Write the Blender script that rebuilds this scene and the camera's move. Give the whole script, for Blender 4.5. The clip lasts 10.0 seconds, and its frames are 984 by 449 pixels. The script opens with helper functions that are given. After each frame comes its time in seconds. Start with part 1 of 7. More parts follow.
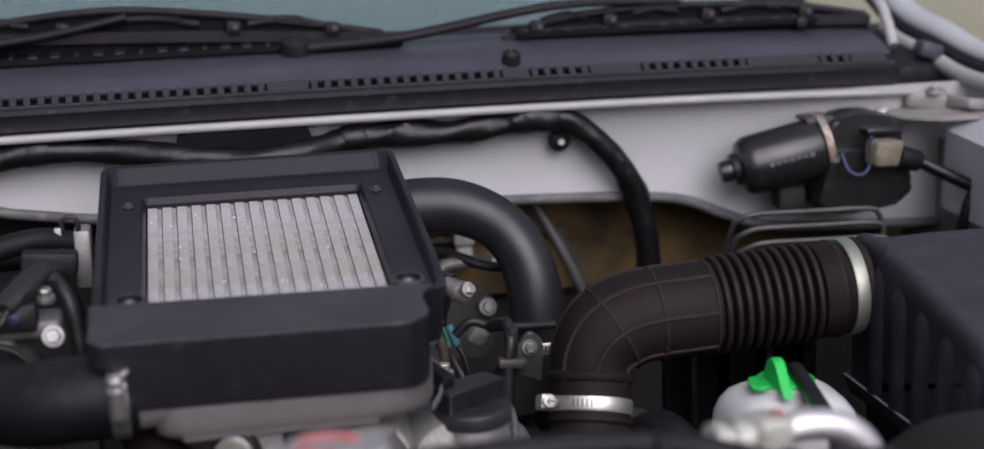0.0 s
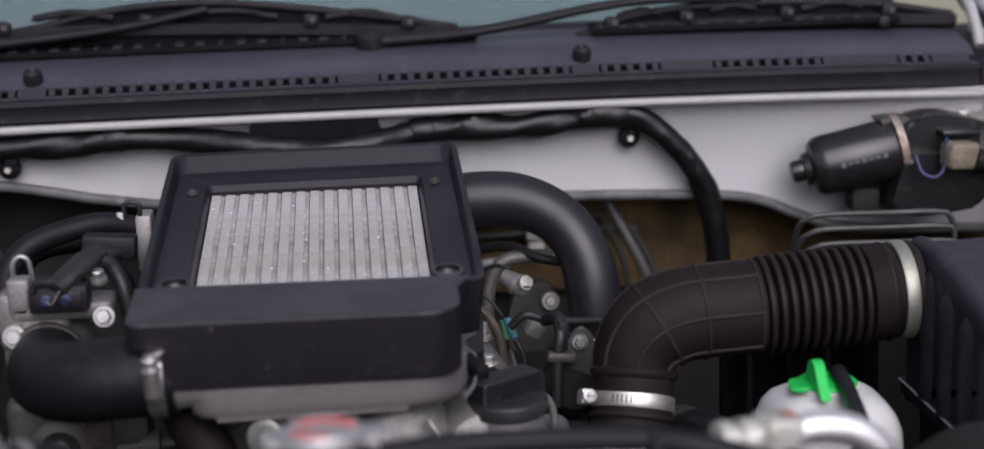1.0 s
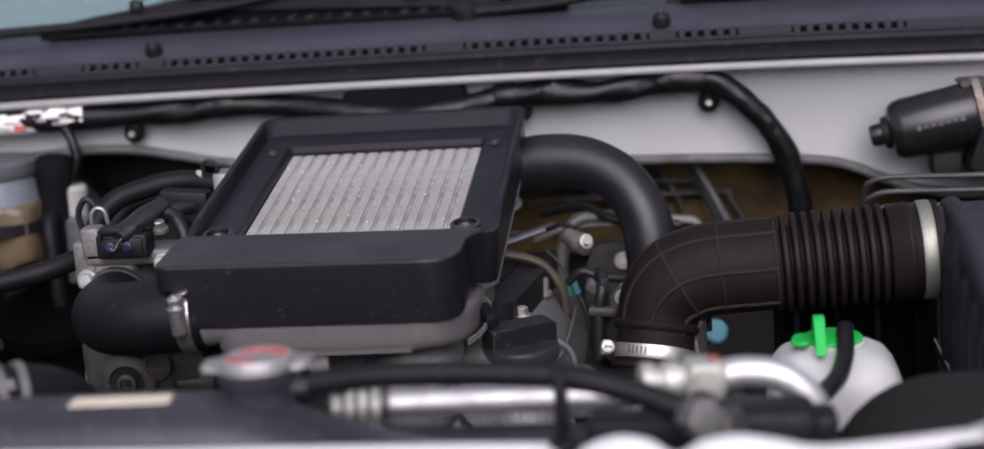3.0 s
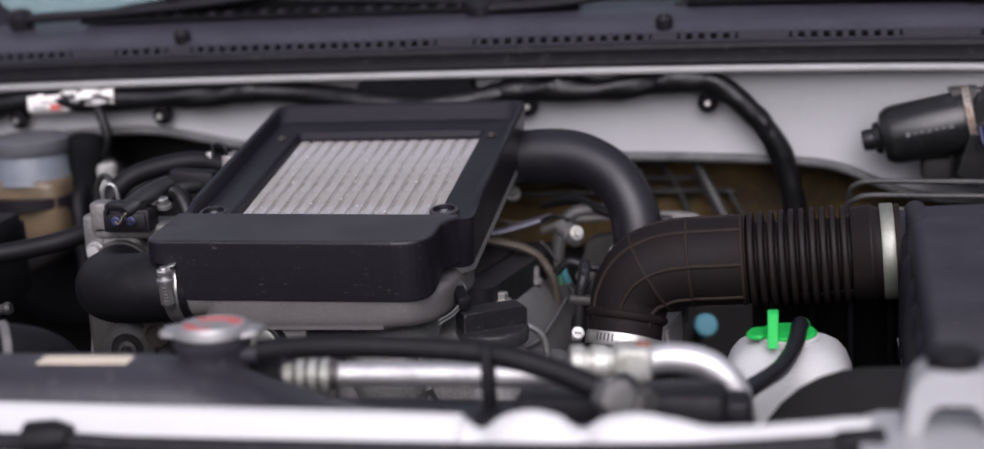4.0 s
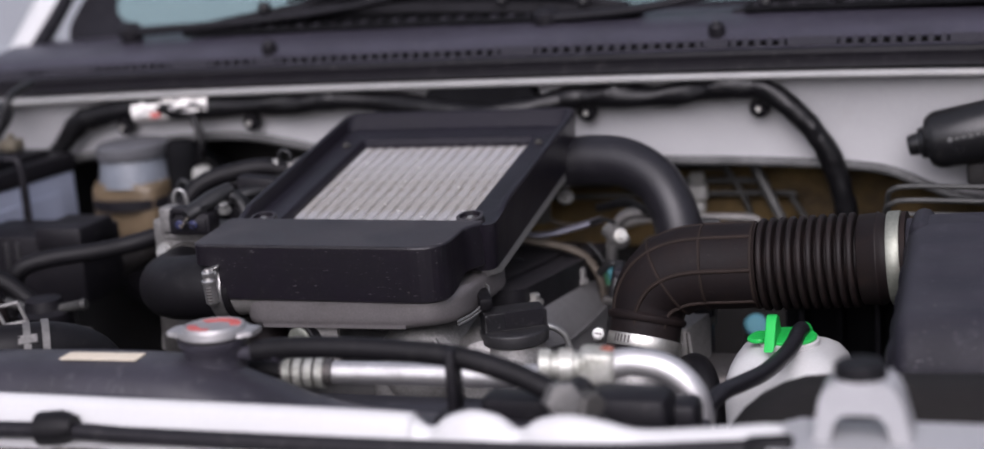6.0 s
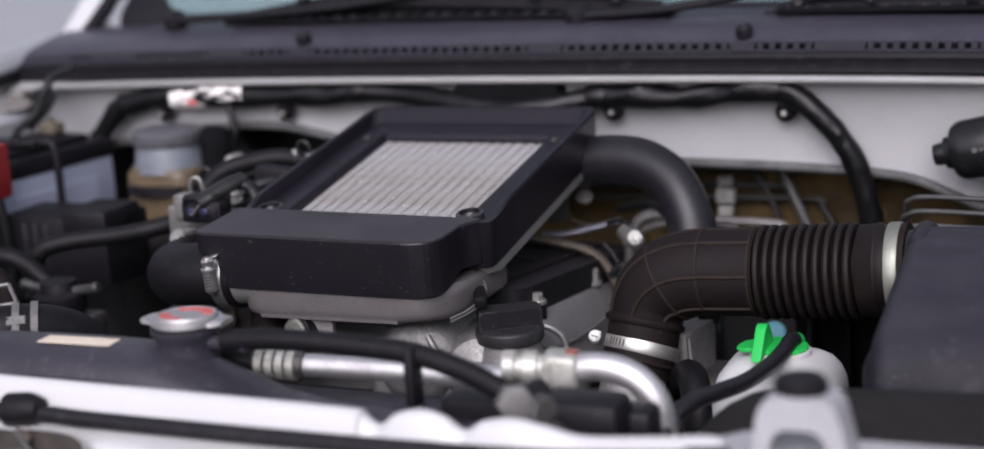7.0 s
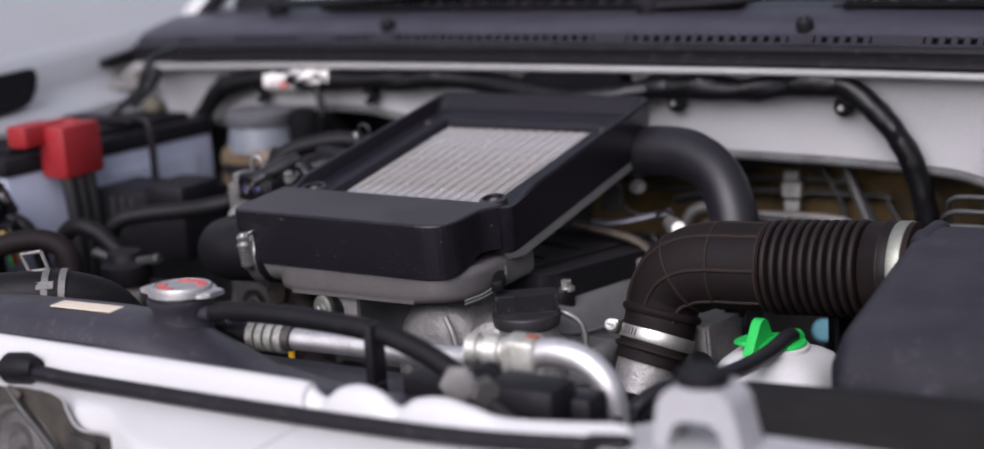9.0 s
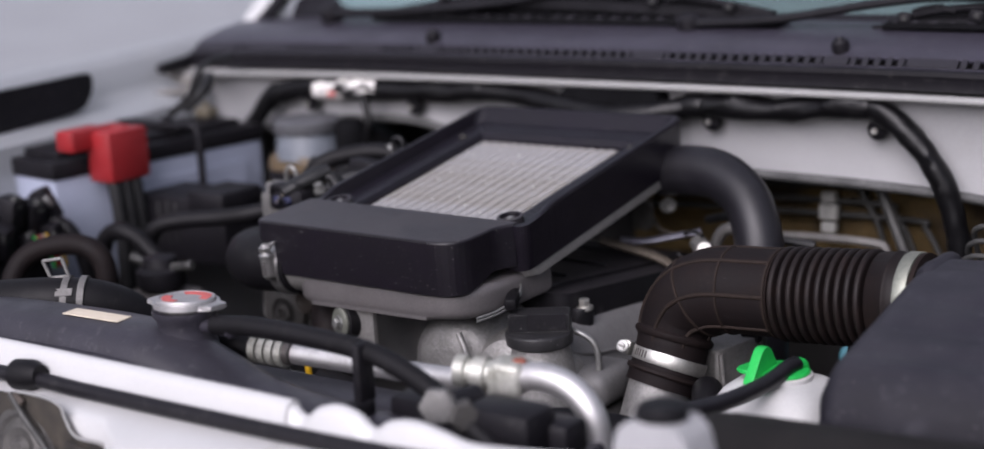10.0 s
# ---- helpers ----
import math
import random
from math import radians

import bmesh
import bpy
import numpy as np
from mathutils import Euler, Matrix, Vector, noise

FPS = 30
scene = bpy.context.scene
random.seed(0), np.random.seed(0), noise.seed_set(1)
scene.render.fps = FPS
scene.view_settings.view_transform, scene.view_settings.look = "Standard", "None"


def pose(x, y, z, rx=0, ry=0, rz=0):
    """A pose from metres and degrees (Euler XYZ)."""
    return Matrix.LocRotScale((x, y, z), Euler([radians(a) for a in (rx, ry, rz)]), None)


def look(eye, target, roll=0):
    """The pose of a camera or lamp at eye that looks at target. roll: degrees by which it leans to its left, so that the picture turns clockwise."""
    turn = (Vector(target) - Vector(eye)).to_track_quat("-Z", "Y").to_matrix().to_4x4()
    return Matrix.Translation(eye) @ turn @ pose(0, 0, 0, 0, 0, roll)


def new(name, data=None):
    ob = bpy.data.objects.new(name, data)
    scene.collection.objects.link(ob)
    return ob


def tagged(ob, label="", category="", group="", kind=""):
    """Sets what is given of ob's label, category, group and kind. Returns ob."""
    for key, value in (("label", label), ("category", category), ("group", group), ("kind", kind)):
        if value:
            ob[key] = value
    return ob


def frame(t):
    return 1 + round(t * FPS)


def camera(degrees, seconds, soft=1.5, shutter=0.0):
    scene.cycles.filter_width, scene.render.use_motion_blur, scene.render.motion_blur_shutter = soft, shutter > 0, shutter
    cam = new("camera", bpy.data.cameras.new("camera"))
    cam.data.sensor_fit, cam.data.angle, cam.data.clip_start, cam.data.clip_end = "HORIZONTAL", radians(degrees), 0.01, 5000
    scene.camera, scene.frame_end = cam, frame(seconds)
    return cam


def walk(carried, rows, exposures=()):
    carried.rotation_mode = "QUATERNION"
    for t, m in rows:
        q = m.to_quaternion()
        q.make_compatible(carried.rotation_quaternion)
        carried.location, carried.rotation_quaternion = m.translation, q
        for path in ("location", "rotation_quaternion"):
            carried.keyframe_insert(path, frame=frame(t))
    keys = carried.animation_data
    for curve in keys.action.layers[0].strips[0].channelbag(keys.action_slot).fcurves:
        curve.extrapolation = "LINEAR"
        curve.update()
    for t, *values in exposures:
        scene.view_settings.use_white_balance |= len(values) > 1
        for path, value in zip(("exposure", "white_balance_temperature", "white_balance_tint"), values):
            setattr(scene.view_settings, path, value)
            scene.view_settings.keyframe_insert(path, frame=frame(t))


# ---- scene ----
cam = camera(33.6, 10.0)
PATH = [
    (0, (-0.054, -1.235, 1.283), (0.305, 0.68, 0.83), -1.9),
    (0.5, (-0.015, -1.246, 1.284), (0.247, 0.684, 0.833), -2.3),
    (1, (0.039, -1.259, 1.28), (0.201, 0.683, 0.829), -1.9),
    (1.5, (0.114, -1.272, 1.262), (0.187, 0.676, 0.813), -1.4),
    (2, (0.182, -1.287, 1.253), (0.139, 0.66, 0.799), -2.6),
    (2.5, (0.237, -1.306, 1.258), (0.079, 0.635, 0.805), -4.0),
    (4, (0.416, -1.379, 1.261), (0.038, 0.534, 0.815), -2.9),
    (4.5, (0.471, -1.398, 1.262), (0.024, 0.5, 0.816), -3.1),
    (5, (0.522, -1.415, 1.271), (0.0, 0.464, 0.825), -3.3),
    (5.5, (0.565, -1.414, 1.287), (-0.019, 0.445, 0.839), -4.3),
    (7, (0.713, -1.355, 1.281), (-0.071, 0.43, 0.835), -3.7),
    (7.5, (0.764, -1.329, 1.271), (-0.097, 0.421, 0.827), -3.5),
    (8, (0.814, -1.307, 1.265), (-0.112, 0.409, 0.823), -3.2),
    (8.5, (0.855, -1.297, 1.266), (-0.135, 0.383, 0.823), -3.4),
    (9, (0.902, -1.287, 1.272), (-0.14, 0.362, 0.83), -3.7),
    (9.5, (0.943, -1.272, 1.278), (-0.154, 0.341, 0.836), -2.9),
    (10, (0.98, -1.236, 1.287), (-0.179, 0.335, 0.849), -3.2),
]
walk(cam, [(t, look(eye, target, roll)) for t, eye, target, roll in PATH], ((0, 0.46, 6080, 21), (10, 0.58, 6080, 21)))

cam.data.dof.use_dof = True
cam.data.dof.focus_distance = 1.43
cam.data.dof.aperture_fstop = 2.6

# ---- world and light: overcast daylight ----
world = bpy.data.worlds.new("overcast_sky")
scene.world = world
world.use_nodes = True
wn = world.node_tree.nodes
wl = world.node_tree.links
sky = wn.new("ShaderNodeTexSky")
sky.sky_type = "NISHITA"
sky.sun_disc = False
sky.sun_elevation = radians(38)
sky.sun_rotation = radians(170)
sky.dust_density = 4.0
sky.air_density = 1.4
haze = wn.new("ShaderNodeHueSaturation")
haze.inputs["Saturation"].default_value = 0.3
wl.new(sky.outputs["Color"], haze.inputs["Color"])
wl.new(haze.outputs["Color"], wn["Background"].inputs["Color"])
wn["Background"].inputs["Strength"].default_value = 0.10
sun_data = bpy.data.lights.new("sun", "SUN")
sun_data.energy = 1.9
sun_data.angle = radians(55)
sun_data.color = (1.0, 0.96, 0.92)
sun = new("sun", sun_data)
sun.matrix_world = look((0.4, -3.4, 3.6), (0, 0, 0.9))


# ---- materials ----
def mat(name, base, rough=0.5, metal=0.0, var=0.25, scale=30.0, grain=400.0, bump=0.15, second=None,
        spec=0.4, dust=0.0, dust_col=(0.35, 0.34, 0.33), coat=0.0, rough_var=0.12, bump_dist=0.0006, dust_scale=90.0, edge=None, edge_amt=0.45, scratch=0.0, weave=0.0, toplit_dust=0.0, specks=0.0):
    """A surface with blotches at one scale, grain at another, dust specks and fine relief."""
    m = bpy.data.materials.new(name)
    m.use_nodes = True
    nt = m.node_tree
    n, l = nt.nodes, nt.links
    b = n["Principled BSDF"]
    co = n.new("ShaderNodeTexCoord")
    big = n.new("ShaderNodeTexNoise")
    big.inputs["Scale"].default_value = scale
    big.inputs["Detail"].default_value = 5
    big.inputs["Roughness"].default_value = 0.6
    fine = n.new("ShaderNodeTexNoise")
    fine.inputs["Scale"].default_value = grain
    fine.inputs["Detail"].default_value = 3
    for t in (big, fine):
        l.new(co.outputs["Object"], t.inputs["Vector"])
    ramp = n.new("ShaderNodeMapRange")
    ramp.inputs["From Min"].default_value, ramp.inputs["From Max"].default_value = 0.35, 0.68
    l.new(big.outputs["Fac"], ramp.inputs["Value"])
    mix = n.new("ShaderNodeMix")
    mix.data_type = "RGBA"
    other = second if second else tuple(c * (1 - var) for c in base)
    mix.inputs["A"].default_value = (*base, 1)
    mix.inputs["B"].default_value = (*other, 1)
    l.new(ramp.outputs["Result"], mix.inputs["Factor"])
    col = mix.outputs["Result"]
    g = n.new("ShaderNodeMix")
    g.data_type, g.blend_type = "RGBA", "OVERLAY"
    g.inputs["Factor"].default_value = min(0.6, var)
    l.new(col, g.inputs["A"])
    l.new(fine.outputs["Fac"], g.inputs["B"])
    col = g.outputs["Result"]
    rr = n.new("ShaderNodeMapRange")
    rr.inputs["To Min"].default_value = max(0.03, rough - rough_var)
    rr.inputs["To Max"].default_value = min(1.0, rough + rough_var)
    l.new(big.outputs["Fac"], rr.inputs["Value"])
    if dust > 0:
        sp = n.new("ShaderNodeTexNoise")
        sp.inputs["Scale"].default_value = dust_scale
        sp.inputs["Detail"].default_value = 8
        sp.inputs["Roughness"].default_value = 0.75
        l.new(co.outputs["Object"], sp.inputs["Vector"])
        th = n.new("ShaderNodeMapRange")
        th.inputs["From Min"].default_value, th.inputs["From Max"].default_value = 0.56, 0.74
        th.inputs["To Max"].default_value = dust
        l.new(sp.outputs["Fac"], th.inputs["Value"])
        dm = n.new("ShaderNodeMix")
        dm.data_type = "RGBA"
        dm.inputs["B"].default_value = (*dust_col, 1)
        l.new(th.outputs["Result"], dm.inputs["Factor"])
        l.new(col, dm.inputs["A"])
        col = dm.outputs["Result"]
    # pale upward faces: dust there, and light from above put into the colour
    if toplit_dust > 0:
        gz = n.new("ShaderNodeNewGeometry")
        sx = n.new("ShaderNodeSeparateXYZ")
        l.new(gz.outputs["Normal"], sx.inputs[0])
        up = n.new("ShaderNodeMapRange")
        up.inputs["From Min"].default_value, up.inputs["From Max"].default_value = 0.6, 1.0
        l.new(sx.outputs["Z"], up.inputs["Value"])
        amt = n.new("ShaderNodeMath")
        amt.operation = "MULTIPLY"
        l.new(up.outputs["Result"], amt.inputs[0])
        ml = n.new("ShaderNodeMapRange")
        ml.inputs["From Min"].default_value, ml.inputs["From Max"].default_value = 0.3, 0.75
        ml.inputs["To Min"].default_value, ml.inputs["To Max"].default_value = toplit_dust * 0.25, toplit_dust
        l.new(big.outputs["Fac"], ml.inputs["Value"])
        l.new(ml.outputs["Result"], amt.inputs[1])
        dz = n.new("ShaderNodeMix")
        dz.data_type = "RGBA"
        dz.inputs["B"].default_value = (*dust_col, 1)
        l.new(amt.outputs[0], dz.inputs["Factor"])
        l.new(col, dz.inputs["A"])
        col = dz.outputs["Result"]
    if scratch > 0:
        for turnz in (25, 70, 140):
            mp = n.new("ShaderNodeMapping")
            mp.inputs["Rotation"].default_value = (radians(turnz * 0.7), radians(turnz * 0.4), radians(turnz))
            mp.inputs["Scale"].default_value = (110, 480, 480)
            l.new(co.outputs["Object"], mp.inputs["Vector"])
            sn = n.new("ShaderNodeTexNoise")
            sn.inputs["Scale"].default_value = 1.0
            sn.inputs["Detail"].default_value = 2
            l.new(mp.outputs["Vector"], sn.inputs["Vector"])
            sr = n.new("ShaderNodeMapRange")
            sr.inputs["From Min"].default_value, sr.inputs["From Max"].default_value = 0.71, 0.80
            sr.inputs["To Max"].default_value = scratch
            l.new(sn.outputs["Fac"], sr.inputs["Value"])
            sm = n.new("ShaderNodeMix")
            sm.data_type = "RGBA"
            sm.inputs["B"].default_value = (0.30, 0.29, 0.29, 1)
            l.new(sr.outputs["Result"], sm.inputs["Factor"])
            l.new(col, sm.inputs["A"])
            col = sm.outputs["Result"]
    if specks > 0:
        vo = n.new("ShaderNodeTexVoronoi")
        vo.inputs["Scale"].default_value = 130
        l.new(co.outputs["Object"], vo.inputs["Vector"])
        dot = n.new("ShaderNodeMapRange")
        dot.inputs["From Min"].default_value, dot.inputs["From Max"].default_value = 0.14, 0.06
        l.new(vo.outputs["Distance"], dot.inputs["Value"])
        few = n.new("ShaderNodeMapRange")
        few.inputs["From Min"].default_value, few.inputs["From Max"].default_value = 0.80, 0.95
        few.inputs["To Max"].default_value = specks
        l.new(vo.outputs["Color"], few.inputs["Value"])
        both = n.new("ShaderNodeMath")
        both.operation = "MULTIPLY"
        l.new(dot.outputs["Result"], both.inputs[0])
        l.new(few.outputs["Result"], both.inputs[1])
        ks = n.new("ShaderNodeMix")
        ks.data_type = "RGBA"
        ks.inputs["B"].default_value = (0.26, 0.24, 0.22, 1)
        l.new(both.outputs[0], ks.inputs["Factor"])
        l.new(col, ks.inputs["A"])
        col = ks.outputs["Result"]
    # tinted convex edges: wear, plus edge highlights put into the colour
    if edge:
        geo = n.new("ShaderNodeNewGeometry")
        er = n.new("ShaderNodeMapRange")
        er.inputs["From Min"].default_value, er.inputs["From Max"].default_value = 0.545, 0.66
        er.inputs["To Max"].default_value = edge_amt
        l.new(geo.outputs["Pointiness"], er.inputs["Value"])
        em = n.new("ShaderNodeMix")
        em.data_type = "RGBA"
        em.inputs["B"].default_value = (*edge, 1)
        l.new(er.outputs["Result"], em.inputs["Factor"])
        l.new(col, em.inputs["A"])
        col = em.outputs["Result"]
    l.new(col, b.inputs["Base Color"])
    l.new(rr.outputs["Result"], b.inputs["Roughness"])
    b.inputs["Metallic"].default_value = metal
    b.inputs["Specular IOR Level"].default_value = spec
    b.inputs["Coat Weight"].default_value = coat
    b.inputs["Coat Roughness"].default_value = 0.12
    if bump > 0:
        bp = n.new("ShaderNodeBump")
        bp.inputs["Strength"].default_value = bump
        bp.inputs["Distance"].default_value = bump_dist
        height = fine.outputs["Fac"]
        if weave > 0:
            wv = n.new("ShaderNodeTexWave")
            wv.bands_direction = "DIAGONAL"
            wv.inputs["Scale"].default_value = weave
            wv.inputs["Distortion"].default_value = 3.0
            wv.inputs["Detail"].default_value = 1.0
            l.new(co.outputs["Object"], wv.inputs["Vector"])
            ad = n.new("ShaderNodeMath")
            ad.operation = "MULTIPLY_ADD"
            ad.inputs[1].default_value = 0.6
            l.new(wv.outputs["Fac"], ad.inputs[0])
            l.new(fine.outputs["Fac"], ad.inputs[2])
            height = ad.outputs[0]
        l.new(height, bp.inputs["Height"])
        l.new(bp.outputs["Normal"], b.inputs["Normal"])
    return m


# the cover's top is paled to match light from above, beyond its dust
COVER = mat("cover_plastic", (0.0068, 0.0051, 0.0088), 0.40, var=0.35, scale=22, grain=900, bump=0.3, spec=0.40, dust=0.12, dust_scale=130, dust_col=(0.094, 0.085, 0.089), edge=(0.10, 0.098, 0.10), edge_amt=0.4, scratch=0.32, toplit_dust=0.38, specks=0.55)
TRAYPL = mat("tray_plastic", (0.0080, 0.0063, 0.0105), 0.35, var=0.35, scale=14, grain=900, bump=0.3, spec=0.36, dust=0.1, dust_scale=130, dust_col=(0.086, 0.076, 0.094), edge=(0.10, 0.098, 0.10), edge_amt=0.75, scratch=0.22)
DUSTY = mat("dusty_black_plastic", (0.0120, 0.0115, 0.0130), 0.5, spec=0.32, var=0.35, scale=20, grain=600, bump=0.3, dust=0.3, dust_col=(0.07, 0.066, 0.062), dust_scale=70, edge=(0.09, 0.09, 0.09), edge_amt=0.5, scratch=0.3)
DUCTPL = mat("duct_plastic", (0.0115, 0.0098, 0.0090), 0.62, spec=0.24, var=0.35, scale=16, grain=500, bump=0.25, dust=0.25, dust_col=(0.05, 0.043, 0.036), dust_scale=50)
PLASTIC = mat("black_plastic", (0.008, 0.0072, 0.0095), 0.52, spec=0.24, var=0.3, scale=25, dust=0.16, dust_col=(0.16, 0.155, 0.15))
# the lid's top is paled and blued for skylight, along with its dust
BOXPL = mat("airbox_plastic", (0.0112, 0.0104, 0.0160), 0.60, scratch=0.35, var=0.35, scale=18, grain=700, bump=0.35, dust=0.34, dust_scale=60, dust_col=(0.078, 0.077, 0.092), spec=0.26, toplit_dust=0.36, specks=0.45)
COWLPL = mat("cowl_plastic", (0.041, 0.038, 0.052), 0.38, var=0.3, scale=12, grain=600, bump=0.3, dust=0.15)
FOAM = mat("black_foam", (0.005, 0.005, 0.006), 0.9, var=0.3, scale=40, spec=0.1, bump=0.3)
SLATPL = mat("slat_plastic", (0.016, 0.0145, 0.020), 0.5, var=0.3, scale=40, bump=0.2)
WIPERPL = mat("faded_wiper_plastic", (0.012, 0.0115, 0.014), 0.55, spec=0.16, var=0.35, scale=30, bump=0.2, dust=0.2, dust_col=(0.08, 0.077, 0.075))
TRIM = mat("trim_rubber", (0.0080, 0.0072, 0.0098), 0.5, spec=0.24, var=0.3, scale=10, dust=0.1)
COILPL = mat("coil_cover_plastic", (0.0085, 0.0078, 0.0098), 0.5, spec=0.3, var=0.4, scale=30, grain=700, bump=0.3, dust=0.3, dust_col=(0.092, 0.083, 0.092), dust_scale=60, scratch=0.2, toplit_dust=0.28, specks=0.3)
RADPL = mat("radiator_plastic", (0.031, 0.029, 0.038), 0.42, var=0.3, scale=20, grain=700, bump=0.2, dust=0.18)
RUBBER = mat("hose_rubber", (0.0056, 0.0051, 0.0064), 0.55, spec=0.20, var=0.35, scale=30, grain=600, bump=0.3, dust=0.12, dust_col=(0.10, 0.095, 0.09))
SATINRUB = mat("satin_hose_rubber", (0.0105, 0.0098, 0.0128), 0.42, spec=0.40, var=0.35, scale=30, grain=600, bump=0.3, dust=0.15, dust_col=(0.10, 0.095, 0.10))
INTAKE = mat("intake_rubber", (0.0066, 0.0047, 0.0051), 0.66, var=0.45, scale=45, spec=0.16, second=(0.0090, 0.0057, 0.0056), grain=500, bump=0.3,
             dust=0.45, dust_col=(0.0200, 0.0118, 0.0092), dust_scale=60, edge=(0.026, 0.0155, 0.0115), edge_amt=0.5, scratch=0.07)
BELLOWS = mat("bellows_rubber", (0.0064, 0.0045, 0.0047), 0.58, var=0.4, scale=60, spec=0.22, second=(0.0098, 0.0060, 0.0056), grain=500, bump=0.3, dust=0.35, dust_col=(0.0220, 0.0124, 0.0094), dust_scale=60, edge=(0.030, 0.0170, 0.0120), edge_amt=0.55)
RIBRUST = mat("rib_rubber", (0.0185, 0.0116, 0.0092), 0.75, var=0.3, scale=60, second=(0.014, 0.0098, 0.008), bump=0.3, spec=0.2)
WOVEN = mat("woven_hose_rubber", (0.0052, 0.0047, 0.0060), 0.52, spec=0.22, var=0.3, scale=30, grain=500, bump=0.38, bump_dist=0.0004, dust=0.2, dust_col=(0.10, 0.095, 0.09), weave=260)
TAPE = mat("harness_tape", (0.0046, 0.0044, 0.0052), 0.36, spec=0.26, var=0.3, scale=50, grain=120, bump=0.45, bump_dist=0.0012, dust=0.08, dust_col=(0.12, 0.115, 0.11))
LOOM = mat("wire_loom", (0.011, 0.011, 0.012), 0.5, var=0.3, scale=60, grain=250, bump=0.4)
WHITE = mat("white_paint", (0.49, 0.49, 0.49), 0.35, var=0.06, scale=5, bump=0.03, coat=0.4, dust=0.12, dust_col=(0.45, 0.42, 0.38), dust_scale=14)
# white paint darkened for the shade of the bonnet, which isn't built
BAYWHITE = mat("bay_paint", (0.35, 0.35, 0.356), 0.45, var=0.1, scale=6, bump=0.05, coat=0.15, dust=0.3, dust_col=(0.31, 0.295, 0.27), dust_scale=16)
# white paint lowered to stand for the dimmer light on the arch
ARCHWHITE = mat("dimmed_white_paint", (0.34, 0.34, 0.35), 0.42, var=0.12, scale=18, bump=0.06, coat=0.2, dust=0.3, dust_col=(0.36, 0.34, 0.31), dust_scale=30)
# white paint darkened for the wing's shade; its dust specks are separate
WINGWHITE = mat("dimmed_wing_paint", (0.30, 0.312, 0.328), 0.38, var=0.08, scale=5, bump=0.03, coat=0.4, dust=0.25, dust_col=(0.34, 0.33, 0.31), dust_scale=14)
HINGE = mat("hinge_paint", (0.22, 0.21, 0.20), 0.5, var=0.25, scale=25, bump=0.1, dust=0.4, dust_col=(0.25, 0.22, 0.18), dust_scale=30)
# white paint darkened because less light reaches the lip
LIP = mat("lip_paint", (0.27, 0.27, 0.265), 0.5, var=0.15, scale=12, bump=0.08, dust=0.4, dust_col=(0.32, 0.30, 0.27), dust_scale=25)
LAVST = mat("bluish_steel", (0.19, 0.19, 0.23), 0.45, 0.6, var=0.3, scale=40, bump=0.15, dust=0.3, dust_col=(0.14, 0.12, 0.1))
TANST = mat("tan_stained_steel", (0.105, 0.087, 0.068), 0.65, 0.3, var=0.4, scale=45, bump=0.25, dust=0.3, dust_col=(0.2, 0.16, 0.12))
RUSTARM = mat("rusty_arm", (0.085, 0.07, 0.06), 0.7, 0.2, var=0.4, scale=40, bump=0.3)
RECESS = mat("recess_brown", (0.045, 0.038, 0.030), 0.8, var=0.5, scale=50, second=(0.014, 0.013, 0.012), grain=200, bump=0.5, dust=0.3, dust_col=(0.10, 0.08, 0.06))
VCOVER = mat("dull_grey_cover", (0.150, 0.147, 0.147), 0.6, 0.2, var=0.3, scale=22, grain=500, bump=0.2, dust=0.3, dust_col=(0.20, 0.18, 0.16))
RUSTCAP = mat("faded_red_cap", (0.26, 0.085, 0.055), 0.6, var=0.35, scale=70, bump=0.1, dust=0.3, dust_col=(0.3, 0.26, 0.2))
TEALDK = mat("faded_teal", (0.04, 0.17, 0.20), 0.6, var=0.3, scale=60, bump=0.05)
SEAM = mat("sealed_seam", (0.09, 0.09, 0.09), 0.6, var=0.4, scale=30, dust=0.3)
INSUL = mat("insulation_felt", (0.135, 0.088, 0.030), 0.95, var=0.5, scale=14, second=(0.030, 0.022, 0.014), grain=300, bump=0.8, bump_dist=0.003)
ALUC = mat("cast_aluminium", (0.34, 0.332, 0.322), 0.55, 0.75, var=0.35, scale=25, grain=350, bump=0.6, bump_dist=0.0012, dust=0.3, dust_col=(0.16, 0.14, 0.12))
DULLCAST = mat("dull_casting", (0.20, 0.195, 0.19), 0.6, 0.6, var=0.4, scale=30, grain=350, bump=0.5, bump_dist=0.001, dust=0.4, dust_col=(0.06, 0.055, 0.05))
ALUDIRTY = mat("dull_aluminium", (0.30, 0.29, 0.28), 0.6, 0.6, var=0.35, scale=22, grain=350, bump=0.4, dust=0.3, dust_col=(0.10, 0.09, 0.08))
STRIPAL = mat("bare_aluminium", (0.42, 0.412, 0.40), 0.45, 0.7, var=0.2, scale=30, bump=0.15, dust=0.25, dust_col=(0.2, 0.18, 0.15))
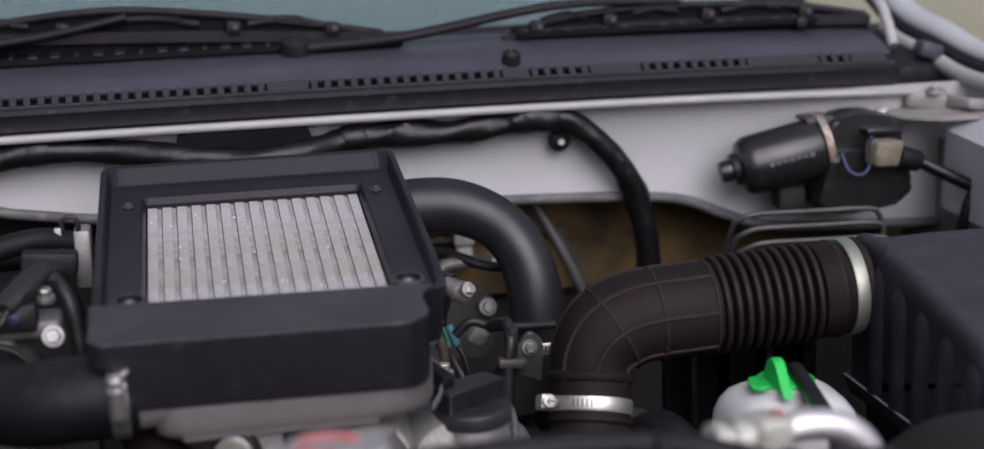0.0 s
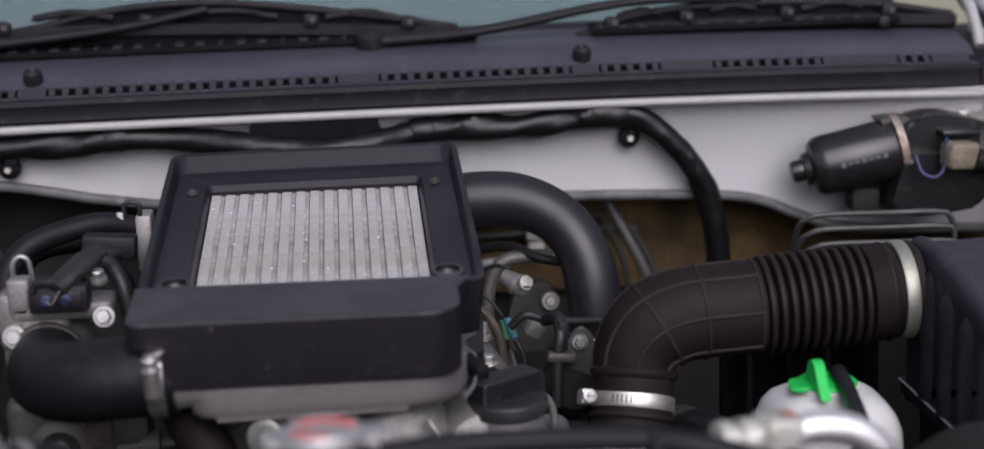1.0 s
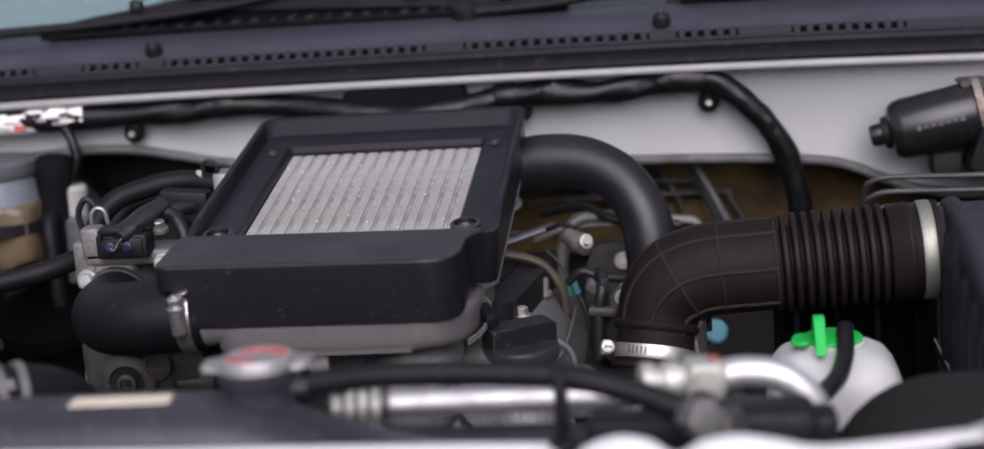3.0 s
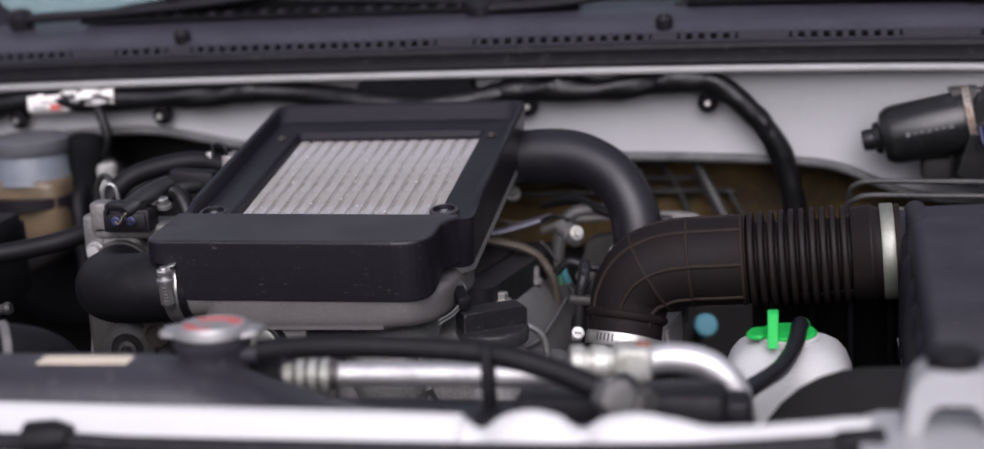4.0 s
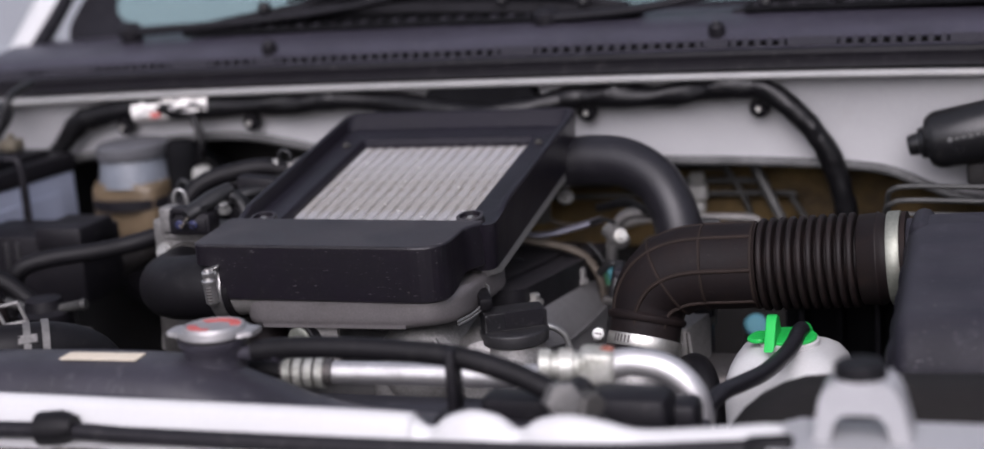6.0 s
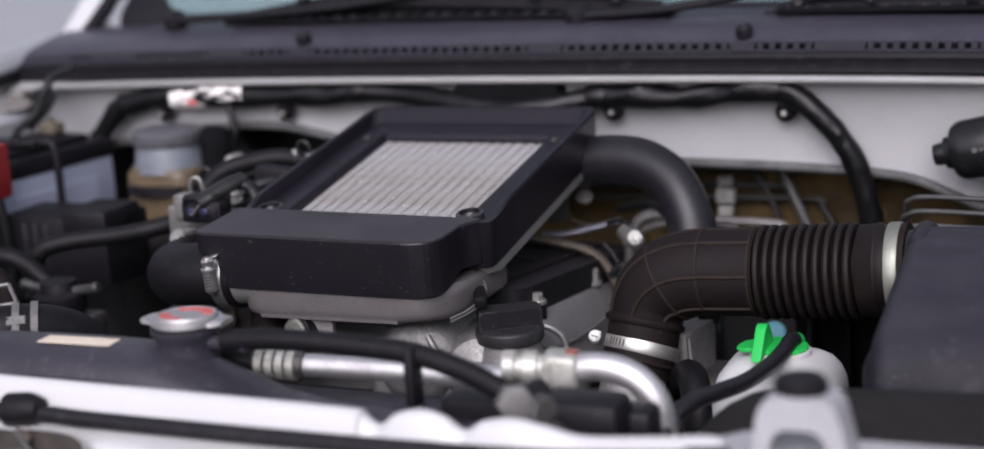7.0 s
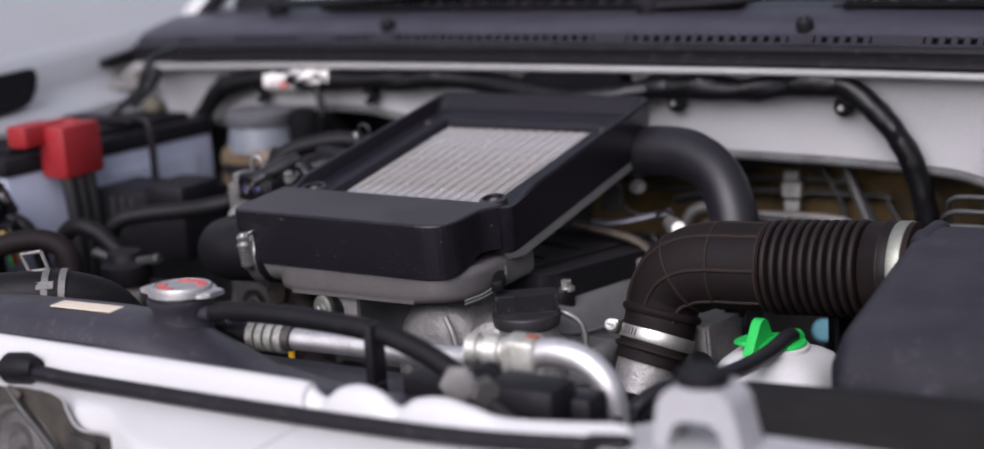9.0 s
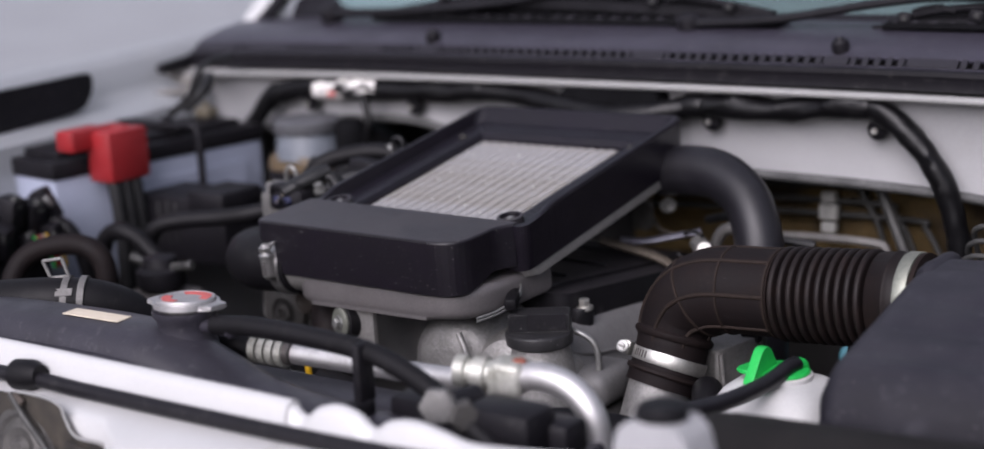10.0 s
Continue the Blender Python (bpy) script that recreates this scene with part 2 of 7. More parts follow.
TANKAL = mat("tank_aluminium", (0.158, 0.147, 0.148), 0.5, 0.5, var=0.2, scale=24, grain=500, bump=0.08, dust_scale=30, dust=0.35, dust_col=(0.12, 0.105, 0.09))
GRIMEAL = mat("grimy_aluminium", (0.085, 0.081, 0.077), 0.55, 0.5, var=0.4, scale=40, bump=0.3, dust=0.3, dust_col=(0.07, 0.06, 0.05))
CAPMET = mat("cap_metal", (0.50, 0.49, 0.49), 0.48, 0.85, var=0.2, scale=40, bump=0.1, dust=0.35, dust_col=(0.32, 0.27, 0.25), dust_scale=50)
MOTTLED = mat("mottled_aluminium", (0.52, 0.52, 0.48), 0.55, 0.6, var=0.4, scale=70, second=(0.30, 0.30, 0.26), bump=0.4, dust=0.5, dust_col=(0.22, 0.13, 0.09), dust_scale=60)
PIPEAL = mat("pipe_aluminium", (0.66, 0.65, 0.65), 0.52, 0.9, var=0.2, scale=40, bump=0.12, dust=0.25, dust_col=(0.34, 0.31, 0.28), dust_scale=40)
CLAMPST = mat("bright_clamp_steel", (0.55, 0.54, 0.53), 0.34, 0.9, var=0.3, scale=60, bump=0.15, dust=0.3, dust_col=(0.16, 0.13, 0.1))
DULLST = mat("dull_clamp_steel", (0.33, 0.33, 0.32), 0.45, 0.8, var=0.3, scale=50, bump=0.15, dust=0.25, dust_col=(0.16, 0.13, 0.1))
STEEL = mat("zinc_steel", (0.62, 0.61, 0.57), 0.42, 0.9, var=0.25, scale=60, bump=0.1, dust=0.2, dust_col=(0.2, 0.13, 0.08))
PASSIV = mat("passivated_steel", (0.31, 0.32, 0.275), 0.55, 0.8, var=0.25, scale=35, bump=0.1, dust=0.2, dust_col=(0.3, 0.24, 0.16))
DARKST = mat("dark_steel", (0.14, 0.13, 0.125), 0.5, 0.7, var=0.4, scale=40, bump=0.3, dust=0.3, dust_col=(0.12, 0.08, 0.05))
GREYPIPE = mat("painted_pipe", (0.052, 0.052, 0.050), 0.5, 0.2, var=0.35, scale=40, bump=0.1, dust=0.2, dust_col=(0.12, 0.10, 0.08))
MOTOR = mat("motor_paint", (0.010, 0.010, 0.011), 0.30, var=0.35, scale=40, bump=0.15, spec=0.35, dust=0.25, dust_col=(0.12, 0.11, 0.10), dust_scale=60, coat=0.12)
FINS = mat("fin_aluminium", (0.300, 0.297, 0.305), 0.6, 0.25, var=0.35, scale=26, second=(0.235, 0.222, 0.200), bump=0.1, dust=0.32, dust_col=(0.36, 0.31, 0.24), dust_scale=60)
TUBEAL = mat("tube_aluminium", (0.38, 0.373, 0.362), 0.55, 0.35, var=0.35, scale=30, second=(0.20, 0.18, 0.15), bump=0.1, dust=0.3, dust_col=(0.2, 0.17, 0.13))
GREEN = mat("green_plastic", (0.012, 0.42, 0.07), 0.38, var=0.1, scale=30, bump=0.05)
RED = mat("red_plastic", (0.26, 0.015, 0.018), 0.45, var=0.15, scale=20, bump=0.1, dust=0.12, dust_col=(0.35, 0.2, 0.18))
REDINK = mat("red_ink", (0.50, 0.09, 0.08), 0.45, var=0.15, scale=60, bump=0.0)
GREENDK = mat("faded_green", (0.03, 0.14, 0.07), 0.6, var=0.3, scale=60, bump=0.05)
TEAL = mat("teal_plastic", (0.09, 0.27, 0.33), 0.5, var=0.1, scale=40, bump=0.05)
BLUE = mat("blue_rubber", (0.018, 0.022, 0.070), 0.5, var=0.2, scale=40, bump=0.05)
YELLOW = mat("yellow_plastic", (0.62, 0.36, 0.01), 0.45, var=0.1, scale=40, bump=0.05)
BATGREY = mat("battery_case", (0.31, 0.34, 0.43), 0.5, var=0.12, scale=12, bump=0.1, dust=0.2)
TANKPE = mat("milky_plastic", (0.48, 0.48, 0.475), 0.42, var=0.08, scale=12, bump=0.05, dust=0.15, dust_col=(0.45, 0.42, 0.36), dust_scale=30)
NECKPE = mat("milky_neck", (0.135, 0.15, 0.175), 0.45, var=0.2, scale=25, dust=0.2, dust_col=(0.12, 0.11, 0.10))
LIDPE = mat("grey_lid", (0.085, 0.086, 0.094), 0.55, var=0.25, scale=20, spec=0.3)
FLUID = mat("amber_reservoir", (0.13, 0.095, 0.058), 0.4, var=0.3, scale=20, bump=0.05)
PAPER = mat("label_paper", (0.72, 0.70, 0.67), 0.6, var=0.15, scale=60, bump=0.1)
CREAM = mat("cream_label", (0.60, 0.53, 0.42), 0.55, var=0.1, scale=50, bump=0.05)
MARK = mat("worn_mark", (0.10, 0.10, 0.10), 0.5, var=0.4, scale=90, bump=0.0)
RUSTBAND = mat("rusty_band", (0.34, 0.31, 0.28), 0.5, 0.5, var=0.5, scale=70, second=(0.12, 0.07, 0.045), bump=0.3)
INKGREY = mat("grey_ink", (0.30, 0.29, 0.29), 0.5, var=0.1, scale=60, bump=0.0)
TAN = mat("tan_connector", (0.15, 0.13, 0.095), 0.5, var=0.45, scale=90, dust=0.3, dust_col=(0.26, 0.23, 0.19))
CLIPGREY = mat("dusty_clip", (0.34, 0.34, 0.32), 0.5, var=0.3, scale=60, dust=0.3, dust_col=(0.16, 0.13, 0.1))
GREYCON = mat("pale_connector", (0.34, 0.34, 0.32), 0.5, var=0.2, scale=60)
CONCRETE = mat("concrete_ground", (0.30, 0.31, 0.325), 0.85, var=0.15, scale=1.2, grain=60, bump=0.4, bump_dist=0.004, dust=0.2, dust_scale=6)
EARTH = mat("dry_verge", (0.28, 0.25, 0.19), 0.9, var=0.3, scale=1.5, grain=40, bump=0.5, bump_dist=0.01, second=(0.17, 0.18, 0.10))
DARKBAY = mat("dark_bay", (0.011, 0.0100, 0.0095), 0.8, var=0.4, scale=12, grain=150, bump=0.5)
CAPPL = mat("cap_plastic", (0.0085, 0.0082, 0.0100), 0.42, spec=0.35, var=0.35, scale=60, grain=500, bump=0.3, dust=0.28, dust_col=(0.075, 0.073, 0.073), dust_scale=160, edge=(0.22, 0.215, 0.21), edge_amt=0.4, scratch=0.5, toplit_dust=0.22, specks=0.4)
DASH = mat("dashboard_plastic", (0.05, 0.052, 0.055), 0.6, var=0.15, scale=10)

GLASS = bpy.data.materials.new("tinted_glass")
GLASS.use_nodes = True
gb = GLASS.node_tree.nodes["Principled BSDF"]
gb.inputs["Base Color"].default_value = (0.40, 0.54, 0.54, 1)
gb.inputs["Roughness"].default_value = 0.05
gb.inputs["Transmission Weight"].default_value = 0.9
gb.inputs["IOR"].default_value = 1.45
gn = GLASS.node_tree.nodes.new("ShaderNodeTexNoise")
gn.inputs["Scale"].default_value = 9
gm = GLASS.node_tree.nodes.new("ShaderNodeMapRange")
gm.inputs["To Min"].default_value, gm.inputs["To Max"].default_value = 0.02, 0.14
GLASS.node_tree.links.new(gn.outputs["Fac"], gm.inputs["Value"])
GLASS.node_tree.links.new(gm.outputs["Result"], gb.inputs["Roughness"])


PALE_EDGED = ("cover_plastic", "tray_plastic", "dusty_black_plastic", "cap_plastic")


# ---- mesh helpers ----
def thicken(bm, t):
    """Give an open sheet a back and a rim, so that it becomes a closed shell."""
    bm.normal_update()
    faces = bm.faces[:]
    rim = [e.link_loops[0] for e in bm.edges if len(e.link_loops) == 1]
    rim = [(q.vert, q.link_loop_next.vert) for q in rim]
    twin = {v: bm.verts.new(v.co - v.normal * t) for v in bm.verts[:]}
    for f in faces:
        bm.faces.new([twin[v] for v in reversed(f.verts)])
    for a, b in rim:
        bm.faces.new((b, a, twin[a], twin[b]))
    return bm


def finish(bm, name, material, sharp=38):
    bmesh.ops.recalc_face_normals(bm, faces=bm.faces)
    if all(len(e.link_faces) == 2 for e in bm.edges) and bm.calc_volume(signed=True) < 0:
        bmesh.ops.reverse_faces(bm, faces=bm.faces[:])
    if material.name in PALE_EDGED:      # a loop near the border keeps wear and painted highlights at the edges
        big = [f for f in bm.faces if f.calc_area() > 6e-5 and len(f.verts) >= 4]
        if big:
            bmesh.ops.inset_individual(bm, faces=big, thickness=0.0012)
    lim = radians(sharp)
    for f in bm.faces:
        f.smooth = len(f.verts) <= 6
    for e in bm.edges:
        e.smooth = len(e.link_faces) == 2 and e.calc_face_angle(0) < lim
    me = bpy.data.meshes.new(name)
    bm.to_mesh(me)
    bm.free()
    me.materials.append(material)
    return me


def thing(name, at, label, category, group="", kind=""):
    ob = new(name)
    ob.location = at
    ob.empty_display_size = 0.02
    bpy.context.view_layer.update()
    return tagged(ob, label, category, group, kind)


def place_of(ob):
    p = Vector(ob.location)
    return p if ob.parent is None else p + place_of(ob.parent)


def part(name, bm, material, parent, label="", sharp=38):
    """One mesh, given in world coordinates, linked under its thing or part."""
    off = place_of(parent)
    bmesh.ops.translate(bm, verts=bm.verts, vec=-off)
    ob = new(name, finish(bm, name, material, sharp))
    ob.parent = parent
    return tagged(ob, label) if label else ob


def piece(name, mesh, parent, at, rot=(0, 0, 0)):
    """A repeat on shared mesh data."""
    ob = new(name, mesh)
    ob.parent = parent
    ob.location = Vector(at) - place_of(parent)
    ob.rotation_euler = rot
    return ob


def box(bm, c, s, bevel=0.0, seg=2, m=None):
    r = bmesh.ops.create_cube(bm, size=1.0)
    vs = r["verts"]
    bmesh.ops.scale(bm, vec=s, verts=vs)
    if bevel > 0:
        es = list({e for v in vs for e in v.link_edges})
        q = bmesh.ops.bevel(bm, geom=es, offset=bevel, segments=seg, profile=0.5, affect="EDGES", clamp_overlap=True)
        vs = list({v for f in q["faces"] for v in f.verts} | {v for v in vs if v.is_valid})
    if m is not None:
        bmesh.ops.transform(bm, matrix=m, verts=vs)
    bmesh.ops.translate(bm, verts=vs, vec=c)
    return bm


def turn(rx=0, ry=0, rz=0):
    return pose(0, 0, 0, rx, ry, rz)


def rounded(poly, radii, seg=5):
    """Rounds the corners of a polygon."""
    out = []
    n = len(poly)
    for i, p in enumerate(poly):
        r = radii[i] if isinstance(radii, (list, tuple)) else radii
        p = Vector(p)
        a = Vector(poly[i - 1]) - p
        b = Vector(poly[(i + 1) % n]) - p
        if r <= 0:
            out.append(tuple(p))
            continue
        r = min(r, a.length * 0.49, b.length * 0.49)
        pa, pb = p + a.normalized() * r, p + b.normalized() * r
        for k in range(seg + 1):
            t = k / seg
            q = pa * (1 - t) ** 2 + p * 2 * t * (1 - t) + pb * t * t
            out.append(tuple(q))
    return out


def prism(bm, poly, z0, z1, m=None, bevel=0.0, seg=2, taper=1.0):
    """Extrudes a flat polygon from z0 to z1, then moves it by m."""
    cx = sum(p[0] for p in poly) / len(poly)
    cy = sum(p[1] for p in poly) / len(poly)
    lo = [bm.verts.new((cx + (x - cx) * taper, cy + (y - cy) * taper, z0)) for x, y in poly]
    hi = [bm.verts.new((x, y, z1)) for x, y in poly]
    fs = [bm.faces.new(lo[::-1]), bm.faces.new(hi)]
    n = len(poly)
    for i in range(n):
        fs.append(bm.faces.new((lo[i], lo[(i + 1) % n], hi[(i + 1) % n], hi[i])))
    vs = lo + hi
    if bevel > 0:
        es = list({e for f in fs[:2] for e in f.edges})
        q = bmesh.ops.bevel(bm, geom=es, offset=bevel, segments=seg, profile=0.5, affect="EDGES", clamp_overlap=True)
        vs = list({v for f in q["faces"] for v in f.verts} | {v for v in vs if v.is_valid})
    if m is not None:
        bmesh.ops.transform(bm, matrix=m, verts=vs)
    return bm


def shrunk(poly, d):
    """A polygon with every side moved inwards by d (counter-clockwise)."""
    out, n = [], len(poly)
    for i in range(n):
        ax, ay = poly[i - 1]
        bx, by = poly[(i + 1) % n]
        L = math.hypot(bx - ax, by - ay) or 1
        out.append((poly[i][0] - (by - ay) / L * d, poly[i][1] + (bx - ax) / L * d))
    return out


def spline(pts, step=8):
    """A smooth line through the given points."""
    p = [Vector(q) for q in pts]
    if len(p) < 3:
        return p
    p = [2 * p[0] - p[1]] + p + [2 * p[-1] - p[-2]]
    out = []
    for i in range(1, len(p) - 2):
        for k in range(step):
            t = k / step
            out.append(0.5 * ((2 * p[i]) + (p[i + 1] - p[i - 1]) * t + (2 * p[i - 1] - 5 * p[i] + 4 * p[i + 1] - p[i + 2]) * t * t
                              + (3 * p[i] - p[i - 1] - 3 * p[i + 1] + p[i + 2]) * t ** 3))
    out.append(p[-2])
    return out


def sweep(bm, line, r, seg=16, cap=True, flat=1.0, wob=0.0):
    """A tube along a line of points; r is a number or a function of the share of the way."""
    pts = [Vector(q) for q in line]
    n = len(pts)
    tan = [(pts[min(i + 1, n - 1)] - pts[max(i - 1, 0)]).normalized() for i in range(n)]
    ref = Vector((0, 0, 1)) if abs(tan[0].z) < 0.9 else Vector((1, 0, 0))
    u = tan[0].cross(ref).normalized()
    rings = []
    for i in range(n):
        u = (u - tan[i] * u.dot(tan[i])).normalized()
        w = tan[i].cross(u)
        rad = r(i / (n - 1)) if callable(r) else r
        ring = []
        for k in range(seg):
            a = 2 * math.pi * k / seg
            q = rad * (1 + wob * noise.noise(pts[i] * 60 + Vector((k * 0.7, 0, 0)))) if wob else rad
            ring.append(bm.verts.new(pts[i] + u * math.cos(a) * q + w * math.sin(a) * q * flat))
        rings.append(ring)
    for a, b in zip(rings, rings[1:]):
        for k in range(seg):
            bm.faces.new((a[k], a[(k + 1) % seg], b[(k + 1) % seg], b[k]))
    if cap:
        bm.faces.new(rings[0][::-1])
        bm.faces.new(rings[-1])
    return bm


def lathe(bm, prof, at, axis=(0, 0, 1), seg=28):
    """Turns a profile of (along, radius) round an axis."""
    m = Vector((0, 0, 1)).rotation_difference(Vector(axis).normalized()).to_matrix()
    rings = []
    for s, r in prof:
        rings.append([bm.verts.new(Vector(at) + m @ Vector((r * math.cos(2 * math.pi * k / seg), r * math.sin(2 * math.pi * k / seg), s))) for k in range(seg)])
    for a, b in zip(rings, rings[1:]):
        for k in range(seg):
            bm.faces.new((a[k], a[(k + 1) % seg], b[(k + 1) % seg], b[k]))
    bm.faces.new(rings[0][::-1])
    bm.faces.new(rings[-1])
    return bm


def hexbolt(bm, at, axis, r=0.006, h=0.005, washer=0.009):
    m = Vector((0, 0, 1)).rotation_difference(Vector(axis).normalized()).to_matrix().to_4x4()
    m = Matrix.Translation(at) @ m
    lathe(bm, [(-0.002, washer), (0.0, washer), (0.0015, washer * 0.95)], at, axis, 18)
    prism(bm, [(r * math.cos(i * math.pi / 3), r * math.sin(i * math.pi / 3)) for i in range(6)], 0.0013, 0.0015 + h, m, 0.0008, 1)
    return bm


def fresh():
    return bmesh.new()


def tube(name, pts, r, material, parent, label="", seg=14, step=8, flat=1.0, wob=0.0):
    return part(name, sweep(fresh(), spline(pts, step), r, seg, True, flat, wob), material, parent, label, 50)


def clamp(parent, c, axis, r, width=0.012, screw_dir=(0, -1, 0), label="bright steel worm-drive hose clamp", scr=1.0, material=None, flip=1, lift=0.005):
    """A worm-drive hose clamp: band with slots, housing and a slotted screw."""
    ax = Vector(axis).normalized()
    c = Vector(c)
    mt = material or STEEL
    band = part("hose_clamp", lathe(fresh(), [(-width / 2, r), (-width / 2, r + 0.0012), (-width * 0.4, r + 0.0018), (width * 0.4, r + 0.0018),
                                            (width / 2, r + 0.0012), (width / 2, r)], c, ax, 40), mt, parent, label)
    sd = (Vector(screw_dir) - ax * Vector(screw_dir).dot(ax)).normalized()
    td = ax.cross(sd).normalized() * flip
    hc = c + sd * (r + lift)
    m = Matrix((td, ax, sd)).transposed().to_4x4()
    part("screw_housing", box(fresh(), hc, (0.016 * scr, width * 1.1, 0.009), 0.0025, 2, m), mt, band)
    hp = hc + td * 0.0085 * scr
    bm = lathe(fresh(), [(0.0, 0.0035), (0.004, 0.0035), (0.0045, 0.0058), (0.0075, 0.0060), (0.0082, 0.0048), (0.0080, 0.0030), (0.0092, 0.0026)], hp, td, 18)
    part("screw_head", bm, DULLST, band)
    part("screw_slot", box(fresh(), hp + td * 0.0090, (0.0012, 0.0014, 0.0060), 0, 1, m), DARKST, band)
    for k in range(5):
        a = 0.75 + 0.11 * k
        d = sd * math.cos(a) + td * math.sin(a)
        mm = Matrix((d.cross(ax), ax, d)).transposed().to_4x4()
        part("band_slot", box(fresh(), c + d * (r + 0.0018), (0.0016, width * 0.55, 0.0008), 0, 1, mm), DARKST, band)
    return band


XZ0 = Matrix(((1, 0, 0, 0), (0, 0, -1, 0), (0, 1, 0, 0), (0, 0, 0, 1)))      # flat (x, z), extruded towards -y


# ---- ground ----
bm = fresh()
bmesh.ops.create_grid(bm, x_segments=2, y_segments=2, size=400)
ground = new("ground", finish(bm, "ground", CONCRETE))
tagged(ground, "pale grey concrete ground round the car", "ground", kind="structure")
bm = fresh()
prism(bm, [(2.6, -2), (60, -2), (60, 90), (2.2, 90)], -0.02, 0.03, None, 0.01, 1)
verge = new("verge", finish(bm, "verge", EARTH))
tagged(verge, "dry earth and grass verge beside the concrete", "verge", kind="structure")

# ---- car body ----
car = thing("car_body", (0, 0.36, 0.9), "white painted car body with its bonnet open", "car body")

# firewall panel with a curved lower edge
top = 1.024
low = [(-0.80, 0.925), (-0.55, 0.948), (-0.44, 0.966), (-0.33, 0.972), (-0.26, 0.962), (-0.21, 0.952), (-0.1, 0.94), (0.17, 0.934), (0.30, 0.931),
       (0.41, 0.925), (0.455, 0.917), (0.49, 0.902), (0.53, 0.888), (0.60, 0.880), (0.82, 0.872)]
curve = [(p.x, p.y) for p in spline([(x, z, 0) for x, z in low], 6)]
bm = fresh()
cols = []
for x, z in curve:
    col = []
    for k in range(7):
        t = k / 6
        zz = top + (z - top) * t
        yy = 0.352 + 0.012 * t + 0.006 * math.sin(t * math.pi)
        col.append(bm.verts.new((x, yy, zz)))
    col.append(bm.verts.new((x, 0.40, z - 0.004)))
    cols.append(col)
for a, b in zip(cols, cols[1:]):
    for k in range(7):
        bm.faces.new((a[k], b[k], b[k + 1], a[k + 1]))
thicken(bm, -0.003)
part("firewall", bm, BAYWHITE, car, "white painted steel firewall panel", 60)
tube("seam_flange", [(x, 0.358, z - 0.002) for x, z in curve], 0.0055, SEAM, car, "grimy folded seam", 8, 1)
# rolled lip under the cowl
bm = fresh()
lipl = [(x, 0.331 + 0.02 * (x / 0.75) ** 4, 1.0285 - 0.012 * (abs(x) / 0.72) ** 3) for x in np.linspace(-0.72, 0.72, 41)]
sweep(bm, lipl, 0.0042, 10, True)
part("firewall_lip", bm, LIP, car, "white rolled panel edge", 60)
bm = fresh()
ra = [bm.verts.new((p[0], p[1], p[2] + 0.004)) for p in lipl]
rb = [bm.verts.new((p[0], 0.37, p[2] + 0.002)) for p in lipl]
for i in range(len(ra) - 1):
    bm.faces.new((ra[i], ra[i + 1], rb[i + 1], rb[i]))
thicken(bm, 0.002)
part("lip_shelf", bm, LIP, car, "", 60)
# insulation behind the firewall opening
bm = fresh()
bmesh.ops.create_grid(bm, x_segments=70, y_segments=24, size=0.5)
for v in bm.verts:
    x, z = v.co.x * 0.86 + 0.38, v.co.y * 0.19 + 0.13
    p = Vector((x * 5, z * 5, 0))
    v.co = Vector((x, 0.462 + 0.012 * noise.noise(p) + 0.004 * noise.noise(p * 4), 0.77 + z))
thicken(bm, 0.01)
part("insulation_mat", bm, INSUL, car, "rust-brown stained felt insulation mat", 60)
# plain dark sheet closing the wall below the mat
part("lower_firewall", box(fresh(), (0, 0.485, 0.77), (1.66, 0.008, 0.46), 0.002, 1), DARKBAY, car, "dark lower firewall")
# inner wings, floor and radiator wall, closing the bay
for sx, xa, nm in ((-1, -0.66, "inner_wing"), (1, 0.735, "inner_wing")):
    bm = fresh()
    prism(bm, rounded([(-0.45, 0.45), (0.45, 0.45), (0.45, 0.97), (-0.45, 0.90)], 0.02), 0, 0.004, Matrix(((0, 0, 1, xa), (1, 0, 0, 0), (0, 1, 0, 0), (0, 0, 0, 1))), 0.001, 1)
    part(nm, bm, BAYWHITE if sx < 0 else HINGE, car, "grey-white inner wing panel" if sx < 0 else "darker grey inner wing panel")
part("bay_floor", box(fresh(), (0, 0.0, 0.52), (1.46, 0.95, 0.01)), DARKBAY, car, "dark underside of the bay")
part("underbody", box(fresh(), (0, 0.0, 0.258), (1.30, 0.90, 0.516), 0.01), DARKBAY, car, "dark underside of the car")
part("front_wall", box(fresh(), (0, -0.405, 0.66), (1.46, 0.012, 0.36)), DARKBAY, car, "dark radiator wall")


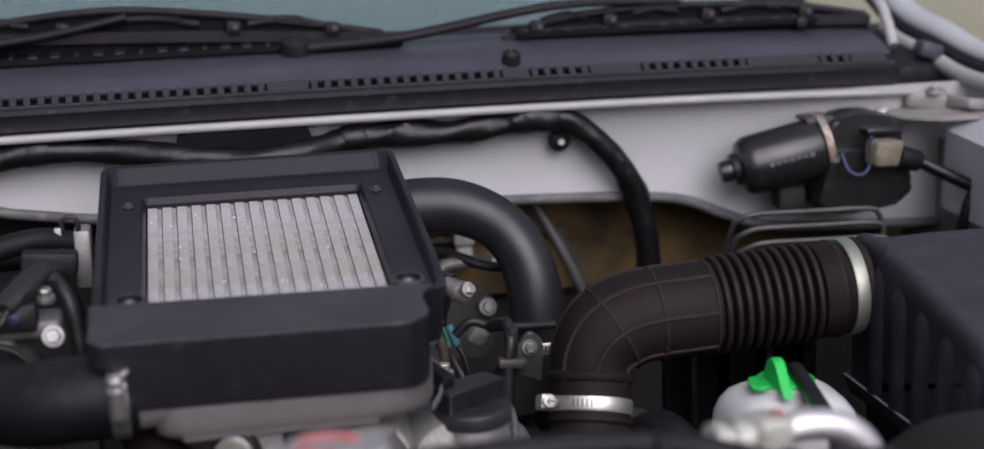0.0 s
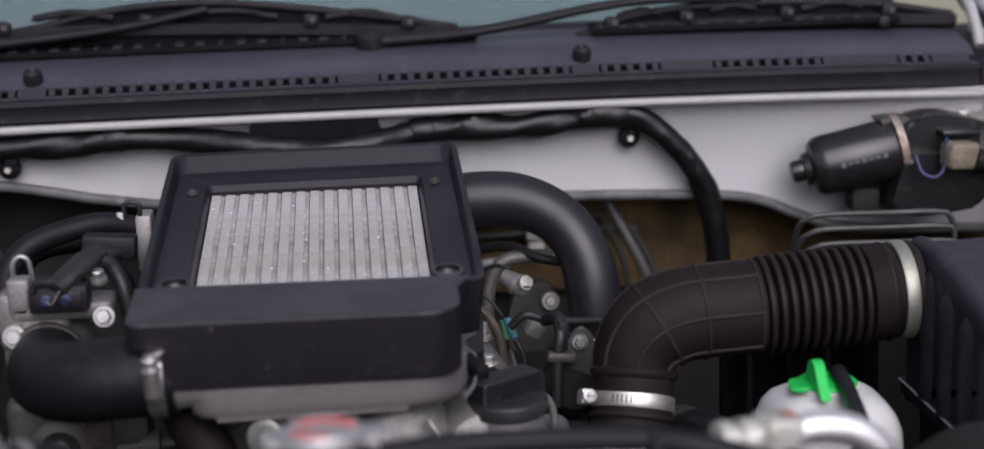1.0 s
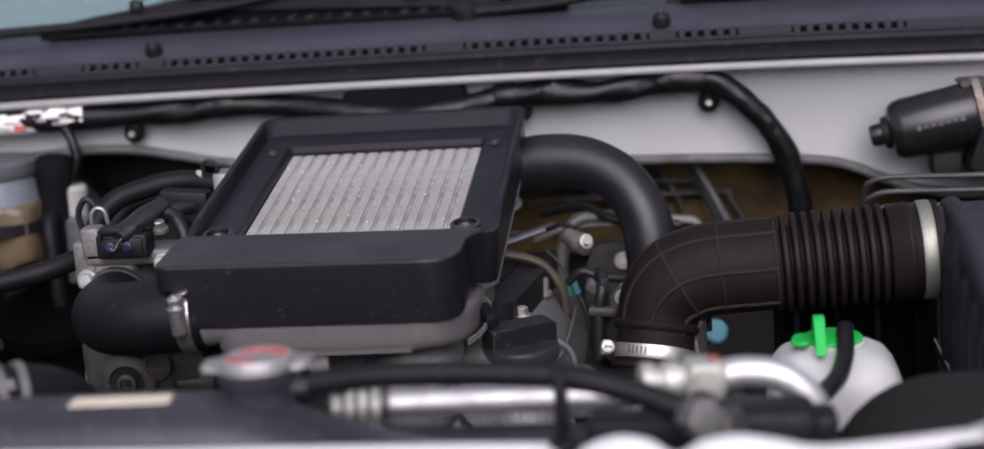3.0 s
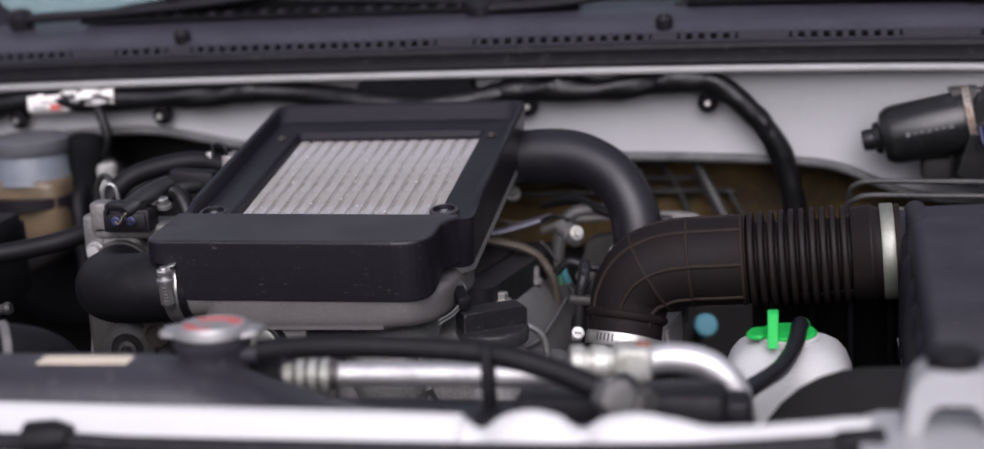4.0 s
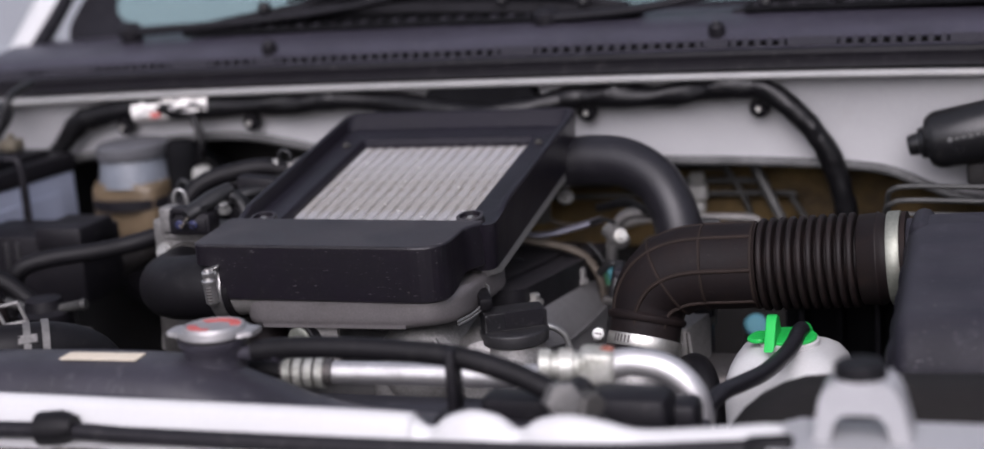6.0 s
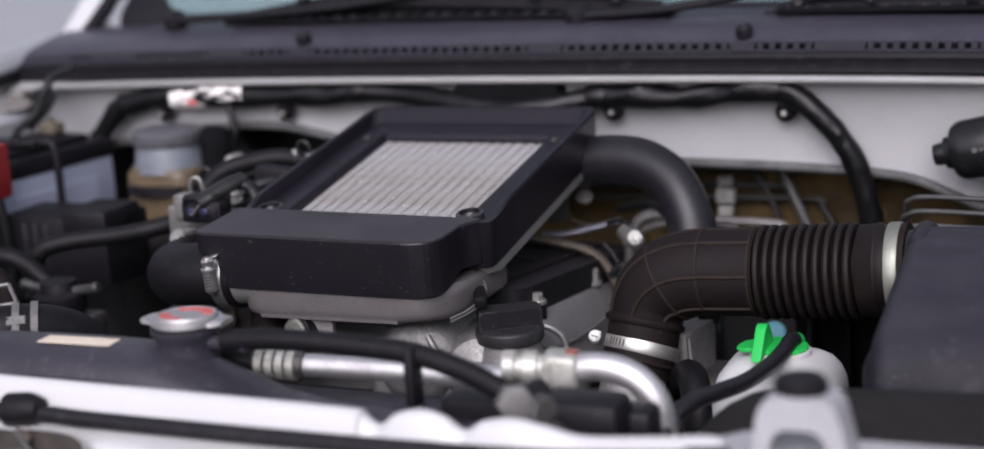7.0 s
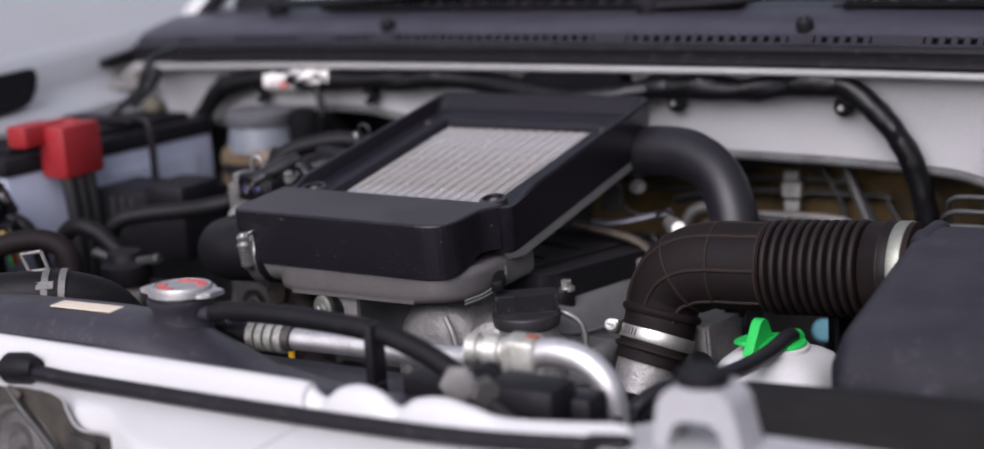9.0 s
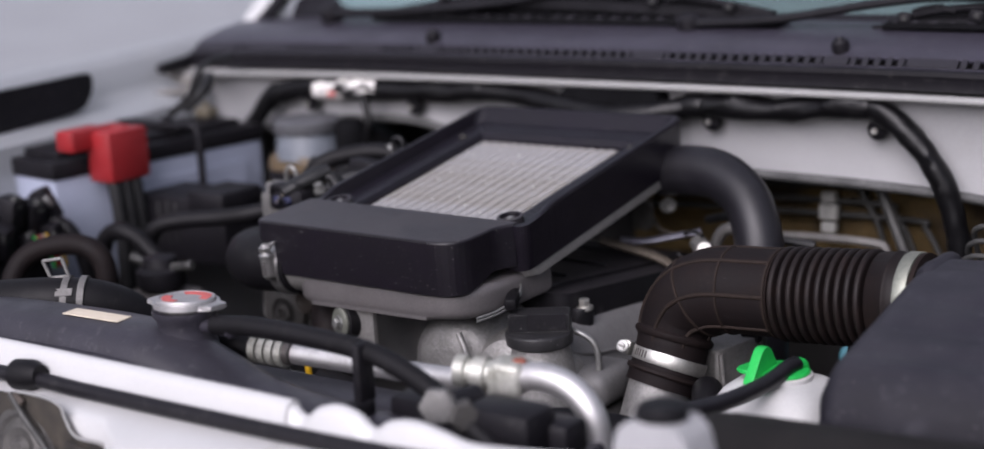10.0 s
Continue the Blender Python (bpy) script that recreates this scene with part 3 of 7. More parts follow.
def fender(s, x0, y1=0.62):
    """The wing's rolled top edge and gutter, seen from inside the bay."""
    bm = fresh()
    prof = [(0.16, 0.72), (0.15, 0.90), (0.115, 1.005), (0.085, 1.040), (0.06, 1.048), (0.042, 1.044), (0.03, 1.030), (0.024, 1.005), (0.018, 0.992), (-0.01, 0.982), (-0.03, 0.974), (-0.034, 0.90)]
    ys = np.linspace(-0.60, y1, 25)
    rows = []
    for y in ys:
        rise = 0.03 * ((y + 0.1) / 0.7) ** 2 if y > -0.1 else -0.06 * ((y + 0.1) / 0.5) ** 2
        rows.append([bm.verts.new((s * (x0 + dx + 0.012 * (y / 0.5)), y, z + rise * (1 if z > 0.95 else 0.3))) for dx, z in prof])
    for a, b in zip(rows, rows[1:]):
        for k in range(len(prof) - 1):
            bm.faces.new((a[k], b[k], b[k + 1], a[k + 1]))
    thicken(bm, 0.002)
    return part("wing", bm, WINGWHITE, car, "glossy white front wing", 50)


fender(-1, 0.69)
fender(1, 0.735, 0.30)
for s, x0, ya, yb in ((-1, -0.694, -0.42, 0.165), (-1, -0.705, 0.30, 0.45), (1, 0.752, -0.35, 0.10)):
    bm = fresh()
    m = Matrix(((0, 0, 1, x0), (1, 0, 0, 0), (0, 1, 0, 0), (0, 0, 0, 1)))
    zt = 1.038 if yb < 0.2 else 1.046
    prism(bm, rounded([(ya, 0.955 if yb < 0.2 else 1.022), (yb - 0.006, 0.998 if yb < 0.2 else 1.03), (yb + 0.006, zt + 0.006), (ya, zt - 0.010)], [0.008, 0.020 if yb < 0.2 else 0.004, 0.012 if yb < 0.2 else 0.004, 0.004]), -0.006, 0.006, m, 0.003, 2)
    part("wing_seal", bm, TRIM, car, "black rubber wing seal")
# crumpled hinge plates at the corners of the cowl
for s in (-1, 1):
    bm = fresh()
    poly = rounded([(0.655, 0.315), (0.70, 0.285), (0.755, 0.285), (0.762, 0.345), (0.735, 0.40), (0.70, 0.405), (0.675, 0.37)], 0.014)
    prism(bm, [(s * x, y) for x, y in poly], 0.996, 1.000, None, 0.0015, 1)
    box(bm, (s * 0.712, 0.352, 1.010), (0.045, 0.030, 0.022), 0.007, 2, turn(14, s * 8, s * -18))
    box(bm, (s * 0.742, 0.325, 1.006), (0.022, 0.050, 0.014), 0.004, 2, turn(-6, s * 12, s * 10))
    for v in bm.verts:
        v.co += Vector((0, 0, 0.004 * noise.noise(v.co * 45)))
    hexbolt(bm, (s * 0.715, 0.335, 1.018), (0, 0, 1))
    part("bonnet_hinge", bm, HINGE, car, "crumpled grey-white bonnet hinge plate with a bolt", 50)
# right corner: wing edge running up into the pillar; a solid dark block stands for the shaded gap behind the cowl end
corner = spline([(0.815, 0.20, 1.040), (0.792, 0.30, 1.0465), (0.779, 0.356, 1.0515), (0.762, 0.412, 1.069), (0.745, 0.475, 1.088), (0.728, 0.55, 1.14), (0.69, 0.72, 1.29), (0.63, 0.98, 1.50)], 8)
part("wing_corner", sweep(fresh(), corner, lambda t: 0.009 + 0.007 * min(1, t * 2.2), 14, True, 0.8), WINGWHITE, car, "glossy white wing corner running into the pillar", 60)
part("corner_gutter", sweep(fresh(), [p + Vector((-0.020, -0.004, -0.022)) for p in corner[:34]], 0.010, 10, True), LIP, car, "grey-white gutter", 60)
part("corner_seal", sweep(fresh(), [p + Vector((-0.012, -0.004, -0.012)) for p in corner], 0.010, 10, True), TRIM, car, "black rubber corner seal", 60)
part("corner_box", box(fresh(), (0.722, 0.455, 1.022), (0.085, 0.14, 0.075), 0.012, 2, turn(14, 0, 8)), TRIM, car, "dark block filling the corner gap behind the cowl")
part("corner_clip", box(fresh(), (0.738, 0.392, 1.052), (0.040, 0.02, 0.018), 0.005, 2, turn(0, 18, 12)), COWLPL, car, "grey plastic corner clip")
# windscreen, pillars, scuttle
bm = fresh()
gl = [(-0.64, 0.0), (0.64, 0.0), (0.56, 0.62), (-0.56, 0.62)]
up = Matrix.Translation((0, 0.50, 1.072)) @ turn(40)
prism(bm, rounded(gl, [0.08, 0.08, 0.05, 0.05], 8), 0, 0.005, up, 0.001, 1)
wind = part("windscreen", bm, GLASS, car, "tinted windscreen reflecting a grey sky")
wind.visible_shadow = False
bm = fresh()
gi = rounded([(-0.60, 0.022), (0.60, 0.022), (0.53, 0.6), (-0.53, 0.6)], [0.09, 0.09, 0.04, 0.04], 8)
go = rounded([(-0.655, -0.02), (0.655, -0.02), (0.575, 0.64), (-0.575, 0.64)], [0.08, 0.08, 0.05, 0.05], 8)
lo = [bm.verts.new((x, y, 0.007)) for x, y in go]
li = [bm.verts.new((x, y, 0.007)) for x, y in gi]
for i in range(len(lo)):
    bm.faces.new((lo[i], lo[(i + 1) % len(lo)], li[(i + 1) % len(li)], li[i]))
thicken(bm, 0.0015)
bmesh.ops.transform(bm, matrix=up, verts=bm.verts)
part("glass_border", bm, TRIM, wind, "black windscreen border")
for s in (-1, 1):
    bm = fresh()
    if s > 0:
        sweep(bm, spline([(0.704, 0.415, 1.058), (0.704, 0.435, 1.085), (0.698, 0.47, 1.12), (0.66, 0.70, 1.30), (0.61, 0.95, 1.50)], 6), 0.0062, 10, True)
        part("pillar_trim", bm, LIP, car, "grey-white pillar trim strip", 60)
        continue
    sweep(bm, spline([(s * 0.705, 0.44, 1.035), (s * 0.70, 0.50, 1.075), (s * 0.67, 0.70, 1.26), (s * 0.62, 0.98, 1.50)], 6), 0.028, 12, True, 0.7)
    part("windscreen_pillar", bm, WHITE, car, "white windscreen pillar", 60)
    bm = fresh()
    sweep(bm, spline([(s * 0.672, 0.425, 1.055), (s * 0.668, 0.48, 1.082), (s * 0.64, 0.68, 1.25), (s * 0.60, 0.94, 1.48)], 6), 0.010, 10, True)
    part("pillar_trim", bm, BAYWHITE if s > 0 else TRIM, car, "", 60)
part("dashboard", box(fresh(), (0, 0.95, 0.98), (1.25, 0.75, 0.10), 0.04, 3), DASH, car, "dark grey dashboard behind the glass")
for sx in (-1, 1):
    part("cabin_side", box(fresh(), (sx * 0.66, 1.08, 0.76), (0.02, 1.06, 0.52), 0.008, 1), WINGWHITE, car, "plain white body side")
part("cabin_back", box(fresh(), (0, 1.6, 1.2), (1.3, 0.03, 0.9), 0.01, 1), DASH, car, "dark cabin interior")

# front panel with a scalloped upper edge
railz = [(-0.74, 0.900), (-0.5, 0.915), (-0.2, 0.922), (0.0, 0.9215), (0.185, 0.9195), (0.203, 0.917), (0.216, 0.9095), (0.229, 0.918), (0.247, 0.9225), (0.265, 0.919), (0.279, 0.9105),
         (0.293, 0.918), (0.314, 0.9215), (0.338, 0.918), (0.362, 0.9135), (0.41, 0.917), (0.449, 0.9205), (0.458, 0.913)]
bm = fresh()
rows = []
for p in spline([(x, z, 0) for x, z in railz], 5):
    x, z = p.x, p.y
    cut = min(1, max(0, (x - 0.055) / 0.05))
    edge = -0.467 - 0.05 * cut * cut * (3 - 2 * cut)
    sec = [(-0.4275, z - 0.05), (-0.4285, z - 0.004), (-0.431, z - 0.0005), (-0.434, z), (-0.4375, z - 0.002), (-0.441, z - 0.007), (-0.444, 0.899), (-0.449, 0.8935),
           (-0.456, 0.8915), (edge, 0.8905), (edge - 0.006, 0.885), (edge - 0.008, 0.80)]
    rows.append([bm.verts.new((x, y, zz)) for y, zz in sec])
for a, b in zip(rows, rows[1:]):
    for k in range(len(a) - 1):
        bm.faces.new((a[k], b[k], b[k + 1], a[k + 1]))
thicken(bm, -0.0015)
part("front_panel", bm, WHITE, car, "white front panel with a scalloped top edge", 50)
# right end of the front panel and the arched bracket with its buffer
part("front_panel_end", prism(fresh(), rounded([(0.447, -0.50), (0.75, -0.50), (0.75, -0.40), (0.447, -0.40)], 0.012), 0.878, 0.913, None, 0.005, 3), ARCHWHITE, car, "white panel end beside the lamp")
bracket = thing("buffer_bracket", (0.502, -0.43, 0.913), "white arched bracket with a black rubber bonnet buffer", "bracket")
arch = rounded([(0.470, 0.905), (0.478, 0.944), (0.486, 0.952), (0.518, 0.952), (0.526, 0.944), (0.536, 0.905)], [0, 0.012, 0.008, 0.008, 0.012, 0], 5)
inner = rounded([(0.521, 0.905), (0.518, 0.926), (0.512, 0.931), (0.492, 0.931), (0.486, 0.926), (0.482, 0.905)], [0, 0.010, 0.006, 0.006, 0.010, 0], 5)
bm = fresh()
prism(bm, arch + inner, -0.016, 0.016, Matrix(((1, 0, 0, 0), (0, 0, -1, -0.425), (0, 1, 0, 0), (0, 0, 0, 1))), 0.003, 3)
part("arch", bm, ARCHWHITE, bracket, "white painted pressed arch")
part("buffer", lathe(fresh(), [(0, 0.014), (0.002, 0.0165), (0.008, 0.0165), (0.0105, 0.014), (0.011, 0.008)], (0.5015, -0.425, 0.950), (0, 0, 1), 24), RUBBER, bracket, "black rubber buffer")
# prop rod lying along the front panel
rod = thing("prop_rod", (0.1, -0.452, 0.90), "black bonnet prop rod lying along the front panel", "prop rod")
tube("rod", [(-0.30, -0.455, 0.897), (-0.072, -0.453, 0.902), (0.0, -0.452, 0.9005), (0.2, -0.452, 0.9005), (0.34, -0.451, 0.903), (0.45, -0.449, 0.911)], 0.0062, TRIM, rod, "", 12, 6)
part("pivot_clip", lathe(fresh(), [(-0.016, 0.008), (-0.013, 0.0125), (0.006, 0.0125), (0.016, 0.0085)], (-0.068, -0.452, 0.904), (1, 0, 0.1), 18), RUBBER, rod, "black rubber pivot clip")
part("rod_end", lathe(fresh(), [(-0.015, 0.0068), (-0.012, 0.0085), (0.012, 0.0085), (0.015, 0.0068)], (0.447, -0.449, 0.9105), (1, 0, 0.1), 14), RUBBER, rod)
# lamp recess below the front panel: a dark plate on the panel stands for the shaded opening
horn = thing("horn_bracket", (-0.03, -0.49, 0.85), "grimy horn and bracket in the recess of the front panel", "horn")
hole = rounded([(-0.30, 0.80), (0.050, 0.80), (0.050, 0.871), (0.016, 0.8735), (0.006, 0.8860), (0.002, 0.8955), (-0.012, 0.9000), (-0.040, 0.9005), (-0.055, 0.8975), (-0.30, 0.8950)], [0, 0, 0.006, 0.005, 0.006, 0.006, 0.006, 0.004, 0.004, 0], 4)
part("recess_plate", prism(fresh(), hole, 0.4765, 0.4785, XZ0, 0.0005, 1), RECESS, horn, "brown-black plate standing for the open recess")
part("horn_disc", lathe(fresh(), [(0, 0.034), (0.003, 0.035), (0.006, 0.028), (0.004, 0.025), (0.008, 0.017), (0.006, 0.010), (0.010, 0.006)], (-0.045, -0.480, 0.855), (0.1, -1, 0.25), 28), GRIMEAL, horn, "ringed dark horn disc")
tube("pale_rib", [(-0.052, -0.483, 0.900), (-0.036, -0.485, 0.884), (-0.012, -0.488, 0.866), (0.004, -0.490, 0.850), (0.02, -0.49, 0.82)], 0.0028, GREYPIPE, horn, "worn pale rib", 8)
part("rusty_lug", box(fresh(), (-0.045, -0.4815, 0.8955), (0.012, 0.005, 0.008), 0.002, 2, turn(0, 30, 0)), RUSTARM, horn)
part("lug", box(fresh(), (0.020, -0.481, 0.862), (0.030, 0.006, 0.014), 0.003, 2, turn(0, 10, 0)), RECESS, horn)
tube("hole_edge", [(-0.055, -0.479, 0.8985), (-0.040, -0.4795, 0.9015), (-0.012, -0.4795, 0.9010), (0.002, -0.479, 0.8965), (0.0065, -0.479, 0.887), (0.017, -0.479, 0.8745), (0.050, -0.479, 0.872), (0.053, -0.479, 0.85), (0.053, -0.479, 0.81)], 0.0012, LIP, horn, "worn paint edge round the recess", 6)

# ---- cowl panel with slots ----
cowl = thing("cowl_panel", (0, 0.36, 1.06), "dark grey plastic cowl panel with air slots", "cowl panel")


def bowed(x):
    """The cowl bends back a little towards its ends."""
    return 0.022 * (abs(x) / 0.7) ** 3, -0.010 * (abs(x) / 0.7) ** 3


def cowl_strip(prof, name, material, label="", x0=-0.70, x1=0.68):
    back = []
    for k, (y, z) in enumerate(prof):
        (ya, za), (yb, zb) = prof[max(0, k - 1)], prof[min(len(prof) - 1, k + 1)]
        n = math.hypot(yb - ya, zb - za)
        back.append((y + (zb - za) / n * 0.0025, z - (yb - ya) / n * 0.0025))
    ring = list(prof) + back[::-1]
    bm = fresh()
    rows = []
    for x in np.linspace(x0, x1, 47):
        dy, dz = bowed(x)
        rows.append([bm.verts.new((x, y + dy, z + dz)) for y, z in ring])
    for a, b in zip(rows, rows[1:]):
        for k in range(len(ring)):
            q = (k + 1) % len(ring)
            bm.faces.new((a[k], b[k], b[q], a[q]))
    bm.faces.new(rows[0][::-1])
    bm.faces.new(rows[-1])
    return part(name, bm, material, cowl, label, 40)


cowl_strip([(0.345, 1.032), (0.336, 1.033), (0.332, 1.036), (0.333, 1.048), (0.331, 1.051), (0.3315, 1.0555), (0.3365, 1.0575)], "seal_strip", TRIM, "black rubber seal along the cowl edge")
cowl_strip([(0.3365, 1.0575), (0.340, 1.0588)], "front_edge", COWLPL)
cowl_strip([(0.3475, 1.0655), (0.352, 1.068), (0.362, 1.0735), (0.40, 1.082), (0.44, 1.088), (0.50, 1.086), (0.52, 1.08)], "top_panel", COWLPL, "dark grey textured cowl top")
# dark backing sheet in place of the shade behind the slots
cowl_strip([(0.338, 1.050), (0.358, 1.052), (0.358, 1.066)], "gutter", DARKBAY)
bm = box(fresh(), (0, 0, 0), (0.0066, 0.0125, 0.003), 0.0006, 1, turn(41))
bar_mesh = finish(bm, "slat", SLATPL)
wide_mesh = finish(box(fresh(), (0, 0, 0), (0.0145, 0.0125, 0.003), 0.0006, 1, turn(41)), "slat", SLATPL)
groups = ((-0.615, -0.575), (-0.522, -0.404), (-0.352, -0.285), (-0.262, 0.028), (0.064, 0.264), (0.287, 0.352), (0.404, 0.522), (0.590, 0.630))
x = -0.69
while x < 0.67:
    dy, dz = bowed(x)
    slotted = any(a <= x <= b for a, b in groups)
    piece("slat", bar_mesh if slotted else wide_mesh, cowl, (x, 0.3437 + dy, 1.0622 + dz), (0, 0, 0))
    x += 0.0129
for sx in (-0.271, 0.27):
    dy, dz = bowed(sx)
    part("panel_clip", lathe(fresh(), [(-0.014, 0.0095), (0.0, 0.0095), (0.004, 0.0085), (0.0065, 0.005), (0.004, 0.003)], (sx, 0.357 + dy, 1.0775 + dz), (0, -0.35, 1), 20), PLASTIC, cowl, "round black panel clip")
part("panel_clip", box(fresh(), (0.60, 0.42, 1.088), (0.012, 0.012, 0.012), 0.003), PLASTIC, cowl)

# ---- wipers ----
def wiper(top, blade, y, arm):
    """An arched black frame over a grey blade strip, with rubber thickened to stand for the shadow below it, and its
    arm.
    """
    w = thing("wiper", (blade[len(blade) // 2][0], y, blade[0][1]), "black windscreen wiper resting above the cowl", "wiper", "windscreen wipers")
    up = [(p.x, p.y) for p in spline([(x, z, 0) for x, z in top], 8)]
    low = [(p.x, p.y) for p in spline([(x, z, 0) for x, z in blade], 8)]
    part("frame_arch", prism(fresh(), up + low[::-1], -y - 0.006, -y + 0.005, XZ0, 0.002, 1), FOAM, w, "black arched frame", 50)
    rim = [Vector((x, y - 0.006, z - 0.003)) for x, z in up]
    part("frame_rim", sweep(fresh(), rim, 0.0042, 8, True), WIPERPL, w, "", 60)
    n = len(low)
    strip = [(x, z + 0.0055) for x, z in low] + [(x, z - 0.0055) for x, z in low[::-1]]
    part("blade_strip", prism(fresh(), strip, -y + 0.004, -y + 0.013, XZ0, 0.002, 1), WIPERPL, w, "dull grey blade strip", 50)
    rub = [(x, z - 0.0045) for x, z in low] + [(x, z - 0.0155) for x, z in low[::-1]]
    part("blade_rubber", prism(fresh(), rub, -y - 0.010, -y + 0.006, XZ0, 0.001, 1), FOAM, w, "", 50)
    for t in (0.16, 0.38, 0.60, 0.82):
        x, z = low[int(t * (n - 1))]
        part("joint", box(fresh(), (x, y - 0.013, z + 0.009), (0.016, 0.012, 0.014), 0.004, 2, turn(0, 8, 0)), WIPERPL, w)
        part("rivet", lathe(fresh(), [(0, 0.003), (0.0015, 0.0028)], (x + 0.002, y - 0.0195, z + 0.010), (0, -1, 0), 10), GREYPIPE, w)
    for t0, t1 in ((0.20, 0.34), (0.44, 0.56), (0.64, 0.78)):
        seg = [Vector((low[int(t * (n - 1))][0], y - 0.0065, low[int(t * (n - 1))][1] + 0.012 + 0.006 * math.sin(math.pi * (t - t0) / (t1 - t0)))) for t in np.linspace(t0, t1, 9)]
        part("small_bridge", sweep(fresh(), seg, 0.0040, 8, True), WIPERPL, w, "", 60)
    part("wiper_arm", sweep(fresh(), spline(arm, 8), lambda t: 0.0105 - 0.004 * t, 10, True, 0.6), WIPERPL, w, "", 60)
    part("pivot_cap", lathe(fresh(), [(-0.02, 0.012), (0.0, 0.016), (0.008, 0.014), (0.012, 0.006)], arm[0], (0, -0.3, 1), 18), PLASTIC, w)
    return w


wiper([(-0.40, 1.100), (-0.277, 1.118), (-0.213, 1.131), (-0.119, 1.137), (-0.025, 1.129), (0.071, 1.115), (0.150, 1.101)], [(-0.40, 1.096), (-0.28, 1.110), (-0.15, 1.109), (0.0, 1.103), (0.10, 1.097), (0.152, 1.096)], 0.450,
      [(-0.50, 0.430, 1.094), (-0.35, 0.425, 1.100), (-0.2, 0.430, 1.112), (-0.105, 0.436, 1.128)])
wiper([(0.275, 1.085), (0.335, 1.106), (0.438, 1.114), (0.577, 1.110), (0.680, 1.094)], [(0.275, 1.083), (0.34, 1.090), (0.45, 1.092), (0.58, 1.090), (0.684, 1.086)], 0.442,
      [(0.06, 0.415, 1.090), (0.17, 0.415, 1.096), (0.33, 0.428, 1.118), (0.47, 0.436, 1.116)])


def cowl_vent(x0, x1):
    """A black plate with light bars across it: an air vent, enlarged to stand for the wiper's shadow."""
    v = part("vent_plate", box(fresh(), ((x0 + x1) / 2, 0.438, 1.0905), (x1 - x0, 0.040, 0.006), 0.002, 1, turn(6)), FOAM, cowl, "black air vent plate with the wiper's shadow")
    k = 0
    x = x0 + 0.012
    while x < x1 - 0.01:
        part("vent_bar", box(fresh(), (x, 0.437, 1.0935), (0.010 if k % 3 else 0.004, 0.022, 0.003), 0.0008, 1, turn(6)), SLATPL, v)
        x += 0.021
        k += 1


cowl_vent(-0.42, 0.17)
cowl_vent(0.29, 0.62)

# ---- intercooler ----
ic = thing("intercooler", (0, 0.07, 0.94), "top-mounted intercooler in a black plastic cover over the engine", "intercooler")
SL = Matrix.Translation((0, -0.03, 0.962)) @ turn(9.2)
XZ = Matrix(((1, 0, 0, 0), (0, 0, -1, 0), (0, 1, 0, 0), (0, 0, 0, 1)))
bm = fresh()
PT = Matrix.Translation((0, -0.1195, 0.9535)) @ turn(3, 0.7)
porch = rounded([(-0.1345, 0.0), (0.1115, 0.002), (0.1115, 0.064), (0.122, 0.080), (0.122, 0.088), (-0.1345, 0.088)], [0.016, 0.032, 0.010, 0, 0, 0], 8)
levels = ((0.0, 0.0028, 0), (-0.0003, 0.0015, 0), (-0.0009, 0.0006, 0), (-0.0018, 0.0001, 0), (-0.0030, 0.0, 0), (-0.0205, 0.0, 0), (-0.0217, 0.0, 1), (-0.0512, 0.0, 1), (-0.0527, 0.0014, 1))
rings = []
for z, d, waist in levels:
    ring = []
    for x, y in shrunk(porch, d):
        k = min(1, max(0, (y - 0.014) / 0.050))      # the lower edge steps up behind the front lobe
        zz = z + (0.011 * k * k * (3 - 2 * k) if z < -0.03 else 0)
        ring.append(bm.verts.new(PT @ Vector((max(x, -0.108) if waist else x, y, zz))))
    rings.append(ring)
for r0, r1 in zip(rings, rings[1:]):
    for k in range(len(r0)):
        bm.faces.new((r0[k], r0[(k + 1) % len(r0)], r1[(k + 1) % len(r1)], r1[k]))
bm.faces.new(rings[0])
bm.faces.new(rings[-1][::-1])
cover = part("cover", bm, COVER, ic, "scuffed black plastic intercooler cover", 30)
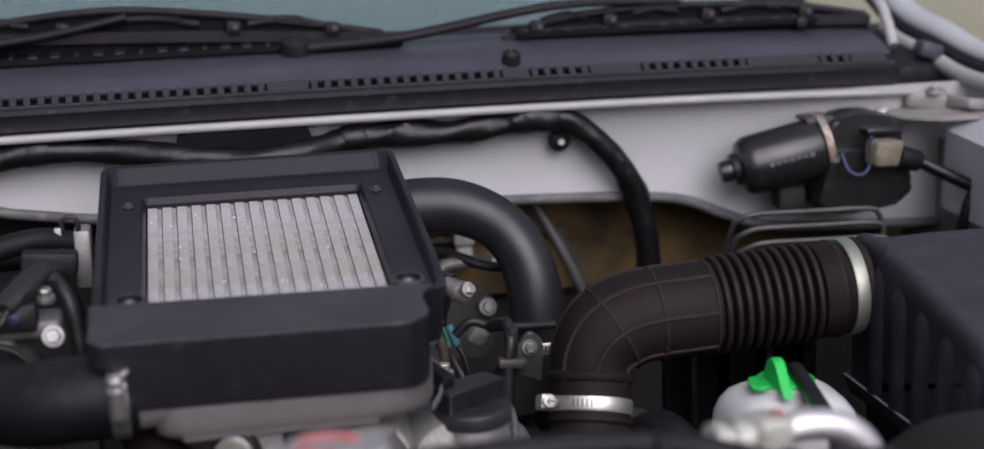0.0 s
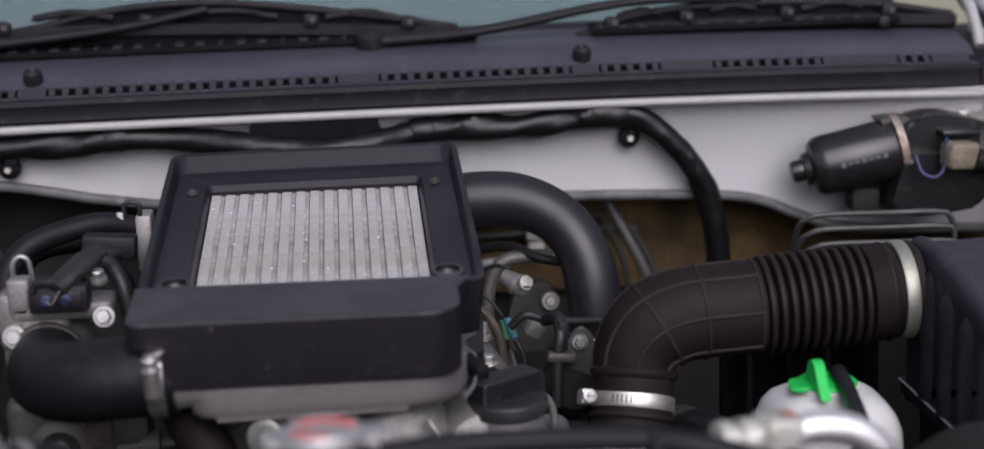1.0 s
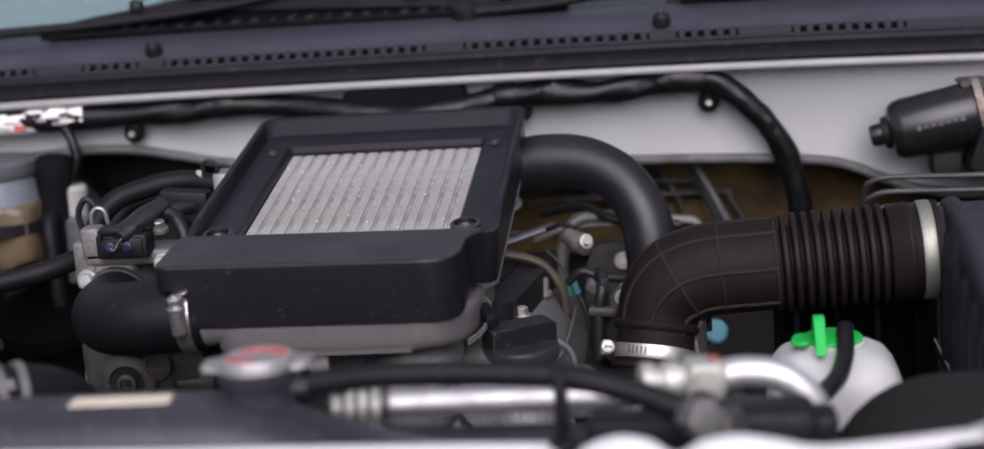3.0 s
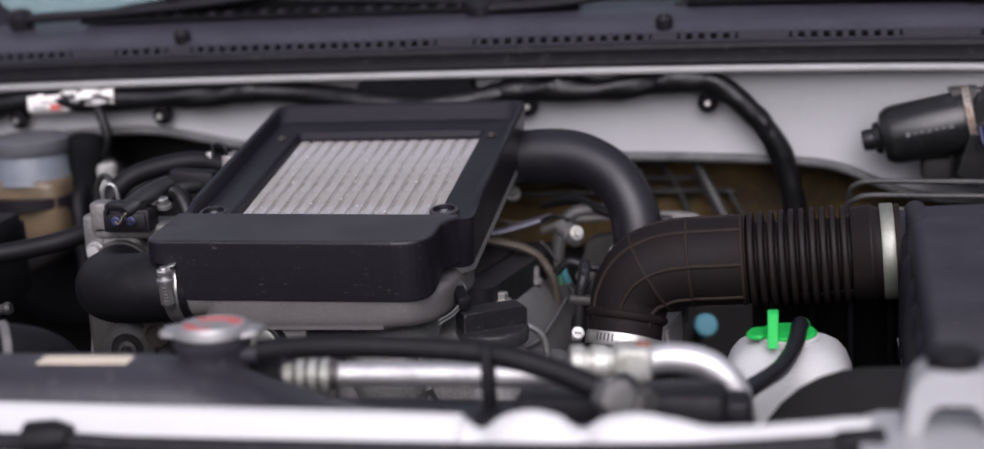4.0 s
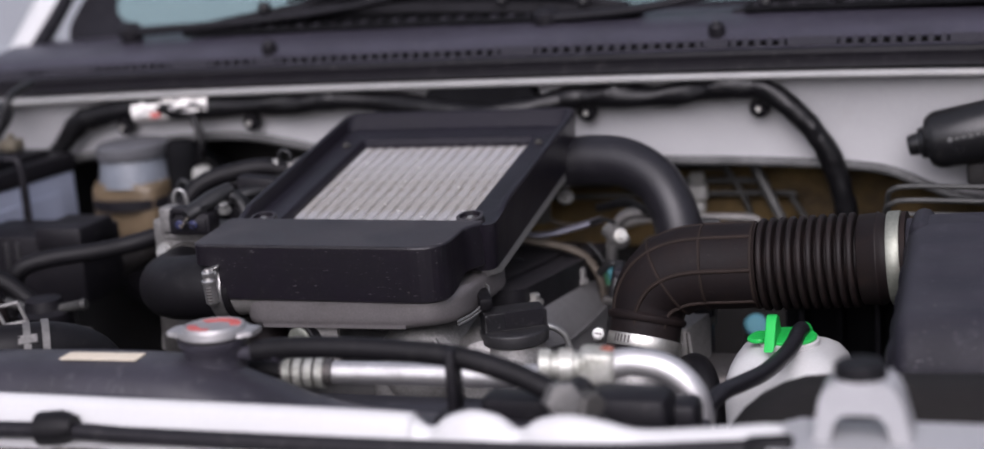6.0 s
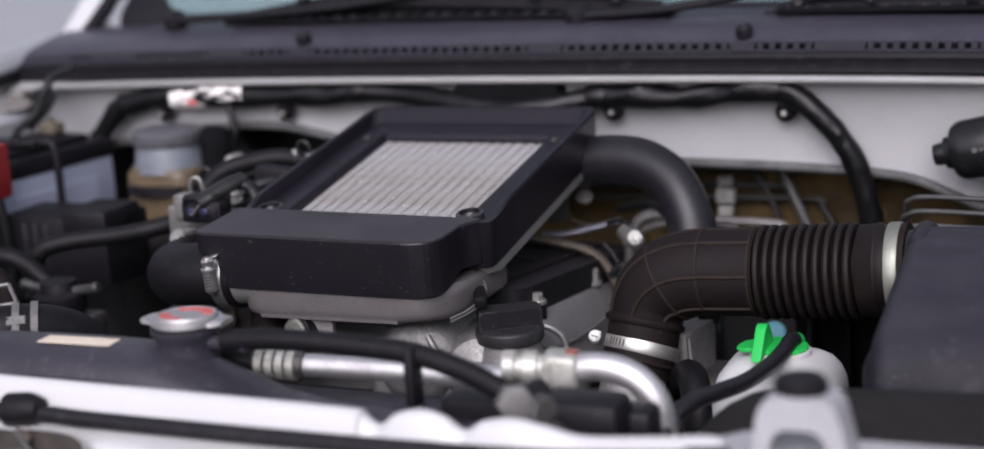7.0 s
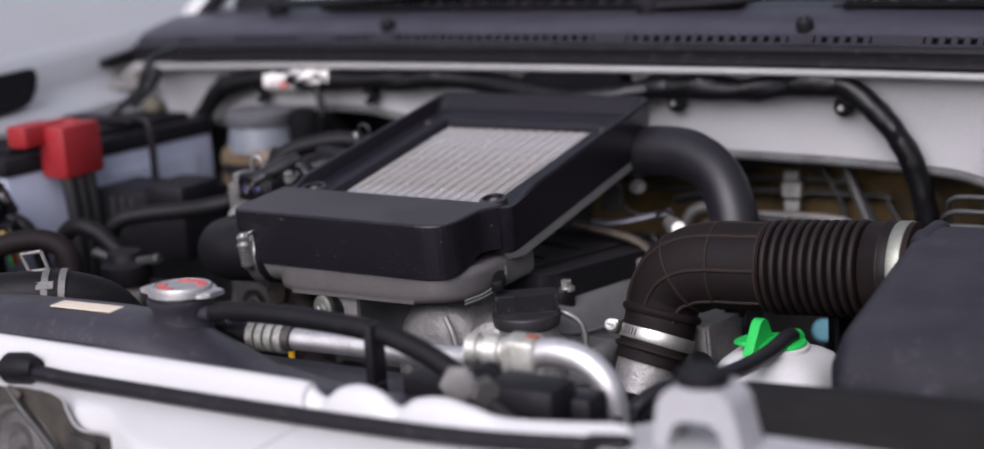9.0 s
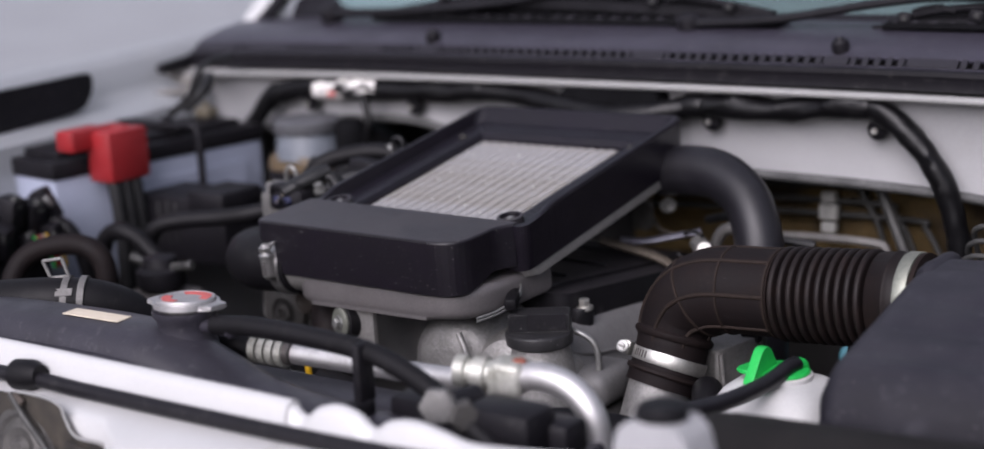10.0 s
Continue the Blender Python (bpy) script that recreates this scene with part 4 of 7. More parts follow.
# sloping side rails: outer rim, deep ledge, inner lip
def ring_of(x0, x1, v0, v1, r, w):
    out = []
    for x, v in rounded([(x0, v0), (x1, v0), (x1, v1), (x0, v1)], [0.008, 0.012, r, r], 6):
        out.append((x, v))
    # extra stations along the sides, so that the rim can fall towards the front
    full = []
    for k, (x, v) in enumerate(out):
        full.append((x, v))
        nx, nv = out[(k + 1) % len(out)]
        if abs(nv - v) > 0.1:
            for q in (0.006, 0.014, 0.022, 0.030, 0.040, 0.052):
                t = (q if nv > v else (nv - v) * -1 - q) / abs(nv - v)
                full.append((x + (nx - x) * t, v + (nv - v) * t) if nv > v else None)
            if nv < v:
                while full[-1] is None:
                    full.pop()
                for q in (0.052, 0.040, 0.030, 0.022, 0.014, 0.006):
                    t = 1 - q / abs(nv - v)
                    full.append((x + (nx - x) * t, v + (nv - v) * t))
    pts = []
    for x, v in full:
        k = min(1, max(0, (v - 0.004) / (0.045 if x > 0 else 0.03)))
        k = k * k * (3 - 2 * k)
        low = -0.0062
        ww = w if w < low else low + (w - low) * k
        pts.append(SL @ Vector((x, v, ww)))
    return pts


loops = [ring_of(-0.129, 0.130, -0.012, 0.297, 0.016, -0.052), ring_of(-0.1335, 0.1345, -0.012, 0.300, 0.018, -0.003), ring_of(-0.1325, 0.1335, -0.011, 0.299, 0.017, -0.0005),
         ring_of(-0.131, 0.132, -0.010, 0.2975, 0.016, 0.0), ring_of(-0.1280, 0.1290, -0.008, 0.2945, 0.014, 0.0), ring_of(-0.1270, 0.1280, -0.007, 0.2925, 0.013, -0.001),
         ring_of(-0.1248, 0.1258, -0.005, 0.2780, 0.010, -0.0128), ring_of(-0.1245, 0.1255, -0.004, 0.2768, 0.009, -0.0134), ring_of(-0.1240, 0.1250, -0.003, 0.2750, 0.008, -0.0136),
         ring_of(-0.0985, 0.0985, 0.009, 0.2500, 0.003, -0.0142), ring_of(-0.0975, 0.0975, 0.010, 0.2488, 0.003, -0.0147), ring_of(-0.0950, 0.0950, 0.011, 0.2432, 0.003, -0.0195), ring_of(-0.0942, 0.0942, 0.012, 0.242, 0.003, -0.030)]
bm = fresh()
vl = [[bm.verts.new(p) for p in lp] for lp in loops]
for r0, r1 in zip(vl, vl[1:]):
    for k in range(len(r0)):
        bm.faces.new((r0[k], r0[(k + 1) % len(r0)], r1[(k + 1) % len(r1)], r1[k]))
part("tray", bm, TRAYPL, cover, "recessed black tray round the core", 34)
for bx in (-0.106, 0.106):
    for v in (0.013, 0.226):
        c = SL @ Vector((bx * (1.0 if v < 0.1 else 1.03), v - (0.006 if v < 0.1 else 0), -0.0090 if v < 0.1 else -0.0135))
        nrm = SL.to_3x3() @ Vector((0, 0, 1))
        if v < 0.1:
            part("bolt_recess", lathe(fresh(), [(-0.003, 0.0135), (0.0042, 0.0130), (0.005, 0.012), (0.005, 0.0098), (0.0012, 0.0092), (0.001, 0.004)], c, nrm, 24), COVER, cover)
        part("cover_bolt", lathe(fresh(), [(0, 0.0048), (0.0014, 0.0048), (0.0016, 0.0032), (0.0036, 0.003), (0.004, 0.002)], c, nrm, 16), DULLST if v < 0.1 else GRIMEAL, cover, "small zinc cover bolt")
# aluminium body under the cover, with end tank
bm = fresh()
prism(bm, rounded([(-0.118, 0.0), (0.1285, 0.0), (0.1285, 0.288), (-0.118, 0.288)], 0.01), -0.063, -0.030, SL, 0.004, 3)
body = part("charge_body", bm, STRIPAL, ic, "dull aluminium intercooler body")
bm = fresh()
prism(bm, rounded([(-0.092, -0.112), (0.113, -0.109), (0.121, 0.02), (-0.092, 0.02)], [0.02, 0.045, 0, 0], 7), 0.875, 0.905, None, 0.009, 4)
part("end_tank", bm, TANKAL, ic, "grey aluminium end tank with grime")
bm = lathe(fresh(), [(-0.02, 0.027), (0.0, 0.027), (0.01, 0.0275), (0.018, 0.0285), (0.02, 0.027)], (-0.085, -0.086, 0.908), (-1, 0, 0), 24)
part("inlet_neck", bm, ALUDIRTY, ic)
for k in range(2):
    tube("wire_clip", [(0.1160, -0.026, 0.8960 - 0.003 * k), (0.1235, -0.036, 0.8925 - 0.004 * k), (0.1245, -0.050, 0.8860 - 0.004 * k), (0.1200, -0.070, 0.8800 - 0.003 * k), (0.1110, -0.090, 0.8770 - 0.003 * k)], 0.0011, DULLST, ic, "thin grey wire clip", 8)
part("tank_tab", box(fresh(), (0.1225, -0.048, 0.886), (0.012, 0.030, 0.012), 0.003, 2, turn(8, 0, 25)), RUBBER, ic, "black rubber mounting tab")
# core: fin strips between flat tubes
core = part("core", prism(fresh(), [(-0.0985, 0.010), (0.0985, 0.010), (0.0985, 0.244), (-0.0985, 0.244)], -0.035, -0.0295, SL), DARKST, ic, "bare aluminium core with bent fins")
pitch = 0.186 / 14.62
bm = fresh()
prism(bm, [(-0.0020, 0.012), (0.0020, 0.012), (0.0020, 0.242), (-0.0020, 0.242)], -0.030, -0.0232, None, 0.0005, 1)
tube_mesh = finish(bm, "tube", TUBEAL)
strips = []
for kind in range(3):
    bm = fresh()
    rnd = random.Random(kind)
    prev = None
    half = (pitch - 0.0046) / 2
    v = 0.012
    while v < 0.242:
        for dv, w in ((0.0, -0.0222), (0.0007, -0.0219), (0.0012, -0.0275), (0.0019, -0.0275)):
            j = rnd.gauss(0, 0.00006)
            ring = [bm.verts.new((-half, v + dv + j, w)), bm.verts.new((half, v + dv - j, w))]
            if prev:
                bm.faces.new((prev[0], prev[1], ring[1], ring[0]))
            prev = ring
        v += 0.0024
    strips.append(finish(bm, "fin_strip", FINS, 20))
    strips[-1].flip_normals()
rot = SL.to_euler()
org = SL.translation
for i in range(15):
    cx = (i - 7) * pitch
    piece("fin_strip", strips[i % 3], core, org + Vector((cx, 0, 0)), rot)
    if i < 14:
        piece("tube", tube_mesh, core, org + Vector((cx + 0.47 * pitch, 0, 0)), rot)

# pale flecks of grit caught in the fins
rnd = random.Random(11)
bm = fresh()
for k in range(24):
    c = SL @ Vector((rnd.uniform(-0.09, 0.09), rnd.uniform(0.016, 0.235), -0.0212))
    r = rnd.choice((0.0005, 0.0007, 0.0009))
    box(bm, c, (r * 1.6, r * 1.2, r), 0, 1, turn(rnd.uniform(0, 40), rnd.uniform(0, 40), rnd.uniform(0, 180)))
flecks = part("grit_flecks", bm, PAPER, core, "pale grit caught in the fins")
tagged(flecks, "pale grit caught in the fins", kind="stuff")

# ---- intercooler hoses ----
hl = thing("intercooler_hose", (-0.16, -0.085, 0.91), "fat black rubber intercooler hose to the throttle body", "hose", "intercooler hoses")
tube("hose", [(-0.103, -0.086, 0.908), (-0.135, -0.0865, 0.9065), (-0.164, -0.081, 0.9030), (-0.191, -0.063, 0.8985), (-0.207, -0.034, 0.8945), (-0.212, 0.002, 0.893)],
     lambda t: 0.0318 - 0.0022 * t, WOVEN, hl, "", 28, 10)
part("clamp_band", lathe(fresh(), [(-0.0065, 0.0316), (-0.0065, 0.0328), (-0.005, 0.0334), (0.005, 0.0334), (0.0065, 0.0328), (0.0065, 0.0316)], (-0.1155, -0.0862, 0.908), (1, 0.02, 0.02), 40), CLAMPST, hl, "bright steel clamp band")
sb = Vector((-0.1155, -0.1215, 0.898))
su = Vector((0.0, -0.10, 1.0)).normalized()
screw = part("clamp_screw", lathe(fresh(), [(0.0, 0.0034), (0.002, 0.0046), (0.0035, 0.0062), (0.0215, 0.0063), (0.0225, 0.0072), (0.0250, 0.0072), (0.0260, 0.0058), (0.0290, 0.0050), (0.0340, 0.0050), (0.0345, 0.0038), (0.036, 0.0034)], sb, su, 24), CLAMPST, hl, "upright clamp screw housing with stamped marks")
part("hex_head", prism(fresh(), [(0.0066 * math.cos(i * math.pi / 3), 0.0066 * math.sin(i * math.pi / 3)) for i in range(6)], 0.0, 0.0045, Matrix.Translation(sb + su * 0.0290) @ turn(6), 0.0006, 1), CLAMPST, screw)
for k in range(5):
    part("stamped_mark", box(fresh(), sb + su * (0.0065 + 0.003 * k) + Vector((0.0012, -0.0064, -0.0008)), (0.0050, 0.0006, 0.0012), 0, 1, turn(6, 0, 8)), DARKST, screw)
part("strap_end", box(fresh(), sb + Vector((0.0045, 0.002, 0.036)), (0.009, 0.010, 0.0016), 0.0005, 1, turn(8, -18, 10)), CLAMPST, screw, "bent strap end")
hr = thing("intercooler_hose", (0.22, 0.22, 0.94), "bent black rubber hose leaving the intercooler", "hose", "intercooler hoses")
tube("hose", [(0.115, 0.243, 0.952), (0.15, 0.243, 0.956), (0.19, 0.236, 0.954), (0.225, 0.222, 0.938), (0.246, 0.207, 0.908), (0.254, 0.197, 0.870), (0.258, 0.190, 0.81), (0.260, 0.188, 0.74)],
     lambda t: 0.0255 + 0.0012 * math.sin(3 * math.pi * t), SATINRUB, hr, "", 26, 10)
clamp(hr, (0.257, 0.191, 0.83), (0.02, -0.03, -1), 0.0258, 0.011, (1, -0.5, 0))

# ---- intake hose ----
ih = thing("intake_hose", (0.35, -0.005, 0.91), "brown-stained black rubber intake hose with bellows", "hose")
elbow = [(0.2525, -0.0040, 0.806), (0.2562, 0.0055, 0.828), (0.2588, 0.0125, 0.850), (0.2625, 0.0180, 0.869), (0.2740, 0.0212, 0.8850), (0.2935, 0.0228, 0.8950), (0.3160, 0.0234, 0.8984), (0.3400, 0.0236, 0.8995), (0.3650, 0.0238, 0.9008)]
line = spline(elbow, 8)


def elbow_r(t):
    base = 0.0322 + 0.0066 * min(1, max(0, (t - 0.24) / 0.30))
    return base + (0.0010 if t < 0.25 else 0.0)


part("elbow", sweep(fresh(), line, elbow_r, 40), INTAKE, ih, "ribbed rubber elbow", 50)
n = len(line)
for at in ((0.2590, 0.0130, 0.8515), (0.2800, 0.0218, 0.8890), (0.3155, 0.0234, 0.8983), (0.3620, 0.0238, 0.9007)):
    i = min(range(n), key=lambda k: (line[k] - Vector(at)).length)
    t = i / (n - 1)
    d = (line[min(i + 1, n - 1)] - line[i - 1]).normalized()
    part("rib", lathe(fresh(), [(-0.0018, elbow_r(t) - 0.001), (-0.0010, elbow_r(t) + 0.0011), (0.0010, elbow_r(t) + 0.0011), (0.0018, elbow_r(t) - 0.001)], line[i], d, 40), RIBRUST, ih)
# lengthwise ribs
for a in (-142, -92, -42, 8, 57, 107):
    pts = []
    for i in range(int(0.27 * n), n, 2):
        d = (line[min(i + 1, n - 1)] - line[i - 1]).normalized()
        side = Vector((0, -1, 0))
        out = d.cross(side).normalized()
        q = math.radians(a)
        rr = elbow_r(i / (n - 1)) - 0.0004
        pts.append(line[i] + (side * math.cos(q) - out * math.sin(q)) * rr)
    part("rib", sweep(fresh(), pts, 0.0021, 8), RIBRUST, ih, "", 60)
a, b = Vector((0.3640, 0.0238, 0.9008)), Vector((0.4955, 0.0225, 0.9090))
ax = (b - a).normalized()
prof = [(0.0, 0.030), (0.0005, 0.0390), (0.0020, 0.0394)]
for k in range(10):
    s0 = 0.0022 + k * 0.0088
    crest = 0.0420 + 0.00006 * k
    for q, rad in ((0.0, 0.0315), (0.13, 0.0318), (0.17, 0.0385), (0.21, crest - 0.0014), (0.29, crest - 0.0002), (0.45, crest), (0.66, crest - 0.0002), (0.76, crest - 0.0014), (0.80, 0.0385), (0.84, 0.0318)):
        prof.append((s0 + q * 0.0088, rad))
prof += [(0.0906, 0.0315), (0.0912, 0.0385), (0.0922, 0.0402), (0.1065, 0.0408), (0.1072, 0.0418), (0.1085, 0.0418), (0.1092, 0.0408), (0.1120, 0.0402), (0.1135, 0.0388), (0.1310, 0.0388), (0.1315, 0.03)]
part("bellows", lathe(fresh(), prof, a, ax, 48), BELLOWS, ih, "deeply ribbed brown-black bellows", 75)
part("clamp_band", lathe(fresh(), [(-0.0056, 0.0392), (-0.0056, 0.0410), (-0.0044, 0.0416), (0.0044, 0.0416), (0.0056, 0.0410), (0.0056, 0.0392)], a + ax * 0.1222, ax, 48), PASSIV, ih, "yellowish passivated steel band")
part("neck_lip", lathe(fresh(), [(0.1290, 0.030), (0.1290, 0.0408), (0.1330, 0.0408), (0.1335, 0.030)], a, ax, 40), INTAKE, ih)
part("neck_lip", lathe(fresh(), [(-0.0035, 0.030), (-0.0035, 0.0350), (-0.001, 0.0368), (0.002, 0.0368), (0.0045, 0.0340), (0.0045, 0.030)], (0.2590, 0.0130, 0.8515), (0.14, 0.36, 1), 36), INTAKE, ih)
clamp(ih, (0.2566, 0.0066, 0.8290), (0.17, 0.42, 1), 0.0329, 0.0122, (-1, -0.2, 0), "shiny steel worm-drive clamp", 1.0, None, 1, 0.0095)
part("neck_lip", lathe(fresh(), [(-0.0028, 0.030), (-0.0028, 0.0350), (-0.001, 0.0361), (0.0018, 0.0354), (0.0025, 0.030)], (0.2545, 0.0012, 0.8180), (0.17, 0.42, 1), 36), INTAKE, ih)
part("inlet_pipe", lathe(fresh(), [(-0.09, 0.026), (0.0, 0.030), (0.012, 0.030)], (0.2525, -0.0040, 0.806), (0.17, 0.42, 1), 28), ALUC, ih, "cast aluminium inlet pipe")

# ---- air box ----
ab = thing("air_box", (0.6, -0.07, 0.86), "large black ribbed plastic air filter box", "air box")
bm = fresh()
sec = rounded([(-0.206, 0.80), (-0.212, 0.874), (-0.192, 0.915), (-0.105, 0.9315), (-0.02, 0.9485), (0.046, 0.9475), (0.050, 0.80)], [0.005, 0.03, 0.03, 0.04, 0.03, 0.030, 0], 5)
YZX = Matrix(((0, 0, 1, 0), (1, 0, 0, 0), (0, 1, 0, 0), (0, 0, 0, 1)))
fine = []
for (y0, z0), (y1, z1) in zip(sec, sec[1:] + sec[:1]):
    m = max(1, int(math.hypot(y1 - y0, z1 - z0) / 0.006))
    fine += [(y0 + (y1 - y0) * k / m, z0 + (z1 - z0) * k / m) for k in range(m)]
rings = []
for x, d in [(0.499 + 0.014 * (1 - math.cos(q)), 0.014 * (1 - math.sin(q))) for q in np.linspace(0, math.pi / 2, 9)] + [(0.56, 0), (0.62, 0), (0.68, 0), (0.700, 0), (0.711, 0.005), (0.715, 0.014)]:
    fade = min(1, max(0, (x - 0.515) / 0.03)) * min(1, max(0, (0.712 - x) / 0.03))
    ring = []
    for (y, z), (yi, zi) in zip(fine, shrunk(fine, -d) if d else fine):
        top = min(1, max(0, (z - 0.905) / 0.012)) * fade
        ring.append(bm.verts.new((x, yi, zi + 0.0022 * top * math.cos(2 * math.pi * (y + 0.180) / 0.042))))
    rings.append(ring)
for r0, r1 in zip(rings, rings[1:]):
    for k in range(len(r0)):
        bm.faces.new((r0[k], r0[(k + 1) % len(r0)], r1[(k + 1) % len(r1)], r1[k]))
bm.faces.new(rings[0])
bm.faces.new(rings[-1][::-1])
bmesh.ops.recalc_face_normals(bm, faces=bm.faces[:])
lid = part("lid", bm, BOXPL, ab, "dusty black lid with soft ribs", 50)
for k in range(5):
    y = -0.180 + 0.042 * k
    zt = 0.9165 + 0.0325 * (y + 0.185) / 0.165
    # upright half-round flute on the side wall, with a domed head
    bm = fresh()
    head = zt - 0.012
    sweep(bm, [(0.5105, y, 0.824), (0.5105, y, head - 0.022)] + [(0.5105, y, head - 0.022 * (1 - math.sin(q))) for q in (0.3, 0.6, 0.9, 1.2, 1.42)],
          lambda t, h=head: 0.0175, 18, True)
    top = head - 0.022
    for v in bm.verts:
        if v.co.z > top:
            c = math.sqrt(max(0.02, 1 - ((v.co.z - top) / 0.0225) ** 2))
            v.co.x, v.co.y = 0.5105 + (v.co.x - 0.5105) * c, y + (v.co.y - y) * c
    part("side_flute", bm, BOXPL, lid, "", 60)
part("flange", prism(fresh(), rounded([(0.496, -0.218), (0.725, -0.218), (0.725, 0.055), (0.496, 0.055)], 0.015), 0.812, 0.823, None, 0.003, 2), BOXPL, ab)
# thin pale tube laid in as the highlight along the flange edge
tube("flange_edge", [(0.4958, 0.045, 0.8225), (0.4955, -0.08, 0.8228), (0.4958, -0.208, 0.8225)], 0.0010, INKGREY, ab, "pale line for the flange edge's highlight", 6, 4)
part("lower_case", prism(fresh(), rounded([(0.508, -0.20), (0.705, -0.20), (0.705, 0.04), (0.508, 0.04)], 0.02), 0.62, 0.815, None, 0.004, 2), BOXPL, ab)
part("outlet_neck", lathe(fresh(), [(-0.006, 0.0345), (0.03, 0.0345), (0.03, 0.03)], (0.4955, 0.0225, 0.909), ax, 32), BOXPL, ab)
bm = box(fresh(), (0.509, 0.012, 0.911), (0.02, 0.070, 0.078), 0.010, 3)
part("outlet_block", bm, BOXPL, ab)
# intake duct in front of the box
duct = thing("intake_duct", (0.55, -0.26, 0.82), "smooth black plastic intake duct below the bracket", "duct")
bm = fresh()
prof = [(0.0, 0.01)]
for k in range(9):
    q = k / 8 * math.pi / 2
    prof.append((0.085 - 0.085 * math.cos(q), 0.085 * math.sin(q) + 0.001))
prof += [(0.16, 0.088), (0.28, 0.090), (0.335, 0.090)]
lathe(bm, prof, (0.374, -0.272, 0.808), (1, 0, 0.01), 40)
part("duct_body", bm, DUCTPL, duct, "smooth moulded duct", 60)
part("duct_seam", lathe(fresh(), [(-0.003, 0.088), (-0.002, 0.0908), (0.002, 0.0908), (0.003, 0.088)], (0.66, -0.272, 0.8109), (1, 0, 0.01), 40), DUCTPL, duct)

# ---- washer bottle ----
wb = thing("washer_bottle", (0.40, -0.06, 0.82), "milky white washer bottle with a green cap", "washer bottle")
bm = fresh()
rings = []
for z, ins in ((0.66, 0.004), (0.70, 0.0), (0.815, 0.0), (0.828, 0.0012), (0.838, 0.005), (0.846, 0.011), (0.851, 0.019), (0.8535, 0.028), (0.854, 0.040)):
    ring = []
    for k in range(44):
        q = 2 * math.pi * k / 44
        ex, ey = 0.0535 - ins, 0.050 - ins
        c, s = math.cos(q), math.sin(q)
        ring.append(bm.verts.new((0.401 + ex * math.copysign(abs(c) ** 0.48, c), -0.060 + ey * math.copysign(abs(s) ** 0.48, s), z)))
    rings.append(ring)
for r0, r1 in zip(rings, rings[1:]):
    for k in range(44):
        bm.faces.new((r0[k], r0[(k + 1) % 44], r1[(k + 1) % 44], r1[k]))
bm.faces.new(rings[-1])
bm.faces.new(rings[0][::-1])
part("bottle", bm, TANKPE, wb, "translucent white plastic bottle", 50)
part("neck", lathe(fresh(), [(0, 0.027), (0.010, 0.026), (0.012, 0.022)], (0.401, -0.058, 0.847), (0, 0, 1), 28), TANKPE, wb)
cap = part("cap", lathe(fresh(), [(0.0, 0.021), (0.001, 0.0235), (0.006, 0.024), (0.0075, 0.0225), (0.0085, 0.013), (0.009, 0.004)], (0.401, -0.058, 0.8535), (0, 0, 1), 32), GREEN, wb, "bright green screw cap")
bm = fresh()
prism(bm, rounded([(-0.0985, 0.8575), (-0.046, 0.8575), (-0.0635, 0.8815), (-0.0745, 0.8815)], [0, 0, 0.004, 0.005]), 0.3850, 0.3935, YZX, 0.0015, 2)
part("grip_tab", bm, GREEN, cap, "upright green grip tab")
part("tab_ear", prism(fresh(), rounded([(0.366, -0.075), (0.382, -0.079), (0.386, -0.052), (0.372, -0.050)], 0.006), 0.8585, 0.862, None, 0.001, 1), GREEN, cap)
tube("spout", [(0.4130, -0.043, 0.857), (0.4130, -0.046, 0.8625), (0.4110, -0.055, 0.8645)], 0.0062, GREEN, cap, "", 14)
tube("washer_hose", [(0.4115, -0.052, 0.8645), (0.4100, -0.064, 0.8645), (0.4085, -0.085, 0.8620), (0.4045, -0.115, 0.8600), (0.3960, -0.160, 0.8610), (0.3845, -0.200, 0.8650), (0.3735, -0.232, 0.8670), (0.362, -0.256, 0.855), (0.353, -0.268, 0.82)],
     0.0070, SATINRUB, wb, "black rubber filler hose", 16, 10)

# ---- wiper motor ----
wm = thing("wiper_motor", (0.57, 0.31, 0.965), "glossy black wiper motor bolted to the firewall", "wiper motor")
mo, md = Vector((0.474, 0.318, 0.951)), Vector((0.968, -0.07, 0.20)).normalized()
part("motor_can", lathe(fresh(), [(0.0, 0.007), (0.001, 0.0105), (0.006, 0.0115), (0.012, 0.0115), (0.013, 0.016), (0.019, 0.0175), (0.022, 0.0255), (0.028, 0.0295), (0.034, 0.0305), (0.105, 0.0315), (0.108, 0.030)], mo, md, 36), MOTOR, wm, "glossy black motor can", 30)
part("end_ring", lathe(fresh(), [(0.106, 0.030), (0.106, 0.0345), (0.113, 0.035), (0.114, 0.031)], mo, md, 36), RUSTBAND, wm, "rust-stained steel strap")
g = mo + md * 0.148
